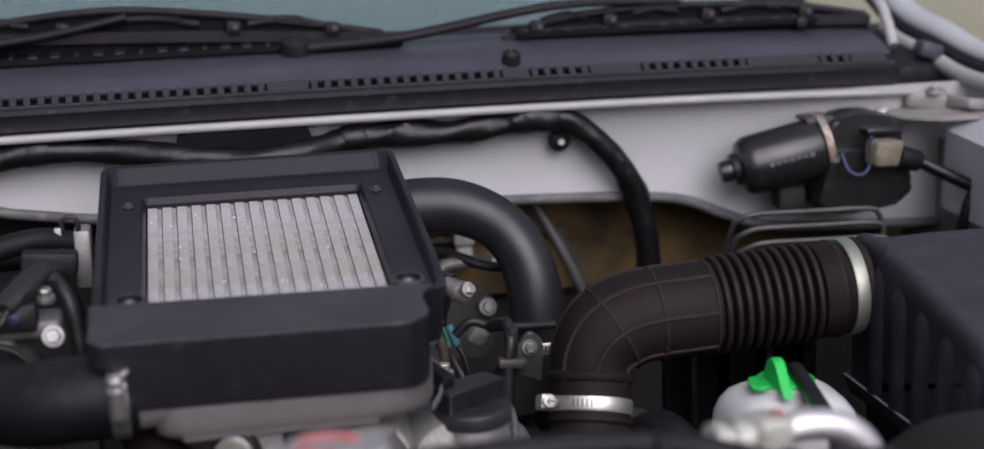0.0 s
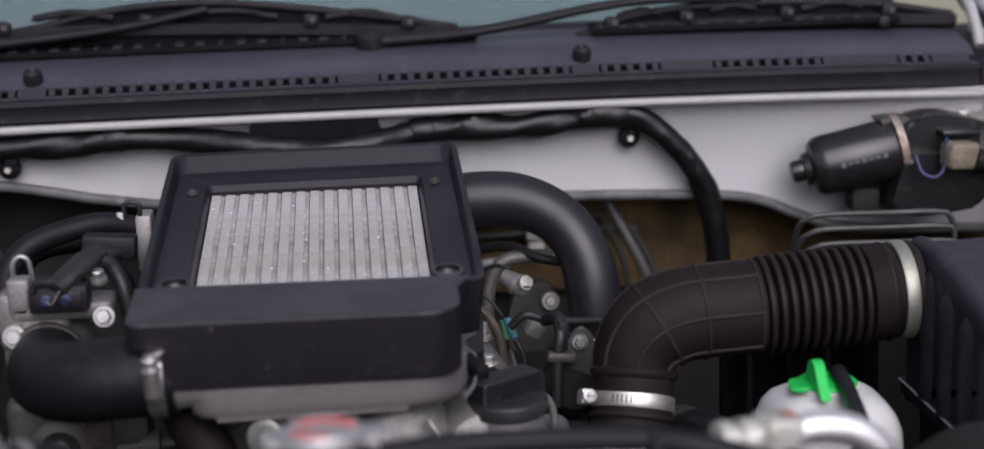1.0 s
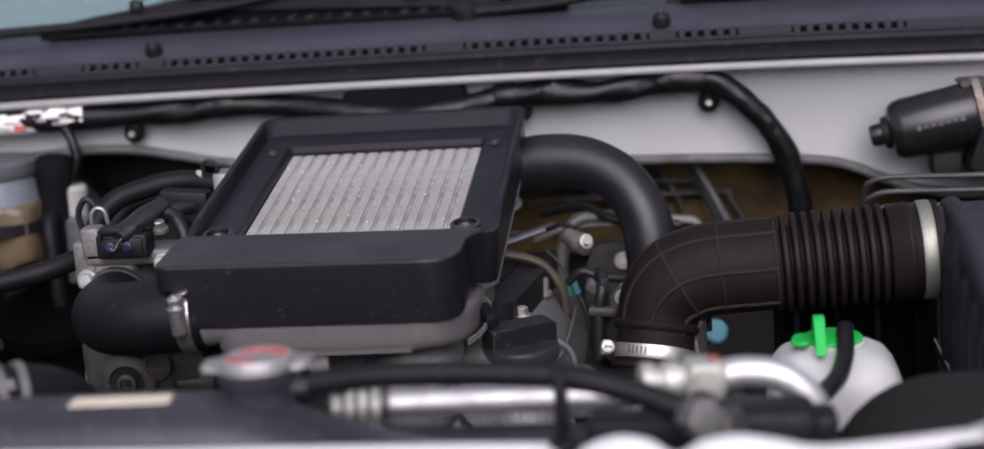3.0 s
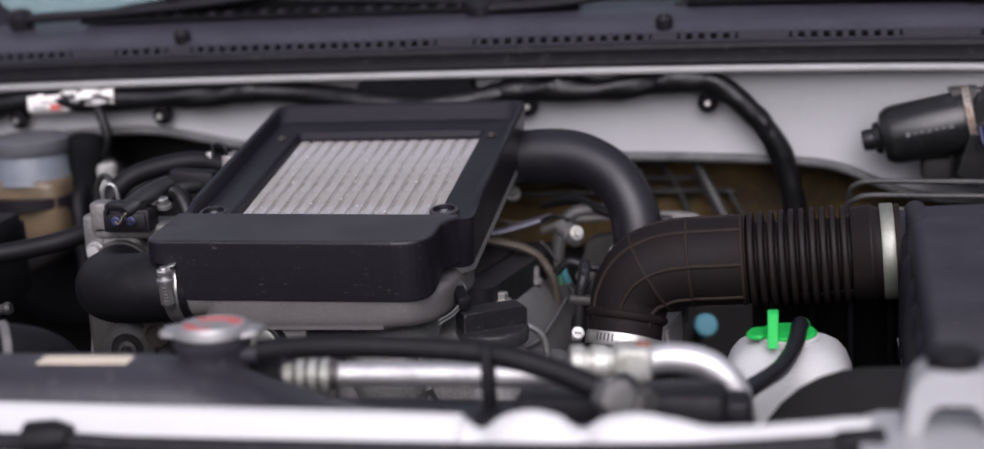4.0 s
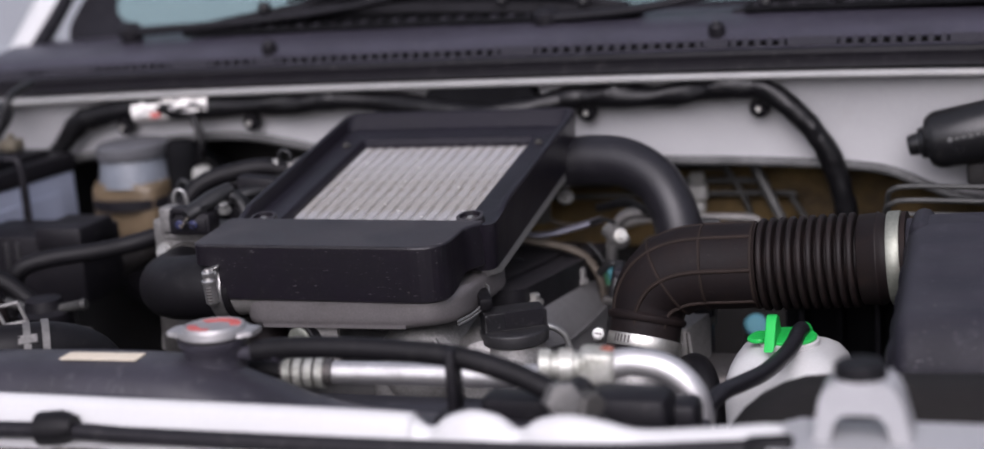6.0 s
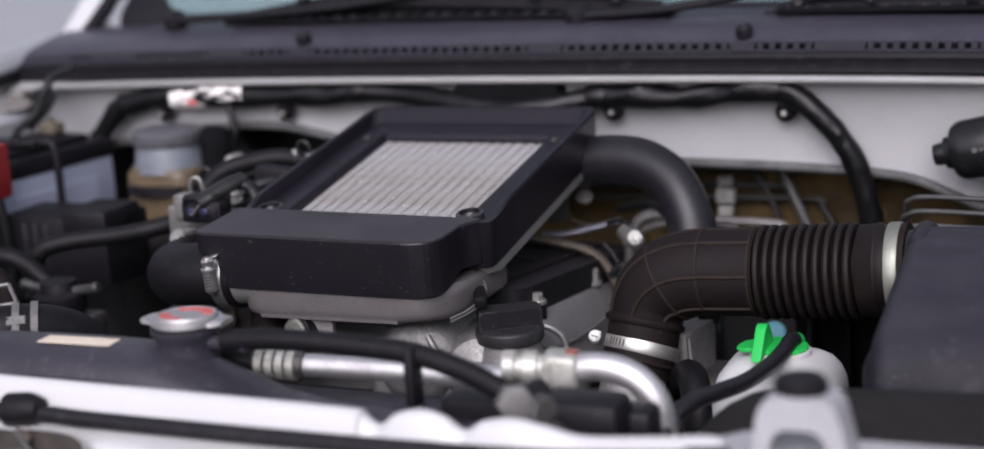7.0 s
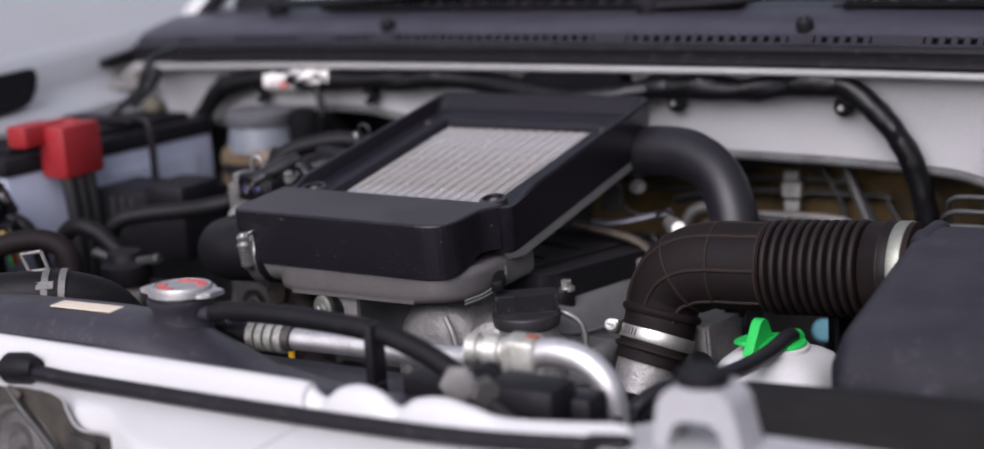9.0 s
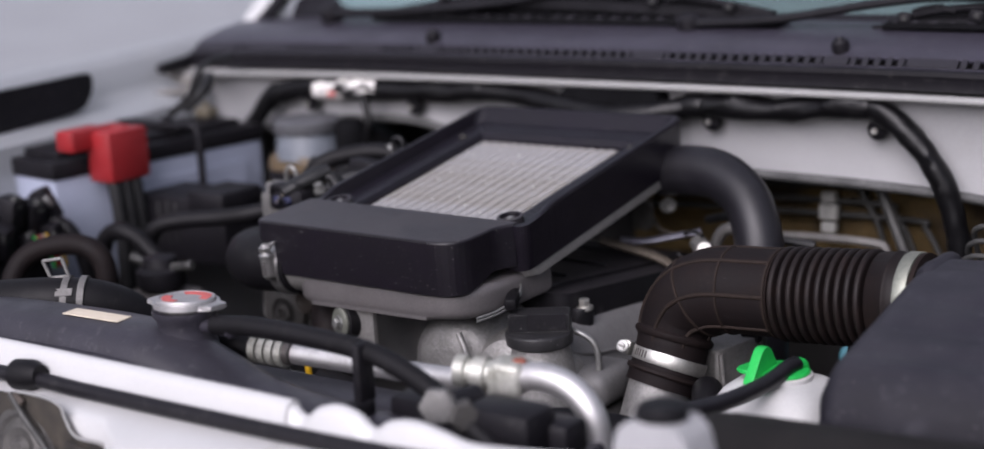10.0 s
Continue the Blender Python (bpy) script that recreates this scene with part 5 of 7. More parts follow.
part("gear_case", prism(fresh(), rounded([(-0.036, -0.034), (0.02, -0.040), (0.040, -0.02), (0.040, 0.026), (0.0, 0.034), (-0.036, 0.028)], 0.012), -0.022, 0.022, Matrix.Translation(g + Vector((0, 0.004, -0.006))) @ turn(90, 0, -4), 0.005, 3), MOTOR, wm, "black gear case")
part("mount_plate", prism(fresh(), rounded([(0.575, 0.955), (0.60, 1.005), (0.655, 1.005), (0.685, 0.96), (0.66, 0.915), (0.60, 0.915)], 0.012), 0, 0.006, Matrix(((1, 0, 0, 0), (0, 0, 1, 0.343), (0, 1, 0, 0), (0, 0, 0, 1))), 0.002, 2), ALUDIRTY, wm)
for x, z in ((0.592, 0.995), (0.660, 0.995), (0.602, 0.922)):
    part("mount_bolt", hexbolt(fresh(), (x, 0.342, z), (0, -1, 0)), STEEL, wm)
part("gear_sump", prism(fresh(), rounded([(0.562, 0.914), (0.600, 0.908), (0.658, 0.916), (0.668, 0.942), (0.648, 0.972), (0.580, 0.972)], 0.010, 4), -0.322, -0.276, XZ0, 0.008, 3), MOTOR, wm, "black gear housing", 50)
part("gear_foot", box(fresh(), (0.548, 0.318, 0.922), (0.030, 0.030, 0.026), 0.006, 2), DARKBAY, wm, "grimy cast foot")
part("cast_shoulder", prism(fresh(), rounded([(0.556, 1.004), (0.588, 1.006), (0.612, 0.986), (0.592, 0.980), (0.572, 0.992)], 0.006, 4), -0.330, -0.300, XZ0, 0.003, 2), GRIMEAL, wm, "grey cast shoulder")
part("plug_bracket", box(fresh(), (0.633, 0.285, 0.9905), (0.040, 0.018, 0.006), 0.002, 2, turn(0, 3, 6)), MOTOR, wm)
part("plug", box(fresh(), (0.627, 0.262, 0.972), (0.033, 0.024, 0.027), 0.005, 3, turn(0, 4, 12)), TAN, wm, "yellowed tan wiring plug")
part("plug_boot", lathe(fresh(), [(0, 0.012), (0.02, 0.011), (0.026, 0.006)], (0.641, 0.258, 0.968), (1, -0.1, -0.3), 18), RUBBER, wm)
tube("blue_wire", [(0.586, 0.272, 0.972), (0.590, 0.262, 0.956), (0.602, 0.258, 0.952), (0.611, 0.260, 0.962), (0.613, 0.262, 0.990)], 0.0021, BLUE, wm, "thin blue wire", 8)
tube("plug_lead", [(0.662, 0.254, 0.962), (0.688, 0.245, 0.948), (0.715, 0.24, 0.935), (0.735, 0.24, 0.93), (0.78, 0.25, 0.935)], 0.0065, TAPE, wm, "", 12)
tube("plug_lead", [(0.715, 0.24, 0.935), (0.706, 0.24, 0.91), (0.70, 0.245, 0.87)], 0.006, TAPE, wm, "", 12)
for k in range(7):
    part("stamped_mark", box(fresh(), mo + md * (0.045 + 0.007 * k) + Vector((0, -0.0312, 0.003)), (0.0048, 0.0006, 0.003 if k % 3 else 0.0045), 0, 1, turn(0, -11)), MARK, wm)

# ---- firewall harness ----
ha = thing("wiring_harness", (0, 0.342, 1.005), "black taped wiring harness clipped along the firewall", "wiring harness")
tube("harness_trunk", [(-0.585, 0.325, 0.90), (-0.575, 0.335, 0.945), (-0.553, 0.340, 0.975), (-0.523, 0.342, 0.998), (-0.455, 0.342, 1.009), (-0.39, 0.341, 1.008), (-0.318, 0.341, 1.009), (-0.25, 0.341, 1.009), (-0.195, 0.342, 1.013),
                     (-0.12, 0.342, 1.009), (-0.055, 0.330, 1.000), (0.0, 0.322, 0.997), (0.055, 0.328, 0.998), (0.10, 0.340, 1.007), (0.15, 0.341, 1.0085), (0.20, 0.341, 1.0065), (0.256, 0.342, 1.013), (0.305, 0.341, 1.0145)],
     lambda t: 0.0130 + 0.0011 * math.sin(t * 47), TAPE, ha, "", 16, 8, 1.0, 0.25)
tube("harness_trunk", [(0.298, 0.343, 1.0145), (0.325, 0.340, 1.010), (0.353, 0.340, 0.989), (0.376, 0.340, 0.962), (0.391, 0.341, 0.934), (0.400, 0.343, 0.900), (0.406, 0.345, 0.865), (0.409, 0.348, 0.80)],
     0.0126, TAPE, ha, "", 14, 8, 1.0, 0.2)
for x, y, z in ((0.300, 0.341, 1.0145), (0.106, 0.340, 1.0075), (-0.195, 0.342, 1.013), (-0.523, 0.342, 0.998)):
    part("tape_wrap", lathe(fresh(), [(-0.012, 0.0126), (-0.008, 0.0138), (0.008, 0.0138), (0.012, 0.0126)], (x, y, z), (1, 0, 0.05 if x < 0.35 else -2.0), 16), TAPE, ha, "", 60)
for x, z in ((0.315, 0.990), (0.121, 0.990), (-0.300, 0.988), (-0.475, 0.986)):
    b0 = part("clip", lathe(fresh(), [(0, 0.011), (0.005, 0.011), (0.008, 0.0085), (0.011, 0.0045)], (x, 0.353, z), (0, -1, 0), 20), PLASTIC, ha, "round black push clip with a bright pin")
    part("pin", lathe(fresh(), [(0, 0.0035), (0.004, 0.003)], (x, 0.3425, z), (0, -1, 0), 12), STEEL, b0)
    part("clip_strap", box(fresh(), (x + 0.004, 0.340, z + 0.011), (0.012, 0.004, 0.014), 0.0015), PLASTIC, ha)
tube("branch_lead", [(-0.372, 0.335, 1.002), (-0.362, 0.328, 0.985), (-0.358, 0.325, 0.965), (-0.366, 0.325, 0.945)], 0.0055, TAPE, ha, "", 10)
# wrinkled paper tag
tag = thing("paper_tag", (-0.40, 0.325, 1.004), "crumpled white paper tag wrapped on the harness", "label")
bm = fresh()
rows = []
for i in range(25):
    x = -0.452 + 0.104 * i / 24
    row = []
    for k in range(9):
        q = -1.9 + 3.4 * k / 8
        rr = 0.0135 + 0.0025 * noise.noise(Vector((x * 70, k * 0.7, 3)))
        row.append(bm.verts.new((x, 0.341 - rr * math.cos(q), 1.0085 + 0.0035 * (-1 if i < 11 else 1) * min(1, abs(i - 11) / 3) * 0.6 + rr * math.sin(q))))
    rows.append(row)
for r0, r1 in zip(rows, rows[1:]):
    for k in range(8):
        bm.faces.new((r0[k], r1[k], r1[k + 1], r0[k + 1]))
thicken(bm, 0.0004)
part("paper", bm, PAPER, tag, "", 60)
for x, z, w, h, mt in ((-0.437, 1.002, 0.014, 0.004, INKGREY), (-0.418, 1.003, 0.012, 0.006, REDINK), (-0.393, 1.010, 0.010, 0.003, INKGREY), (-0.372, 1.012, 0.018, 0.0025, INKGREY), (-0.372, 1.006, 0.018, 0.0025, INKGREY), (-0.425, 1.009, 0.02, 0.002, INKGREY)):
    part("print_bar", box(fresh(), (x, 0.3262, z), (w, 0.0006, h)), mt, tag)
# foam block under the lip
foam = thing("foam_pad", (0, 0.345, 1.01), "black foam pad under the cowl lip", "pad")
part("pad", prism(fresh(), rounded([(-0.068, 0.999), (0.068, 0.999), (0.062, 1.0235), (-0.062, 1.0235)], 0.005), 0, 0.030, Matrix(((1, 0, 0, 0), (0, 0, 1, 0.3265), (0, 1, 0, 0), (0, 0, 0, 1))), 0.003, 2), FOAM, foam)

# ---- pipes on the back wall ----
bp = thing("brake_pipes", (0.6, 0.30, 0.90), "thin grey metal brake pipes under the wiper motor", "pipes")
for k in range(3):
    z, y = 0.9275 - 0.0115 * k, 0.226 - 0.012 * k
    tube("pipe", [(0.458 - 0.002 * k, y + 0.030, z - 0.045), (0.459 - 0.002 * k, y + 0.010, z - 0.014), (0.465, y, z - 0.003), (0.482, y - 0.003, z + 0.001), (0.54, y - 0.004, z), (0.590, y - 0.005, z - 0.001), (0.603, y - 0.005, z - 0.006), (0.609 - 0.006 * k, y - 0.003, z - 0.025), (0.607 - 0.006 * k, y, z - 0.06)], 0.0028, GREYPIPE, bp, "", 10, 6)
pp = thing("wall_pipes", (0.24, 0.43, 0.86), "painted steel pipes with a pale clip on the back wall", "pipes")
for k, (z, x1) in enumerate(((0.905, 0.262), (0.888, 0.30), (0.873, 0.335))):
    tube("pipe", [(-0.05, 0.436, z - 0.006), (0.10, 0.434, z), (x1 - 0.02, 0.434, z + 0.003), (x1, 0.434, z - 0.006), (x1 + 0.022, 0.434, z - 0.05), (x1 + 0.03, 0.436, z - 0.11)], 0.0035, GREYPIPE, pp, "", 10, 6)
tube("bright_pipe", [(0.12, 0.415, 0.835), (0.17, 0.412, 0.850), (0.28, 0.412, 0.852), (0.30, 0.412, 0.840), (0.305, 0.413, 0.80)], 0.0048, ALUDIRTY, pp, "dull silver pipe", 12)
for z, h in ((0.897, 0.012), (0.880, 0.018), (0.862, 0.012)):
    part("pipe_clip", box(fresh(), (0.226, 0.425, z), (0.017 if h < 0.015 else 0.022, 0.012, h), 0.002), CLIPGREY, pp, "pale plastic pipe clip")
tube("slant_rod", [(0.288, 0.40, 0.932), (0.299, 0.397, 0.914), (0.326, 0.385, 0.862), (0.345, 0.38, 0.82)], 0.006, GREYPIPE, pp, "", 12)

# ---- engine ----
en = thing("engine", (0.08, 0.05, 0.78), "grimy aluminium engine under the intercooler", "engine")
part("block", box(fresh(), (0.07, 0.08, 0.66), (0.34, 0.42, 0.24), 0.02, 3), DARKBAY, en, "dark engine block")
bm = fresh()
prism(bm, rounded([(-0.095, 0.74), (0.188, 0.74), (0.188, 0.785), (0.176, 0.808), (0.146, 0.8470), (-0.05, 0.8480), (-0.09, 0.83)], [0.01, 0.01, 0.01, 0.015, 0.016, 0.03, 0.02]), -0.30, 0.026, XZ, 0.012, 3)
for v in bm.verts:
    v.co.z -= 0.05 * max(0, v.co.y - 0.03)
part("valve_cover", bm, VCOVER, en, "dull grey valve cover")
# front timing housing, lumpy
bm = fresh()
lathe(bm, [(-0.10, 0.050), (-0.01, 0.046), (0.012, 0.040), (0.020, 0.030), (0.022, 0.01)], (0.062, -0.055, 0.826), (0.15, -1, 0.05), 32)
lathe(bm, [(-0.08, 0.040), (0.02, 0.037), (0.032, 0.030), (0.036, 0.01)], (0.118, -0.035, 0.818), (0.25, -1, 0.1), 28)
box(bm, (0.09, -0.03, 0.79), (0.17, 0.07, 0.08), 0.02, 3)
part("timing_housing", bm, ALUC, en, "pitted cast timing housing", 45)
tube("casting_rib", [(0.083, -0.082, 0.857), (0.093, -0.0855, 0.84), (0.098, -0.086, 0.815)], 0.003, ALUC, en)
part("filler_neck", lathe(fresh(), [(-0.06, 0.036), (-0.02, 0.031), (-0.006, 0.027), (0.0, 0.027)], (0.148, -0.044, 0.8495), (0, 0, 1), 28), ALUC, en, "cast filler neck")


def tilted(bm):
    """Lean a shape with the engine, falling towards the rear."""
    for v in bm.verts:
        v.co.z -= 0.088 * (v.co.y - 0.030)
    return bm


coil = part("coil_cover", tilted(prism(fresh(), rounded([(-0.07, 0.022), (0.126, 0.020), (0.136, 0.030), (0.147, 0.170), (0.153, 0.235), (0.156, 0.30), (-0.07, 0.30)], [0.01, 0.010, 0.010, 0.02, 0.02, 0.006, 0.01]), 0.838, 0.8735, None, 0.0035, 3, 1.0)), COILPL, en, "dull black plastic coil cover", 30)
part("bolt_lug", tilted(prism(fresh(), rounded([(0.112, 0.030), (0.143, 0.032), (0.150, 0.046), (0.141, 0.062), (0.112, 0.060)], 0.005), 0.838, 0.8580, None, 0.003, 2)), COILPL, coil)
part("raised_panel", tilted(prism(fresh(), rounded([(-0.05, 0.045), (0.106, 0.043), (0.118, 0.17), (0.124, 0.285), (-0.05, 0.285)], 0.010), 0.872, 0.8775, None, 0.0025, 2)), COILPL, coil)
for k in range(3):
    part("panel_rib", tilted(box(fresh(), (0.03, 0.09 + 0.075 * k, 0.8785), (0.13, 0.004, 0.004), 0.0015, 1, turn(0, 0, -4))), COILPL, coil)
for x, y, z in ((0.141, 0.045, 0.8565),):
    part("cover_bolt", hexbolt(fresh(), (x, y, z), (0, 0, 1), 0.0055, 0.007, 0.0085), STEEL, en)
part("stud", lathe(fresh(), [(0, 0.008), (0.004, 0.008), (0.005, 0.0052), (0.016, 0.0050), (0.017, 0.0035)], (0.147, 0.188, 0.835), (0.05, 0, 1), 16), ALUDIRTY, en, "dull steel cover stud")
tube("cover_edge", [(0.146, -0.018, 0.8390), (0.162, 0.000, 0.8255), (0.172, 0.05, 0.8170), (0.175, 0.12, 0.8145), (0.176, 0.22, 0.8135)], 0.0018, VCOVER, en, "", 8)
tube("vent_pipe", [(0.158, -0.014, 0.853), (0.171, -0.014, 0.851), (0.181, -0.010, 0.845), (0.187, -0.008, 0.836), (0.189, -0.008, 0.822), (0.189, -0.009, 0.80)], 0.0032, DULLST, en, "small bent metal pipe", 10)
bm = box(fresh(), (0.178, 0.006, 0.798), (0.056, 0.07, 0.034), 0.012, 3)
part("cover_side", bm, VCOVER, en, "dull cast side of the cover")
# oil filler cap
oc = thing("oil_filler_cap", (0.149, -0.042, 0.86), "black plastic oil filler cap with a grip bar", "filler cap")
part("disc", lathe(fresh(), [(-0.003, 0.026), (-0.001, 0.0300), (0.000, 0.0312), (0.0095, 0.0320), (0.0110, 0.0312), (0.0120, 0.0290), (0.0118, 0.012)], (0.148, -0.044, 0.8470), (0, 0, 1), 40), CAPPL, oc)
OG = Matrix.Translation((0.147, -0.041, 0)) @ turn(0, 0, 30)
bm = fresh()
prism(bm, rounded([(-0.0292, 0.858), (0.0292, 0.858), (0.0286, 0.8755), (-0.0286, 0.8755)], [0, 0, 0.002, 0.002], 4), -0.0130, 0.0130, OG @ XZ, 0.0016, 2)
grip = part("grip_bar", bm, CAPPL, oc, "raised scuffed grip bar")
part("grip_recess", box(fresh(), OG @ Vector((0.0075, -0.0129, 0.8685)), (0.036, 0.0012, 0.0150), 0.0004, 1, turn(0, 0, 30)), PLASTIC, grip)
# lifting eye with a bolt on the front of the engine
mb = thing("engine_bracket", (-0.03, -0.10, 0.86), "grey steel bracket with a bolt and washer", "bracket")
part("bracket_plate", prism(fresh(), rounded([(-0.042, 0.83), (-0.002, 0.83), (-0.002, 0.888), (-0.034, 0.888), (-0.046, 0.868)], 0.006), 0.098, 0.104, XZ, 0.0015, 2), ALUDIRTY, mb)
ba, bc = Vector((-0.36, -0.93, 0.06)).normalized(), Vector((-0.034, -0.0995, 0.859))
part("bush", lathe(fresh(), [(-0.004, 0.0175), (0.0085, 0.0180), (0.0095, 0.0165)], bc, ba, 28), RUBBER, mb, "black rubber bush")
part("washer", lathe(fresh(), [(0, 0.0150), (0.0022, 0.0152), (0.0030, 0.0142), (0.0031, 0.010)], bc + ba * 0.0098, ba, 28), PASSIV, mb, "tan flat washer")
part("bolt", hexbolt(fresh(), bc + ba * 0.0130, ba, 0.0055, 0.004, 0.0078), DULLST, mb)
# lower left: idle valve housing and pulleys
iv = thing("idle_valve", (-0.20, -0.02, 0.83), "cast alloy valve housing with a stepped round end", "valve")
bm = box(fresh(), (-0.205, 0.005, 0.838), (0.085, 0.05, 0.062), 0.010, 3)
box(bm, (-0.16, 0.0, 0.835), (0.05, 0.035, 0.03), 0.006, 2)
part("housing", bm, GRIMEAL, iv)
part("round_end", lathe(fresh(), [(0, 0.026), (0.008, 0.026), (0.010, 0.024), (0.012, 0.0165), (0.009, 0.015), (0.009, 0.0095), (0.013, 0.009), (0.014, 0.0055), (0.011, 0.005)], (-0.204, -0.018, 0.828), (0, -1, 0), 32), GRIMEAL, iv, "stepped round alloy end")
part("bolt", hexbolt(fresh(), (-0.202, -0.024, 0.800), (0, -1, 0), 0.006, 0.005, 0.009), DULLST, iv)
# dark ring laid in the groove in place of its shade
part("recess_shade", lathe(fresh(), [(0, 0.0160), (0.0006, 0.0160), (0.0006, 0.0098), (0, 0.0098)], (-0.204, -0.0272, 0.828), (0, -1, 0), 28), DARKBAY, iv, "dark ring standing for shade in the recess")
part("hex_socket", lathe(fresh(), [(0, 0.0045), (0.0006, 0.0042)], (-0.202, -0.0292, 0.828), (0, -1, 0), 6), DARKBAY, iv)
part("cast_lug", box(fresh(), (-0.236, -0.002, 0.838), (0.022, 0.03, 0.05), 0.005, 2, turn(0, 8, 0)), ALUDIRTY, iv, "pale cast lug")
part("brass_plug", lathe(fresh(), [(0, 0.013), (0.006, 0.013), (0.007, 0.009), (0.005, 0.008)], (-0.176, -0.022, 0.843), (0, -1, 0), 20), RUSTARM, iv, "rusty round plug")
part("union", lathe(fresh(), [(-0.02, 0.008), (0.0, 0.009), (0.001, 0.012), (0.014, 0.012), (0.015, 0.006), (0.03, 0.005)], (-0.142, -0.01, 0.822), (1, 0, 0), 16), GRIMEAL, iv)
part("pump_lead", sweep(fresh(), spline([(-0.155, 0.0, 0.862), (-0.12, -0.005, 0.858), (-0.09, 0.0, 0.85)], 6), 0.011, 14), RUBBER, iv)
iv.location += Vector((-0.002, 0.017, -0.004))
th = thing("thermostat_hose", (-0.085, -0.07, 0.83), "short dark hose bend beside the engine", "hose")
tube("hose", [(-0.105, -0.03, 0.866), (-0.098, -0.055, 0.858), (-0.082, -0.075, 0.838), (-0.075, -0.08, 0.80)], 0.019, INTAKE, th, "", 20)

# ---- throttle body and wiring on the left ----
tb = thing("throttle_body", (-0.22, 0.04, 0.91), "cast alloy throttle body with bolts and a bracket", "throttle body")
bm = box(fresh(), (-0.222, 0.038, 0.905), (0.054, 0.05, 0.058), 0.008, 3)
lathe(bm, [(-0.01, 0.027), (0.01, 0.028), (0.03, 0.033), (0.045, 0.034)], (-0.213, 0.006, 0.893), (0, 1, 0), 30)
box(bm, (-0.200, 0.03, 0.932), (0.080, 0.04, 0.014), 0.004, 2)
box(bm, (-0.240, 0.026, 0.926), (0.020, 0.03, 0.044), 0.004, 2)
box(bm, (-0.232, 0.02, 0.945), (0.018, 0.02, 0.03), 0.003, 2)
box(bm, (-0.195, 0.02, 0.942), (0.014, 0.02, 0.02), 0.003, 2)
part("casting", bm, DULLCAST, tb, "dull cast alloy body", 45)
part("flange", lathe(fresh(), [(0, 0.031), (0.004, 0.032), (0.007, 0.0315), (0.009, 0.030)], (-0.2130, 0.006, 0.893), (0, 1, 0), 30), GRIMEAL, tb, "machined round flange")
part("bolt", hexbolt(fresh(), (-0.166, 0.006, 0.928), (0, -1, 0.25), 0.0062, 0.006, 0.0088), DULLST, tb)
part("bolt", hexbolt(fresh(), (-0.2375, 0.0085, 0.9145), (0, -1, 0.2), 0.0066, 0.006, 0.0095), DULLST, tb)
part("bolt", hexbolt(fresh(), (-0.170, 0.02, 0.955), (0, -0.3, 1), 0.005, 0.007, 0.007), DULLST, tb)
tube("cable_bracket", [(-0.240, 0.050, 0.935), (-0.242, 0.046, 0.960), (-0.237, 0.046, 0.970), (-0.229, 0.047, 0.966), (-0.227, 0.050, 0.940)], 0.0022, DULLST, tb, "bent wire bracket", 10)
sc = thing("sensor_plug", (-0.205, -0.002, 0.948), "black sensor plug with blue seals and thin wires", "plug")
part("shell", box(fresh(), (-0.199, 0.008, 0.9455), (0.046, 0.024, 0.022), 0.003, 2), PLASTIC, sc)
part("latch", box(fresh(), (-0.206, 0.002, 0.9600), (0.022, 0.016, 0.007), 0.002), PLASTIC, sc)
for x in (-0.216, -0.196):
    part("latch_leg", box(fresh(), (x, -0.002, 0.957), (0.003, 0.012, 0.010), 0.001, 1), PLASTIC, sc)
part("collar", box(fresh(), (-0.199, -0.003, 0.9455), (0.040, 0.006, 0.017), 0.004, 2), PLASTIC, sc)
for x in (-0.2075, -0.1925):
    part("seal", lathe(fresh(), [(0, 0.0046), (0.003, 0.0046), (0.004, 0.003)], (x, -0.005, 0.9465), (0, -1, 0), 16), BLUE, sc, "round blue seal")
for x, mt in ((-0.2075, TAN), (-0.2035, PLASTIC), (-0.1925, PLASTIC)):
    tube("wire", [(x, -0.008, 0.9465), (x + 0.005, -0.013, 0.9450), (-0.1975, -0.012, 0.9520), (-0.1935, -0.002, 0.9580)], 0.0008, mt, sc, "", 6)
lm = thing("wire_loom", (-0.18, 0.04, 0.965), "black split loom sleeve over sensor wires", "wiring")
tube("sleeve", [(-0.2000, -0.006, 0.9540), (-0.1930, 0.006, 0.9600), (-0.1820, 0.022, 0.9675), (-0.1710, 0.038, 0.9735)], lambda t: 0.0096 + 0.0022 * math.sin(math.pi * t), LOOM, lm, "", 14, 6, 0.7, 0.12)
tube("sleeve", [(-0.178, 0.030, 0.968), (-0.166, 0.036, 0.966), (-0.156, 0.036, 0.952), (-0.150, 0.032, 0.930), (-0.148, 0.03, 0.90)], 0.0080, LOOM, lm, "", 12, 6, 0.8, 0.2)
tube("sleeve", [(-0.174, 0.036, 0.970), (-0.158, 0.042, 0.958), (-0.150, 0.044, 0.938), (-0.150, 0.04, 0.90)], 0.0055, TAPE, lm, "", 10, 6, 1.0, 0.2)
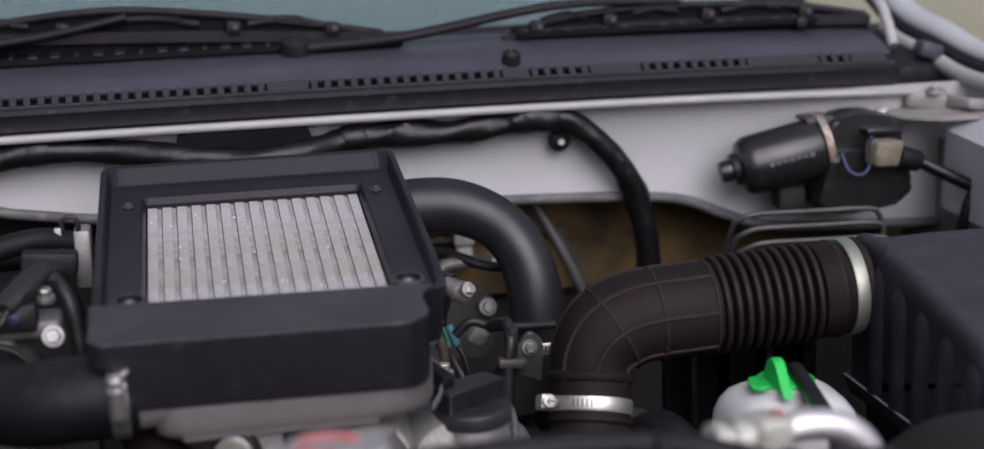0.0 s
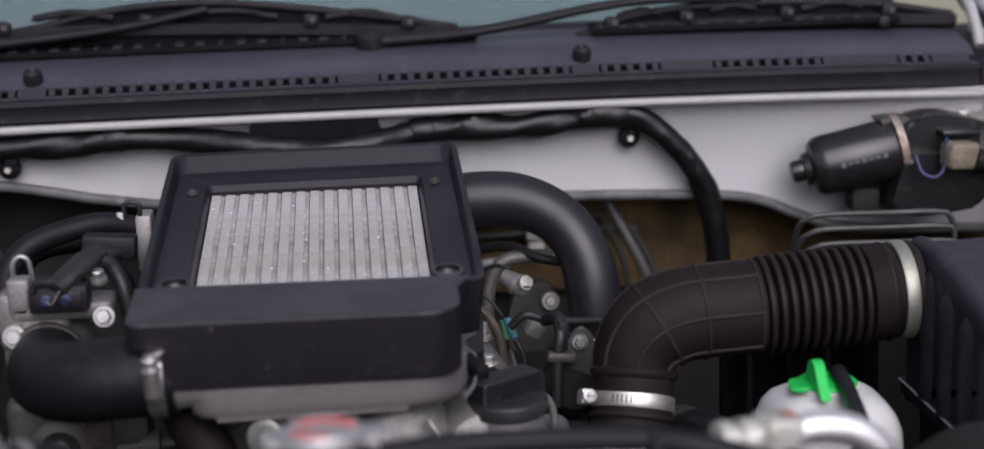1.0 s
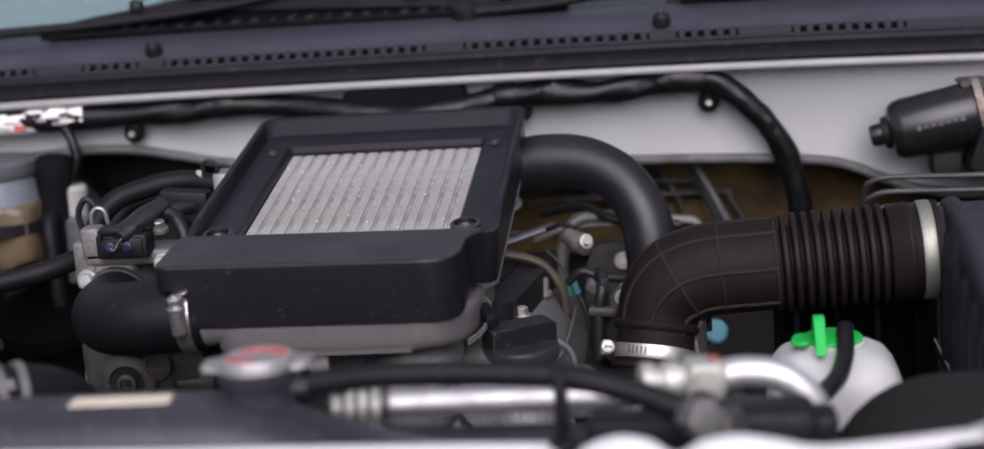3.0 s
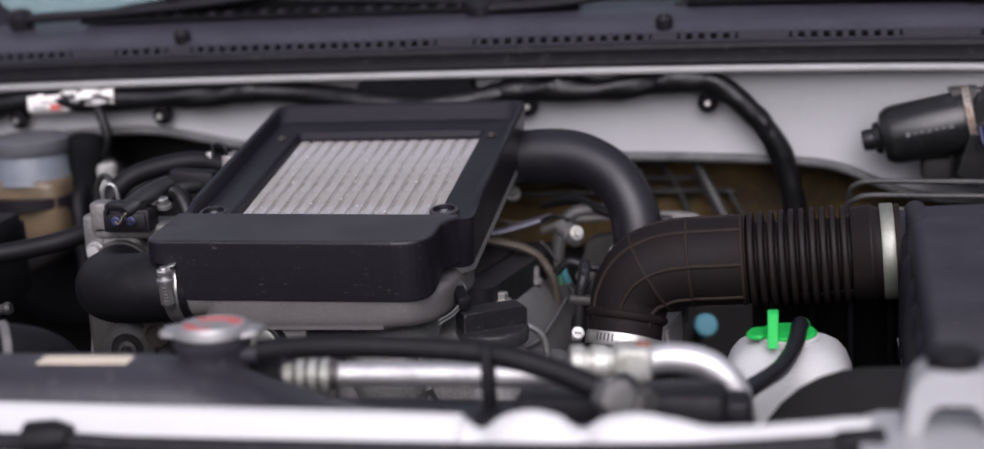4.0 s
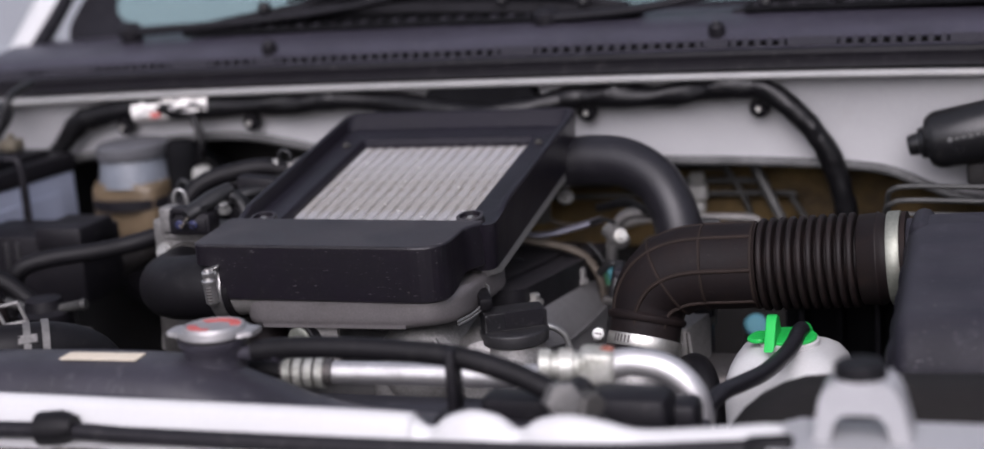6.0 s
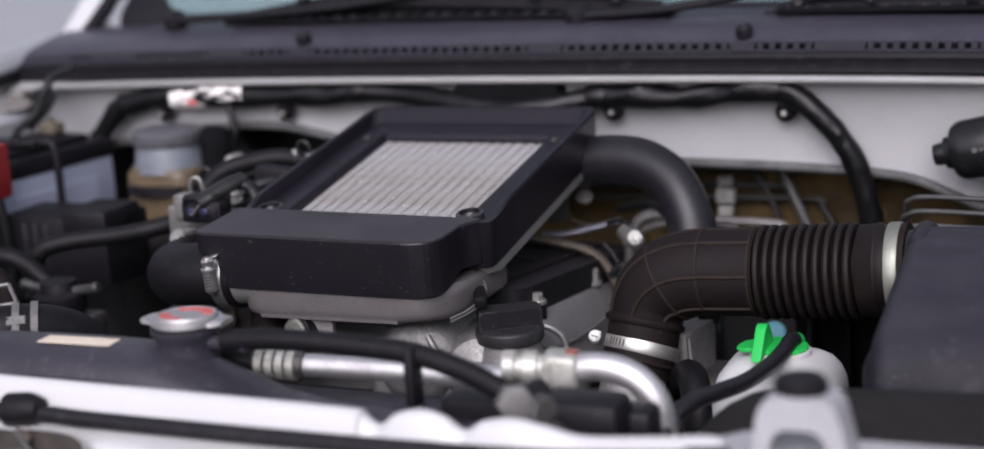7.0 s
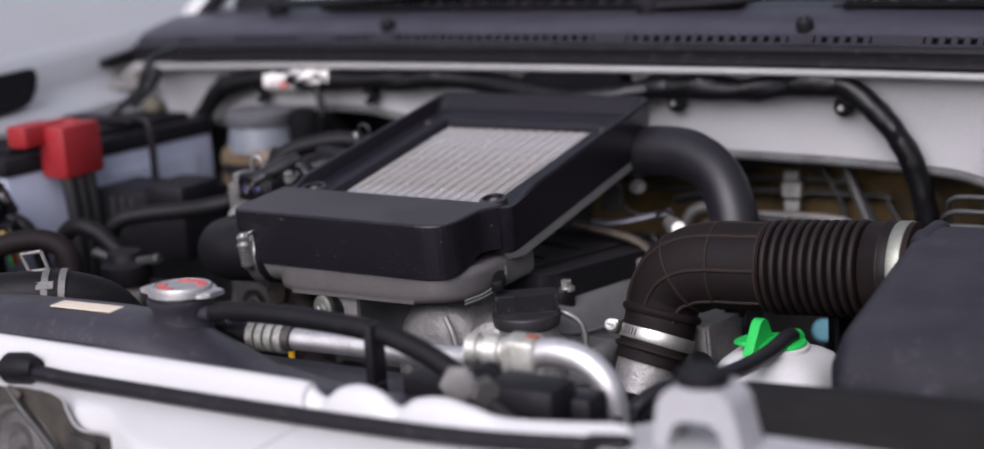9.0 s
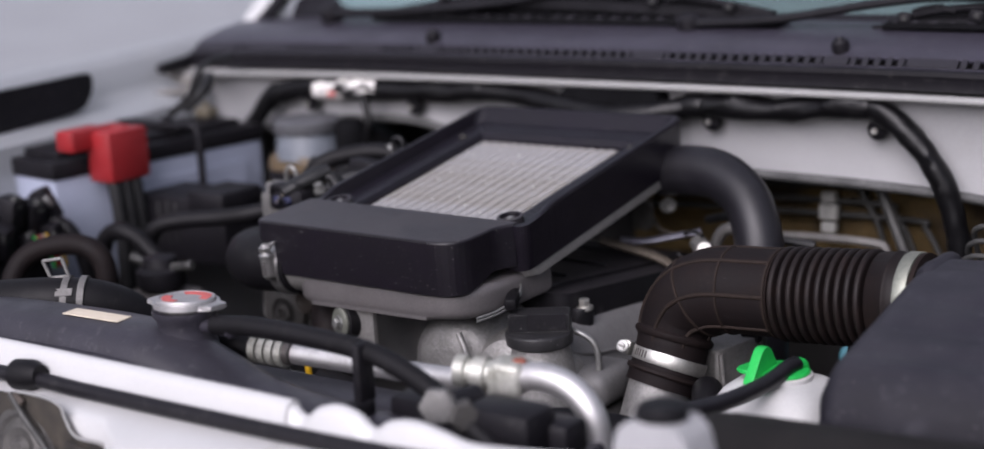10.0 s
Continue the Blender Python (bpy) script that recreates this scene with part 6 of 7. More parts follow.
tube("cable", [(-0.262, 0.085, 0.90), (-0.258, 0.095, 0.940), (-0.243, 0.105, 0.962), (-0.215, 0.12, 0.972), (-0.18, 0.135, 0.975), (-0.147, 0.15, 0.965)], 0.0100, RUBBER, lm, "", 14, 6)
tube("cable", [(-0.27, 0.14, 0.90), (-0.25, 0.16, 0.945), (-0.20, 0.18, 0.950), (-0.15, 0.19, 0.94)], 0.0105, RUBBER, lm, "", 14, 6)
tube("cable", [(-0.212, 0.06, 0.915), (-0.200, 0.07, 0.945), (-0.180, 0.085, 0.956), (-0.165, 0.10, 0.957)], 0.0070, LOOM, lm, "", 10, 6)
hp = thing("plug_block", (-0.16, 0.12, 0.965), "black plug block with pale metal clips", "plug")
part("shell", box(fresh(), (-0.172, 0.105, 0.962), (0.045, 0.02, 0.02), 0.003, 2, turn(0, 5, 0)), PLASTIC, hp)
part("mount_block", box(fresh(), (-0.147, 0.15, 0.955), (0.014, 0.03, 0.05), 0.003, 2), ALUDIRTY, hp, "dull grey mount block")
tube("wire_clip", [(-0.162, 0.14, 0.968), (-0.162, 0.137, 0.990), (-0.150, 0.137, 0.990), (-0.150, 0.14, 0.97)], 0.0022, LOOM, hp, "bent dark clip", 8, 3)
part("clip_tab", box(fresh(), (-0.166, 0.136, 0.972), (0.006, 0.006, 0.024), 0.001), DULLST, hp)
vs = thing("vacuum_valve", (-0.384, 0.318, 0.86), "upright black vacuum valve by the firewall", "valve")
part("drum", lathe(fresh(), [(-0.085, 0.018), (0.0, 0.019), (0.022, 0.019), (0.028, 0.015), (0.030, 0.008)], (-0.384, 0.318, 0.945), (0.05, 0, 1), 24), FOAM, vs, "black rubber sleeve")
tube("vacuum_hose", [(-0.384, 0.302, 0.915), (-0.382, 0.285, 0.905), (-0.378, 0.275, 0.88), (-0.375, 0.27, 0.82)], 0.008, RUBBER, vs, "", 14)

# ---- brake fluid reservoir and sensor ----
br = thing("brake_reservoir", (-0.44, 0.30, 0.90), "amber brake fluid reservoir with a grey lid", "reservoir")
part("vessel", prism(fresh(), rounded([(-0.487, 0.262), (-0.395, 0.262), (-0.395, 0.345), (-0.487, 0.345)], 0.022, 6), 0.865, 0.930, None, 0.010, 3), FLUID, br, "stained amber plastic vessel", 50)
part("upper_neck", lathe(fresh(), [(0, 0.046), (0.006, 0.044), (0.034, 0.040), (0.038, 0.038)], (-0.441, 0.303, 0.925), (0, 0, 1), 30), NECKPE, br, "milky grey neck")
part("lid", lathe(fresh(), [(0, 0.043), (0.003, 0.045), (0.015, 0.0445), (0.018, 0.040), (0.019, 0.02)], (-0.441, 0.303, 0.957), (0, 0, 1), 36), LIDPE, br, "dull grey screw lid")
part("strap", lathe(fresh(), [(-0.006, 0.051), (-0.006, 0.054), (0.006, 0.054), (0.006, 0.051)], (-0.441, 0.303, 0.905), (0, 0, 1), 30), PLASTIC, br)
part("cylinder", lathe(fresh(), [(-0.09, 0.022), (0.09, 0.022)], (-0.441, 0.30, 0.845), (0, 1, 0), 20), DARKST, br)
bo = thing("brake_servo", (-0.45, 0.43, 0.86), "black round brake servo behind the reservoir", "servo")
part("drum", lathe(fresh(), [(0, 0.05), (0.004, 0.105), (0.02, 0.115), (0.05, 0.115), (0.055, 0.10)], (-0.46, 0.45, 0.84), (0, -1, 0), 36), PLASTIC, bo, "", 50)
se = thing("pressure_sensor", (-0.372, 0.33, 0.92), "pale grey sensor with a black plug on the wall", "sensor")
part("sensor_body", lathe(fresh(), [(0, 0.014), (0.03, 0.015), (0.034, 0.012)], (-0.368, 0.325, 0.905), (0.05, 0, 1), 20), GREYCON, se)
part("sensor_base", lathe(fresh(), [(0, 0.019), (0.045, 0.02), (0.05, 0.014)], (-0.369, 0.325, 0.857), (0.05, 0, 1), 22), LIDPE, se)
tube("ring_clip", [(-0.285, 0.135, 0.925), (-0.288, 0.133, 0.948), (-0.278, 0.132, 0.962), (-0.268, 0.133, 0.948), (-0.271, 0.135, 0.925), (-0.280, 0.135, 0.918)], 0.0032, LOOM, se, "", 8)
part("sensor_foot", box(fresh(), (-0.369, 0.335, 0.845), (0.03, 0.03, 0.03), 0.004), ALUDIRTY, se)

# ---- battery ----
ba = thing("battery", (-0.60, 0.11, 0.90), "grey-blue battery with a black lid and red terminal cover", "battery")
YB = turn(0, 0, -7.6)
cb = Vector((-0.5490, 0.149, 0)) + Vector((-0.991, 0.132, 0)) * 0.055
part("case", box(fresh(), cb + Vector((0, 0, 0.875)), (0.110, 0.314, 0.140), 0.004, 2, YB), BATGREY, ba, "grey-blue plastic case")
bm = box(fresh(), cb + Vector((0, 0, 0.9515)), (0.115, 0.320, 0.022), 0.003, 2, YB)
box(bm, cb + Vector((-0.005, 0, 0.966)), (0.085, 0.276, 0.010), 0.003, 2, YB)
for k in range(6):
    lathe(bm, [(0, 0.011), (0.003, 0.011), (0.004, 0.008)], cb + Vector((-0.01 + 0.0066 * k, -0.10 + 0.042 * k, 0.970)), (0, 0, 1), 16)
part("lid", bm, PLASTIC, ba, "black battery lid")
part("case_panel", box(fresh(), Vector((-0.5405, 0.205, 0.885)), (0.0035, 0.14, 0.070), 0.0012, 1, YB), BATGREY, ba)
bm = box(fresh(), (-0.535, 0.066, 0.964), (0.042, 0.062, 0.062), 0.0045, 2)
box(bm, (-0.560, 0.034, 0.986), (0.032, 0.056, 0.026), 0.004, 2)
box(bm, (-0.553, 0.060, 0.9945), (0.022, 0.05, 0.008), 0.003, 2)
lathe(bm, [(0, 0.011), (0.0025, 0.0105), (0.003, 0.008)], (-0.538, 0.075, 0.9945), (0, 0, 1), 18)
part("terminal_cover", bm, RED, ba, "red plastic terminal cover")
for k, y in enumerate((0.046, 0.062, 0.078)):
    tube("battery_cable", [(-0.530, y, 0.945), (-0.524, y, 0.925), (-0.520, y, 0.88), (-0.519, y - 0.002, 0.80)], 0.0085, LOOM, ba, "", 12)
tube("holddown", [(-0.59, 0.185, 0.975), (-0.54, 0.185, 0.978), (-0.521, 0.185, 0.970), (-0.5195, 0.185, 0.90)], 0.0050, TRIM, ba, "black hold-down rod", 10)
bm = box(fresh(), (-0.60, 0.185, 0.978), (0.12, 0.022, 0.008), 0.002)
hexbolt(bm, (-0.575, 0.185, 0.983), (0, 0, 1))
part("holddown_bar", bm, TRIM, ba)
tube("ground_lead", [(-0.61, 0.25, 0.985), (-0.60, 0.28, 1.01), (-0.62, 0.31, 1.02), (-0.66, 0.33, 1.01)], 0.008, LOOM, ba, "", 12)
bm = box(fresh(), (-0.585, 0.265, 0.981), (0.024, 0.022, 0.014), 0.003)
hexbolt(bm, (-0.585, 0.265, 0.988), (0, 0, 1), 0.005, 0.005, 0.007)
part("ground_terminal", bm, TAN, ba, "dull brass terminal clamp")
tube("breather", [(-0.60, 0.215, 0.985), (-0.57, 0.225, 1.01), (-0.555, 0.235, 1.045), (-0.57, 0.30, 1.05)], 0.005, LOOM, ba, "", 10)

# ---- black boxes and hoses in the front left of the bay ----
rb = thing("relay_box", (-0.45, 0.12, 0.87), "black plastic relay box before the battery", "relay box")
part("case", box(fresh(), (-0.465, 0.132, 0.870), (0.150, 0.085, 0.080), 0.006, 2), PLASTIC, rb)
part("lid", box(fresh(), (-0.414, 0.118, 0.908), (0.060, 0.070, 0.026), 0.005, 2), PLASTIC, rb)
for x in (-0.500, -0.485, -0.470):
    part("lid_rib", box(fresh(), (x, 0.0885, 0.878), (0.004, 0.003, 0.05), 0.001, 1), DUSTY, rb)
fb = thing("fuse_box", (-0.50, -0.12, 0.90), "black fuse box with plugs and coloured wires", "fuse box")
part("case", box(fresh(), (-0.55, -0.10, 0.885), (0.10, 0.13, 0.10), 0.006, 2), PLASTIC, fb)
for k, (x, y, z) in enumerate(((-0.498, -0.055, 0.925), (-0.498, -0.085, 0.935), (-0.50, -0.07, 0.89))):
    part("wiring_plug", box(fresh(), (x, y, z), (0.026, 0.024, 0.036), 0.003, 2, turn(0, 15, 10 * k)), PLASTIC, fb)
    part("plug_latch", box(fresh(), (x + 0.012, y, z + 0.012), (0.008, 0.012, 0.016), 0.002, 1), GREYPIPE, fb)
for k, (x, y, z, a) in enumerate(((-0.505, -0.030, 0.932, -20), (-0.492, -0.105, 0.905, 15), (-0.488, -0.040, 0.895, 5))):
    part("wiring_plug", box(fresh(), (x, y, z), (0.022, 0.020, 0.040), 0.003, 2, turn(12, a, 20)), PLASTIC, fb)
    part("plug_latch", box(fresh(), (x + 0.011, y - 0.004, z + 0.006), (0.005, 0.010, 0.014), 0.0015, 1, turn(12, a, 20)), DULLST if k == 0 else GREYPIPE, fb)
tube("loom", [(-0.497, -0.03, 0.915), (-0.478, -0.02, 0.90), (-0.470, -0.01, 0.86), (-0.468, -0.005, 0.80)], 0.009, TAPE, fb, "black taped loom", 12)
for k, mt in enumerate((GREEN, RED, RED, GREYCON, YELLOW)):
    tube("wire", [(-0.482, -0.07 + 0.004 * k, 0.905), (-0.47, -0.06 + 0.004 * k, 0.885), (-0.475, -0.05 + 0.004 * k, 0.865)], 0.0016, mt, fb, "", 6)
fb.location += Vector((-0.030, -0.020, -0.008))
fp = thing("filler_bottle", (-0.50, -0.19, 0.88), "white plastic bottle side at the bay corner", "bottle")
part("bottle", box(fresh(), (-0.515, -0.20, 0.90), (0.045, 0.06, 0.075), 0.010, 3), TANKPE, fp)
h1 = thing("heater_hose", (-0.36, -0.16, 0.88), "looped brown-black heater hose", "hose", "small hoses")
tube("hose", [(-0.43, -0.20, 0.83), (-0.427, -0.185, 0.885), (-0.41, -0.165, 0.908), (-0.375, -0.14, 0.912), (-0.35, -0.13, 0.895), (-0.345, -0.13, 0.85)], 0.0115, INTAKE, h1, "", 16)
h2 = thing("heater_hose", (-0.33, -0.02, 0.88), "curved black vacuum hose on the relay box", "hose", "small hoses")
tube("hose", [(-0.465, -0.034, 0.850), (-0.462, -0.034, 0.874), (-0.450, -0.034, 0.892), (-0.428, -0.034, 0.899), (-0.405, -0.030, 0.891), (-0.384, -0.028, 0.874), (-0.362, -0.026, 0.858)], 0.0100, RUBBER, h2, "", 14)
tube("hose", [(-0.418, -0.010, 0.850), (-0.412, -0.008, 0.882), (-0.400, -0.004, 0.900), (-0.372, 0.008, 0.907), (-0.325, 0.024, 0.911), (-0.285, 0.040, 0.917), (-0.250, 0.075, 0.925), (-0.225, 0.12, 0.925)], 0.0095, RUBBER, h2, "", 14)
va = thing("solenoid_valve", (-0.34, -0.06, 0.87), "small black solenoid valve with pale ports", "valve")
bm = lathe(fresh(), [(0, 0.024), (0.004, 0.027), (0.020, 0.027), (0.024, 0.02), (0.034, 0.018), (0.036, 0.01)], (-0.345, -0.055, 0.848), (0, 0, 1), 24)
part("drum", bm, PLASTIC, va)
for s in (-1, 1):
    part("port", lathe(fresh(), [(0, 0.005), (0.024, 0.005), (0.026, 0.0065), (0.03, 0.005)], (-0.345 + s * 0.018, -0.055, 0.872), (s, 0.1, 0.15), 12), GREYPIPE, va, "pale grey port")
part("mount", box(fresh(), (-0.345, -0.05, 0.835), (0.07, 0.05, 0.02), 0.004), DARKST, va)

# ---- radiator ----
rd = thing("radiator", (0, -0.37, 0.90), "radiator with a black plastic top tank", "radiator")
bm = fresh()
rows = []
tz = [(-0.46, 0.902), (-0.25, 0.9245), (-0.12, 0.9305), (-0.02, 0.9305), (0.02, 0.924), (0.06, 0.911), (0.10, 0.898), (0.16, 0.890), (0.30, 0.884), (0.46, 0.876)]
for p in spline([(x, z, 0) for x, z in tz], 5):
    x, z = p.x, p.y
    sec = [(-0.335, z - 0.06), (-0.337, z - 0.012), (-0.342, z - 0.004), (-0.352, z - 0.0005), (-0.372, z), (-0.392, z - 0.003), (-0.402, z - 0.010), (-0.406, z - 0.018), (-0.424, z - 0.020), (-0.426, z - 0.06)]
    rows.append([bm.verts.new((x, y, zz)) for y, zz in sec])
for r0, r1 in zip(rows, rows[1:]):
    for k in range(len(r0) - 1):
        bm.faces.new((r0[k], r1[k], r1[k + 1], r0[k + 1]))
thicken(bm, -0.002)
part("top_tank", bm, RADPL, rd, "scuffed black plastic top tank", 50)
part("core", box(fresh(), (0, -0.375, 0.75), (0.88, 0.05, 0.26), 0.004), DARKBAY, rd)
part("filler_neck", lathe(fresh(), [(-0.03, 0.028), (-0.012, 0.025), (0.0, 0.022), (0.010, 0.024), (0.014, 0.027), (0.018, 0.027)], (0.011, -0.351, 0.925), (0, 0, 1), 28), RADPL, rd)
part("overflow_nipple", lathe(fresh(), [(0, 0.006), (0.03, 0.006), (0.033, 0.0075), (0.04, 0.005)], (0.03, -0.352, 0.931), (1, 0.0, 0), 14), RADPL, rd)
part("sticker", box(fresh(), (-0.075, -0.371, 0.9314), (0.066, 0.017, 0.0012), 0.0004, 1, turn(0, 0, 2)), CREAM, rd, "faded cream sticker")
TC = Matrix.Translation((0.011, -0.349, 0.9400)) @ turn(-3, 0, 3)
capp = []
for k in range(96):
    q = 2 * math.pi * k / 96
    c, w = abs(math.cos(q)), abs(math.sin(q))
    rr = max(0.0272, min(0.0352 / max(c, 0.01), 0.0112 / max(w, 0.01)))
    capp.append((rr * math.cos(q), rr * math.sin(q)))
rcap = part("radiator_cap", prism(fresh(), capp, 0.0045, 0.0085, TC, 0.0012, 3), CAPMET, rd, "chrome radiator cap with two ears and a worn red print", 20)
part("dome", lathe(fresh(), [(-0.001, 0.0245), (0.0020, 0.0243), (0.0032, 0.0236), (0.0036, 0.0224), (0.0026, 0.0212), (0.0024, 0.006)], TC @ Vector((0, 0, 0.0085)), TC.to_3x3() @ Vector((0, 0, 1)), 36), CAPMET, rcap, "", 10)
part("skirt", lathe(fresh(), [(-0.010, 0.0215), (-0.009, 0.0232), (0.005, 0.0238)], TC.translation, TC.to_3x3() @ Vector((0, 0, 1)), 30), GRIMEAL, rcap)
for a0, a1, ro, ri in ((0.15, 2.4, 0.0206, 0.0128), (3.3, 4.9, 0.0200, 0.0125)):
    bm = fresh()
    outer = [(ro * math.cos(a0 + (a1 - a0) * k / 14), ro * math.sin(a0 + (a1 - a0) * k / 14)) for k in range(15)]
    innr = [(x * ri / ro, y * ri / ro) for x, y in outer[::-1]]
    prism(bm, outer + innr, 0.0, 0.0006, TC @ Matrix.Translation((0, 0, 0.0111)))
    part("red_print", bm, REDINK, rcap, "worn red print ring")
# top hose with a spring clamp
rh = thing("radiator_hose", (-0.18, -0.29, 0.91), "thick black radiator hose with a grey spring clamp", "radiator hose")
tube("hose", [(-0.36, -0.355, 0.895), (-0.29, -0.345, 0.908), (-0.235, -0.333, 0.914), (-0.196, -0.318, 0.916), (-0.169, -0.294, 0.911), (-0.154, -0.266, 0.892), (-0.148, -0.246, 0.850), (-0.146, -0.236, 0.79)], lambda t: 0.0205 + 0.0015 * math.sin(3 * t), RUBBER, rh, "", 26, 10)
cd = Vector((0.80, 0.59, -0.08)).normalized()
cc = Vector((-0.1805, -0.3055, 0.9150))
for s in (-0.0075, 0.0075):
    part("clamp_ring", lathe(fresh(), [(-0.0030, 0.0215), (-0.0030, 0.0234), (0.0030, 0.0234), (0.0030, 0.0215)], cc + cd * s, cd, 32), DULLCAST, rh, "grey steel spring clamp")
part("clamp_bridge", box(fresh(), cc + Vector((0.006, -0.0185, 0.0130)), (0.016, 0.008, 0.002), 0.0005, 1, turn(50, 0, 34)), DULLCAST, rh)
part("clamp_bridge", box(fresh(), cc + Vector((0.010, -0.0225, -0.0020)), (0.016, 0.006, 0.002), 0.0005, 1, turn(85, 0, 34)), DULLCAST, rh)
ear = [cc + Vector(q) for q in ((-0.020, -0.010, 0.0215), (-0.0255, -0.0125, 0.0375), (-0.0080, -0.0050, 0.0400), (-0.0035, -0.0030, 0.0235))]
for p, q in zip(ear, ear[1:] + ear[:1]):
    part("clamp_ear", sweep(fresh(), [p, q], 0.0019, 10), DULLCAST, rh, "", 60)

# ---- air-conditioning pipes behind the front panel ----
ac = thing("ac_pipe", (0.2, -0.31, 0.90), "shiny aluminium air-conditioning pipe with a crimped end", "pipe")
tube("pipe", [(0.085, -0.306, 0.9015), (0.15, -0.297, 0.899), (0.21, -0.292, 0.897), (0.262, -0.292, 0.899)], 0.0088, PIPEAL, ac, "", 20)
for k in range(4):
    x = 0.0525 + 0.0085 * k
    part("crimp_ring", lathe(fresh(), [(-0.0036, 0.0095), (-0.003, 0.0125), (0.003, 0.0125), (0.0036, 0.0095)], (x, -0.3135 + 0.15 * (x - 0.05), 0.9035 - 0.04 * (x - 0.05)), (1, 0.15, -0.04), 22), MOTTLED, ac, "crimped aluminium ring")
part("crimp_sleeve", lathe(fresh(), [(-0.02, 0.0105), (0.02, 0.0105)], (0.067, -0.311, 0.903), (1, 0.15, -0.04), 20), DARKST, ac)
tube("rubber_line", [(-0.10, -0.30, 0.86), (-0.03, -0.315, 0.898), (0.02, -0.318, 0.905), (0.052, -0.314, 0.9035)], 0.0098, RUBBER, ac, "black rubber line", 18)
jd = Vector((0.96, 0.24, -0.06)).normalized()
part("joint_nut", lathe(fresh(), [(0.0, 0.0092), (0.001, 0.0122), (0.009, 0.0124), (0.010, 0.0100), (0.0145, 0.0098), (0.0155, 0.0130), (0.0255, 0.0130), (0.0265, 0.0105), (0.030, 0.0100)], (0.2545, -0.3085, 0.9125), jd, 18), MOTTLED, ac, "stained machined pipe nut", 30)
blk = part("joint_block", box(fresh(), (0.2965, -0.2975, 0.9100), (0.027, 0.028, 0.026), 0.005, 3, turn(0, 4, 12)), MOTTLED, ac, "corroded aluminium joint block")
part("block_rib", box(fresh(), (0.2900, -0.3125, 0.9100), (0.006, 0.004, 0.022), 0.0015, 2, turn(0, 4, 12)), MOTTLED, blk)
part("service_cap", lathe(fresh(), [(0, 0.0055), (0.003, 0.0055), (0.0042, 0.0038)], (0.3040, -0.2950, 0.9195), (0.1, 0, 1), 18), RUSTCAP, blk, "faded red-brown service cap")
tube("bend_pipe", [(0.300, -0.296, 0.909), (0.325, -0.296, 0.913), (0.349, -0.296, 0.908), (0.366, -0.296, 0.892), (0.371, -0.296, 0.868), (0.372, -0.296, 0.82)], 0.0105, PIPEAL, ac, "bent aluminium pipe", 22, 10)
an = thing("pressure_switch", (0.29, -0.375, 0.91), "pale nut and switch on a black line", "switch")
part("nut", prism(fresh(), [(0.0135 * math.cos(i * math.pi / 3), 0.0135 * math.sin(i * math.pi / 3)) for i in range(6)], -0.010, 0.010, Matrix.Translation((0.2935, -0.381, 0.9125)) @ turn(78, 0, 30), 0.002, 2), DULLCAST, an, "pale hexagonal nut")
part("nut", lathe(fresh(), [(-0.008, 0.0100), (-0.006, 0.0118), (0.006, 0.0118), (0.008, 0.0095)], (0.3105, -0.3755, 0.9060), (0.75, -0.6, 0.1), 6), GRIMEAL, an)
part("switch_body", lathe(fresh(), [(0, 0.010), (0.03, 0.011), (0.034, 0.008)], (0.292, -0.37, 0.908), (0.1, 1, -0.1), 20), PLASTIC, an)
part("switch_body", box(fresh(), (0.335, -0.355, 0.895), (0.06, 0.04, 0.035), 0.008, 2), PLASTIC, an)
oh = thing("overflow_hose", (0.16, -0.36, 0.935), "thin black overflow hose held by a strap", "hose")
tube("hose", [(0.045, -0.352, 0.933), (0.09, -0.353, 0.937), (0.15, -0.354, 0.937), (0.206, -0.356, 0.934), (0.245, -0.360, 0.926), (0.277, -0.365, 0.915), (0.31, -0.372, 0.90), (0.35, -0.38, 0.88)], 0.0082, RUBBER, oh, "", 16)
part("strap", box(fresh(), (0.207, -0.360, 0.918), (0.008, 0.019, 0.048), 0.003, 2), PLASTIC, oh, "black holding strap")
part("strap_foot", box(fresh(), (0.207, -0.372, 0.892), (0.016, 0.03, 0.012), 0.002), PLASTIC, oh)
ds = thing("oil_dipstick", (-0.045, -0.147, 0.86), "yellow plastic dipstick loop behind the pipe", "dipstick")
tube("loop", [(-0.050, -0.147, 0.855), (-0.047, -0.148, 0.863), (-0.041, -0.149, 0.868), (-0.034, -0.149, 0.867), (-0.033, -0.149, 0.858)], 0.0034, YELLOW, ds, "", 10)
tube("stem", [(-0.050, -0.147, 0.857), (-0.051, -0.146, 0.83), (-0.052, -0.14, 0.76)], 0.0032, YELLOW, ds, "", 8)
ds.location.z -= 0.008
sh = thing("fan_shroud", (0.15, -0.30, 0.80), "black plastic fan shroud behind the radiator", "fan shroud")
part("shroud_panel", box(fresh(), (0.12, -0.317, 0.80), (0.62, 0.024, 0.13), 0.008, 2), RADPL, sh)
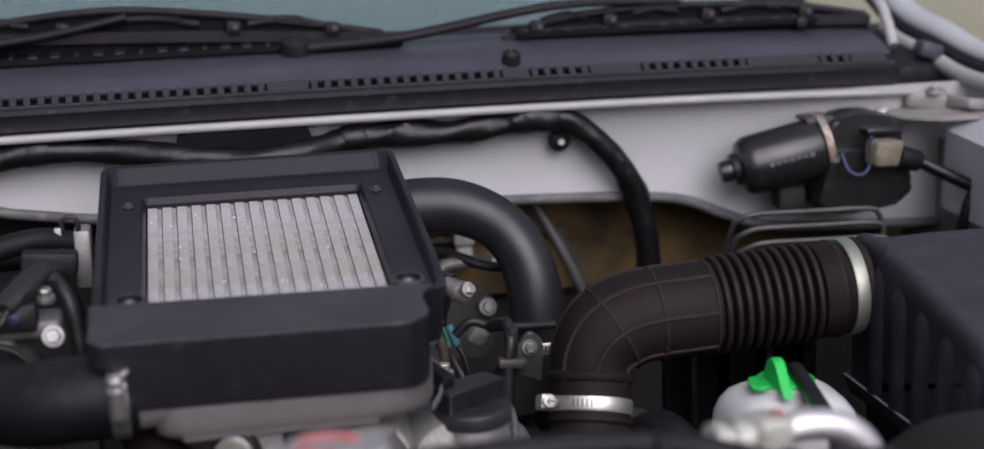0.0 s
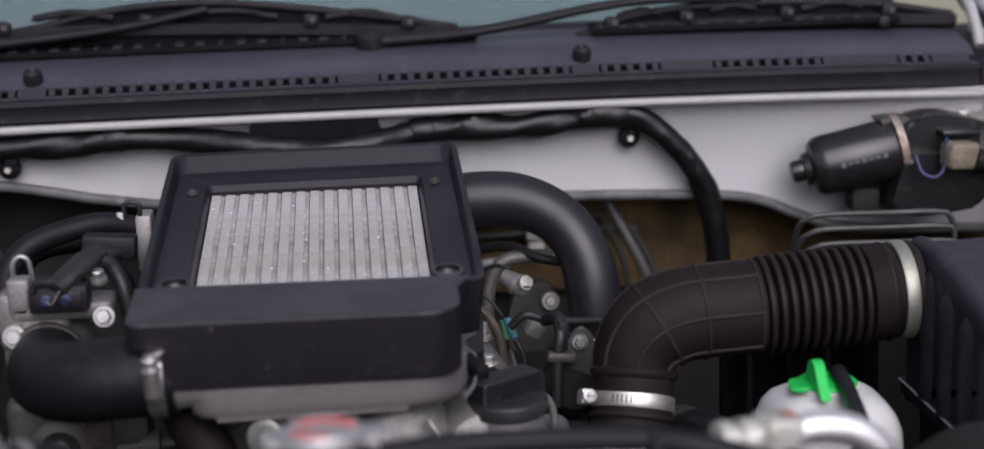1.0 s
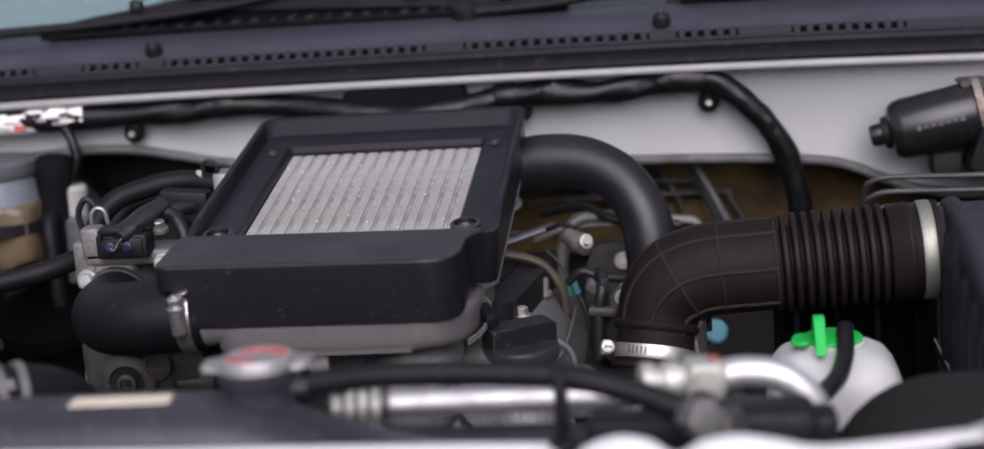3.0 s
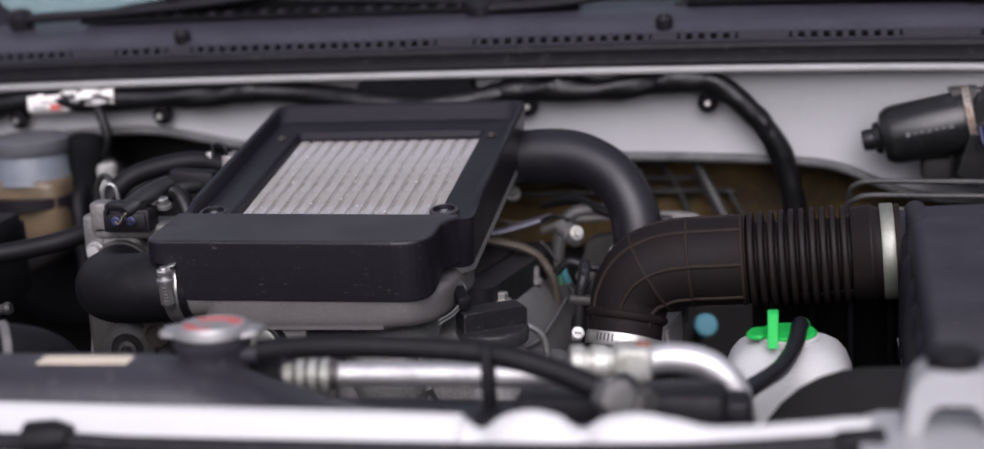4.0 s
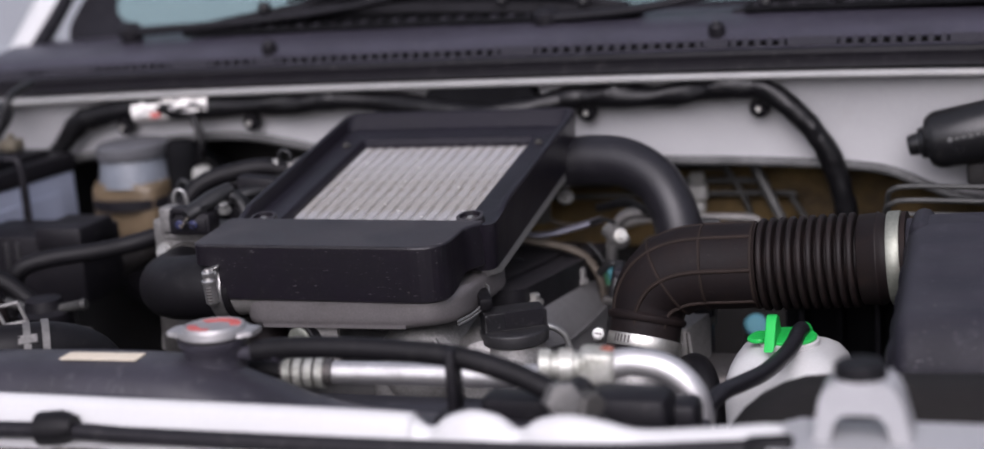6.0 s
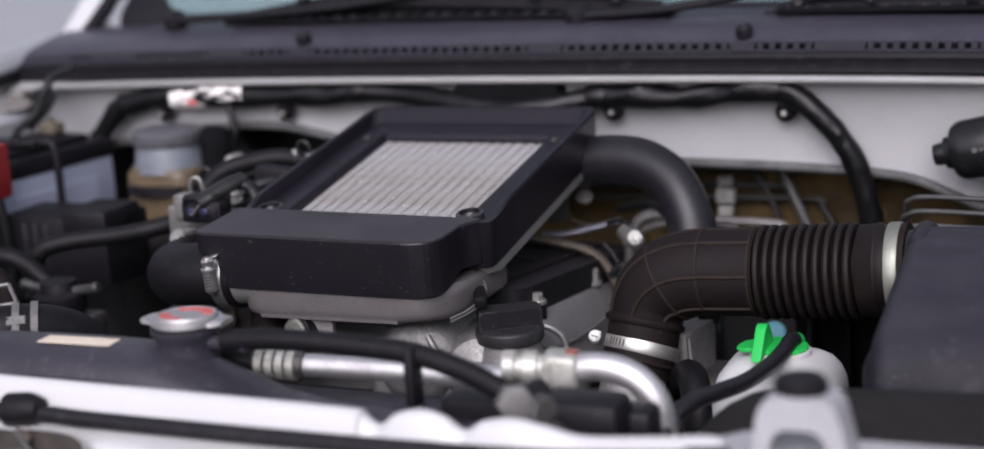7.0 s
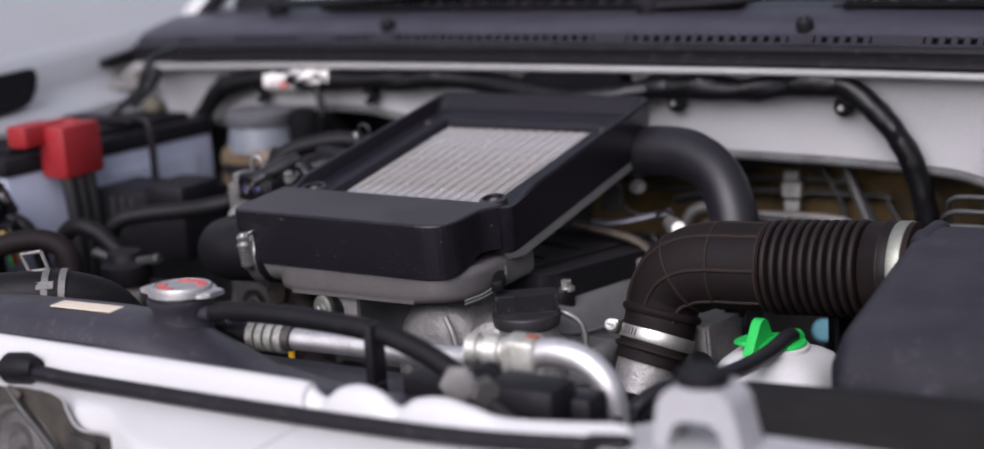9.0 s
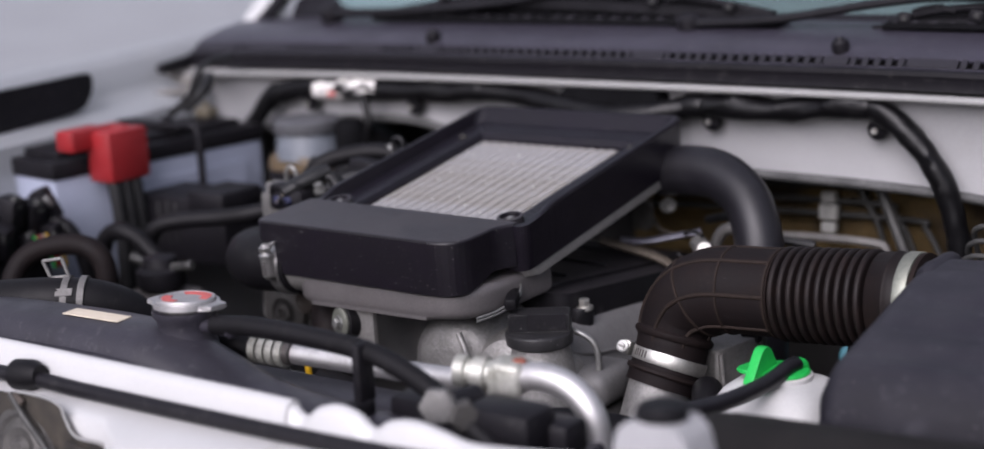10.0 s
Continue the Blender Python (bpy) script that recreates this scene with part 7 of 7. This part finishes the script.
part("top_rail", box(fresh(), (0.18, -0.30, 0.868), (0.40, 0.05, 0.012), 0.004, 2), RADPL, sh)
part("raised_block", box(fresh(), (0.30, -0.335, 0.885), (0.16, 0.03, 0.03), 0.006, 2), PLASTIC, sh)
for k in range(5):
    part("stiffening_rib", box(fresh(), (0.02 + 0.085 * k, -0.302, 0.835), (0.005, 0.012, 0.055), 0.001, 1), RADPL, sh)
for x in (0.015, 0.345):
    part("bolt", hexbolt(fresh(), (x, -0.297, 0.874), (0, 0, 1), 0.005, 0.004, 0.008), DARKST, sh)

# ---- right centre: turbo, brackets, wires under the elbow ----
tu = thing("turbo_housing", (0.30, 0.06, 0.80), "dusty cast housing below the intake elbow", "turbo housing")
part("housing", box(fresh(), (0.300, 0.08, 0.74), (0.08, 0.08, 0.10), 0.02, 3), DARKST, tu, "", 45)
bm = fresh()
prism(bm, rounded([(0.268, 0.040), (0.290, 0.038), (0.303, 0.096), (0.296, 0.108), (0.260, 0.108), (0.258, 0.060)], [0.010, 0.006, 0.008, 0.006, 0.006, 0.010], 5), 0.76, 0.8340, None, 0.006, 3, 0.94)
lathe(bm, [(-0.05, 0.011), (0.0, 0.010), (0.003, 0.007)], (0.268, 0.046, 0.832), (0.1, -0.1, 1), 16)
for v in bm.verts:
    v.co += v.normal * 0.0012 * noise.noise(v.co * 70)
part("heat_casting", bm, ALUDIRTY, tu, "pale dented casting", 45)
tube("casting_flange", [(0.291, 0.041, 0.830), (0.294, 0.040, 0.80), (0.296, 0.042, 0.765)], 0.0026, ALUDIRTY, tu, "", 8, 4)
part("plug", box(fresh(), (0.296, 0.098, 0.836), (0.020, 0.018, 0.014), 0.003), PLASTIC, tu)
part("plug_lug", box(fresh(), (0.304, 0.100, 0.832), (0.006, 0.010, 0.024), 0.002), GREYPIPE, tu)
tc = thing("service_port", (0.33, 0.29, 0.76), "round teal cap on a service port", "cap")
part("cap", lathe(fresh(), [(0, 0.011), (0.002, 0.0125), (0.016, 0.0125), (0.018, 0.010)], (0.308, 0.30, 0.757), (0.3, -1, 0.35), 24), TEAL, tc)
tube("port_pipe", [(0.309, 0.31, 0.752), (0.30, 0.34, 0.74), (0.29, 0.38, 0.70)], 0.010, ALUDIRTY, tc, "", 14)
wi = thing("engine_wiring", (0.18, 0.15, 0.86), "tangle of dusty engine wires, plugs and a teal sleeve", "wiring")
tube("cable", [(0.172, 0.172, 0.850), (0.186, 0.168, 0.862), (0.203, 0.168, 0.857), (0.222, 0.165, 0.855), (0.262, 0.150, 0.858)], 0.0042, LOOM, wi, "", 10, 6)
tube("cable", [(0.203, 0.160, 0.858), (0.209, 0.115, 0.874), (0.209, 0.098, 0.862), (0.206, 0.095, 0.845), (0.204, 0.09, 0.80)], 0.0055, LOOM, wi, "", 10, 6)
tube("cable", [(0.14, 0.30, 0.89), (0.18, 0.28, 0.900), (0.22, 0.26, 0.889), (0.28, 0.27, 0.88)], 0.005, LOOM, wi, "", 10, 6)
tube("teal_sleeve", [(0.172, 0.209, 0.848), (0.175, 0.207, 0.840), (0.179, 0.205, 0.830)], 0.0040, TEALDK, wi, "short teal wire sleeve", 10)
tube("teal_sleeve", [(0.168, 0.211, 0.846), (0.170, 0.209, 0.838), (0.172, 0.207, 0.828)], 0.0030, GREENDK, wi, "short dull green wire sleeve", 10)
part("wiring_plug", box(fresh(), (0.211, 0.102, 0.861), (0.0085, 0.012, 0.028), 0.002, 2, turn(8, 0, 6)), SLATPL, wi)
part("wiring_plug", box(fresh(), (0.209, 0.094, 0.844), (0.026, 0.012, 0.009), 0.003, 2, turn(0, 6, 0)), GRIMEAL, wi, "dusty pale plug")
part("wiring_plug", box(fresh(), (0.199, 0.198, 0.842), (0.018, 0.014, 0.022), 0.005, 2, turn(10, 30, 0)), ALUDIRTY, wi, "dusty pale plug")
tube("wire", [(0.150, 0.215, 0.872), (0.160, 0.213, 0.862), (0.168, 0.211, 0.850)], 0.0018, LOOM, wi, "", 8)
tube("wire", [(0.180, 0.204, 0.828), (0.186, 0.200, 0.815), (0.190, 0.197, 0.79)], 0.0030, LOOM, wi, "", 8)
hs = thing("support_arm", (0.12, 0.22, 0.88), "rust-tinged steel support arm behind the coil cover", "bracket")
tube("upper_arm", [(0.080, 0.215, 0.880), (0.104, 0.224, 0.879), (0.130, 0.240, 0.883), (0.156, 0.254, 0.888)], 0.0060, LAVST, hs, "bluish steel strip", 10, 6, 0.6)
tube("lower_arm", [(0.070, 0.190, 0.884), (0.100, 0.200, 0.876), (0.130, 0.206, 0.868), (0.150, 0.208, 0.856), (0.164, 0.206, 0.832), (0.168, 0.204, 0.80)], 0.0075, TANST, hs, "tan rust-stained lower arm", 10, 6, 0.6)
tube("stay", [(0.084, 0.268, 0.905), (0.086, 0.277, 0.889), (0.094, 0.272, 0.882), (0.112, 0.262, 0.880), (0.134, 0.256, 0.880)], 0.0028, TANST, hs, "thin bent stay", 10, 6)
part("bolt", hexbolt(fresh(), (0.116, 0.256, 0.913), (0.2, -0.7, 0.6), 0.006, 0.006, 0.009), DULLST, hs)
part("foot", prism(fresh(), rounded([(0.074, 0.885), (0.098, 0.885), (0.100, 0.914), (0.080, 0.918)], 0.005), -0.254, -0.247, XZ, 0.0015, 2), GRIMEAL, hs, "small cast foot under the intercooler")
can = part("canister", lathe(fresh(), [(-0.016, 0.005), (-0.0145, 0.0085), (-0.003, 0.0095), (-0.001, 0.0110), (0.001, 0.0110), (0.003, 0.0092), (0.012, 0.0085), (0.015, 0.005)], (0.182, 0.212, 0.880), (0.72, -0.35, -0.45), 20), DULLCAST, hs, "dull cast canister with a crimped rim")
part("canister_bolt", hexbolt(fresh(), (0.190, 0.199, 0.884), (0.5, -0.8, 0.3), 0.0052, 0.005, 0.0075), STEEL, can)
tube("wire", [(0.150, 0.230, 0.890), (0.165, 0.222, 0.896), (0.180, 0.214, 0.894)], 0.0022, LOOM, can, "", 8)
hpip = thing("heater_pipe", (0.18, 0.27, 0.85), "bent dull silver heater pipe beside the hose", "pipe")
tube("pipe", [(0.225, 0.270, 0.8905), (0.205, 0.270, 0.8915), (0.185, 0.270, 0.8910), (0.172, 0.270, 0.884), (0.164, 0.270, 0.868), (0.160, 0.270, 0.848), (0.158, 0.27, 0.79)], 0.0066, DULLCAST, hpip, "", 14, 6)
cbk = thing("casting_bracket", (0.205, 0.30, 0.84), "dull pitted cast bracket with a bolt boss", "bracket")
bm = fresh()
prism(bm, rounded([(0.180, 0.79), (0.226, 0.79), (0.232, 0.836), (0.222, 0.861), (0.190, 0.857), (0.182, 0.83)], 0.008), -0.305, -0.285, XZ, 0.003, 2)
part("plate", bm, GRIMEAL, cbk)
part("boss", lathe(fresh(), [(0, 0.010), (0.010, 0.009), (0.012, 0.006)], (0.222, 0.285, 0.842), (0, -1, 0.2), 18), DULLCAST, cbk)
part("bolt", hexbolt(fresh(), (0.222, 0.274, 0.844), (0, -1, 0.2), 0.006, 0.005, 0.009), DULLST, cbk)
hb2 = thing("hose_bracket", (0.224, 0.10, 0.85), "small dull steel bracket beside the intake elbow", "bracket")
part("plate", prism(fresh(), rounded([(0.214, 0.80), (0.236, 0.80), (0.240, 0.858), (0.228, 0.868), (0.216, 0.855)], 0.005), -0.112, -0.106, XZ, 0.0015, 2), GRIMEAL, hb2)
part("bolt", hexbolt(fresh(), (0.227, 0.105, 0.853), (0, -1, 0.1), 0.005, 0.005, 0.0075), DULLST, hb2)
ms = thing("motor_drum", (0.225, 0.12, 0.80), "black round actuator beside the clamp", "actuator")
part("drum", lathe(fresh(), [(0, 0.024), (0.004, 0.028), (0.024, 0.028), (0.028, 0.022)], (0.220, 0.130, 0.808), (0.1, -1, 0.25), 28), RUBBER, ms)
tube("pipe", [(0.285, 0.02, 0.79), (0.31, -0.02, 0.815), (0.325, -0.05, 0.80), (0.33, -0.06, 0.76)], 0.014, RUBBER, ms, "", 16)
lh = thing("lower_hoses", (0.30, -0.18, 0.78), "dark hoses low behind the radiator", "hose")
tube("hose", [(0.24, -0.20, 0.83), (0.28, -0.16, 0.822), (0.32, -0.13, 0.80), (0.33, -0.12, 0.74)], 0.015, RUBBER, lh, "", 16)
tube("hose", [(-0.02, -0.16, 0.82), (0.08, -0.18, 0.815), (0.18, -0.19, 0.81), (0.26, -0.19, 0.79)], 0.012, RUBBER, lh, "", 14)

# ribbed panel added to darken the space below the bellows
mp = thing("dark_fill_panel", (0.44, 0.14, 0.76), "dark ribbed panel added to darken the space below the intake hose", "panel")
part("plate", box(fresh(), (0.44, 0.16, 0.765), (0.15, 0.012, 0.16), 0.003), FOAM, mp)
for k in range(4):
    part("web", box(fresh(), (0.385 + 0.036 * k, 0.14, 0.765), (0.006, 0.03, 0.15), 0.0015, 1), FOAM if k % 2 else PLASTIC, mp)
part("ledge", box(fresh(), (0.44, 0.135, 0.845), (0.15, 0.04, 0.008), 0.002, 1), PLASTIC, mp)
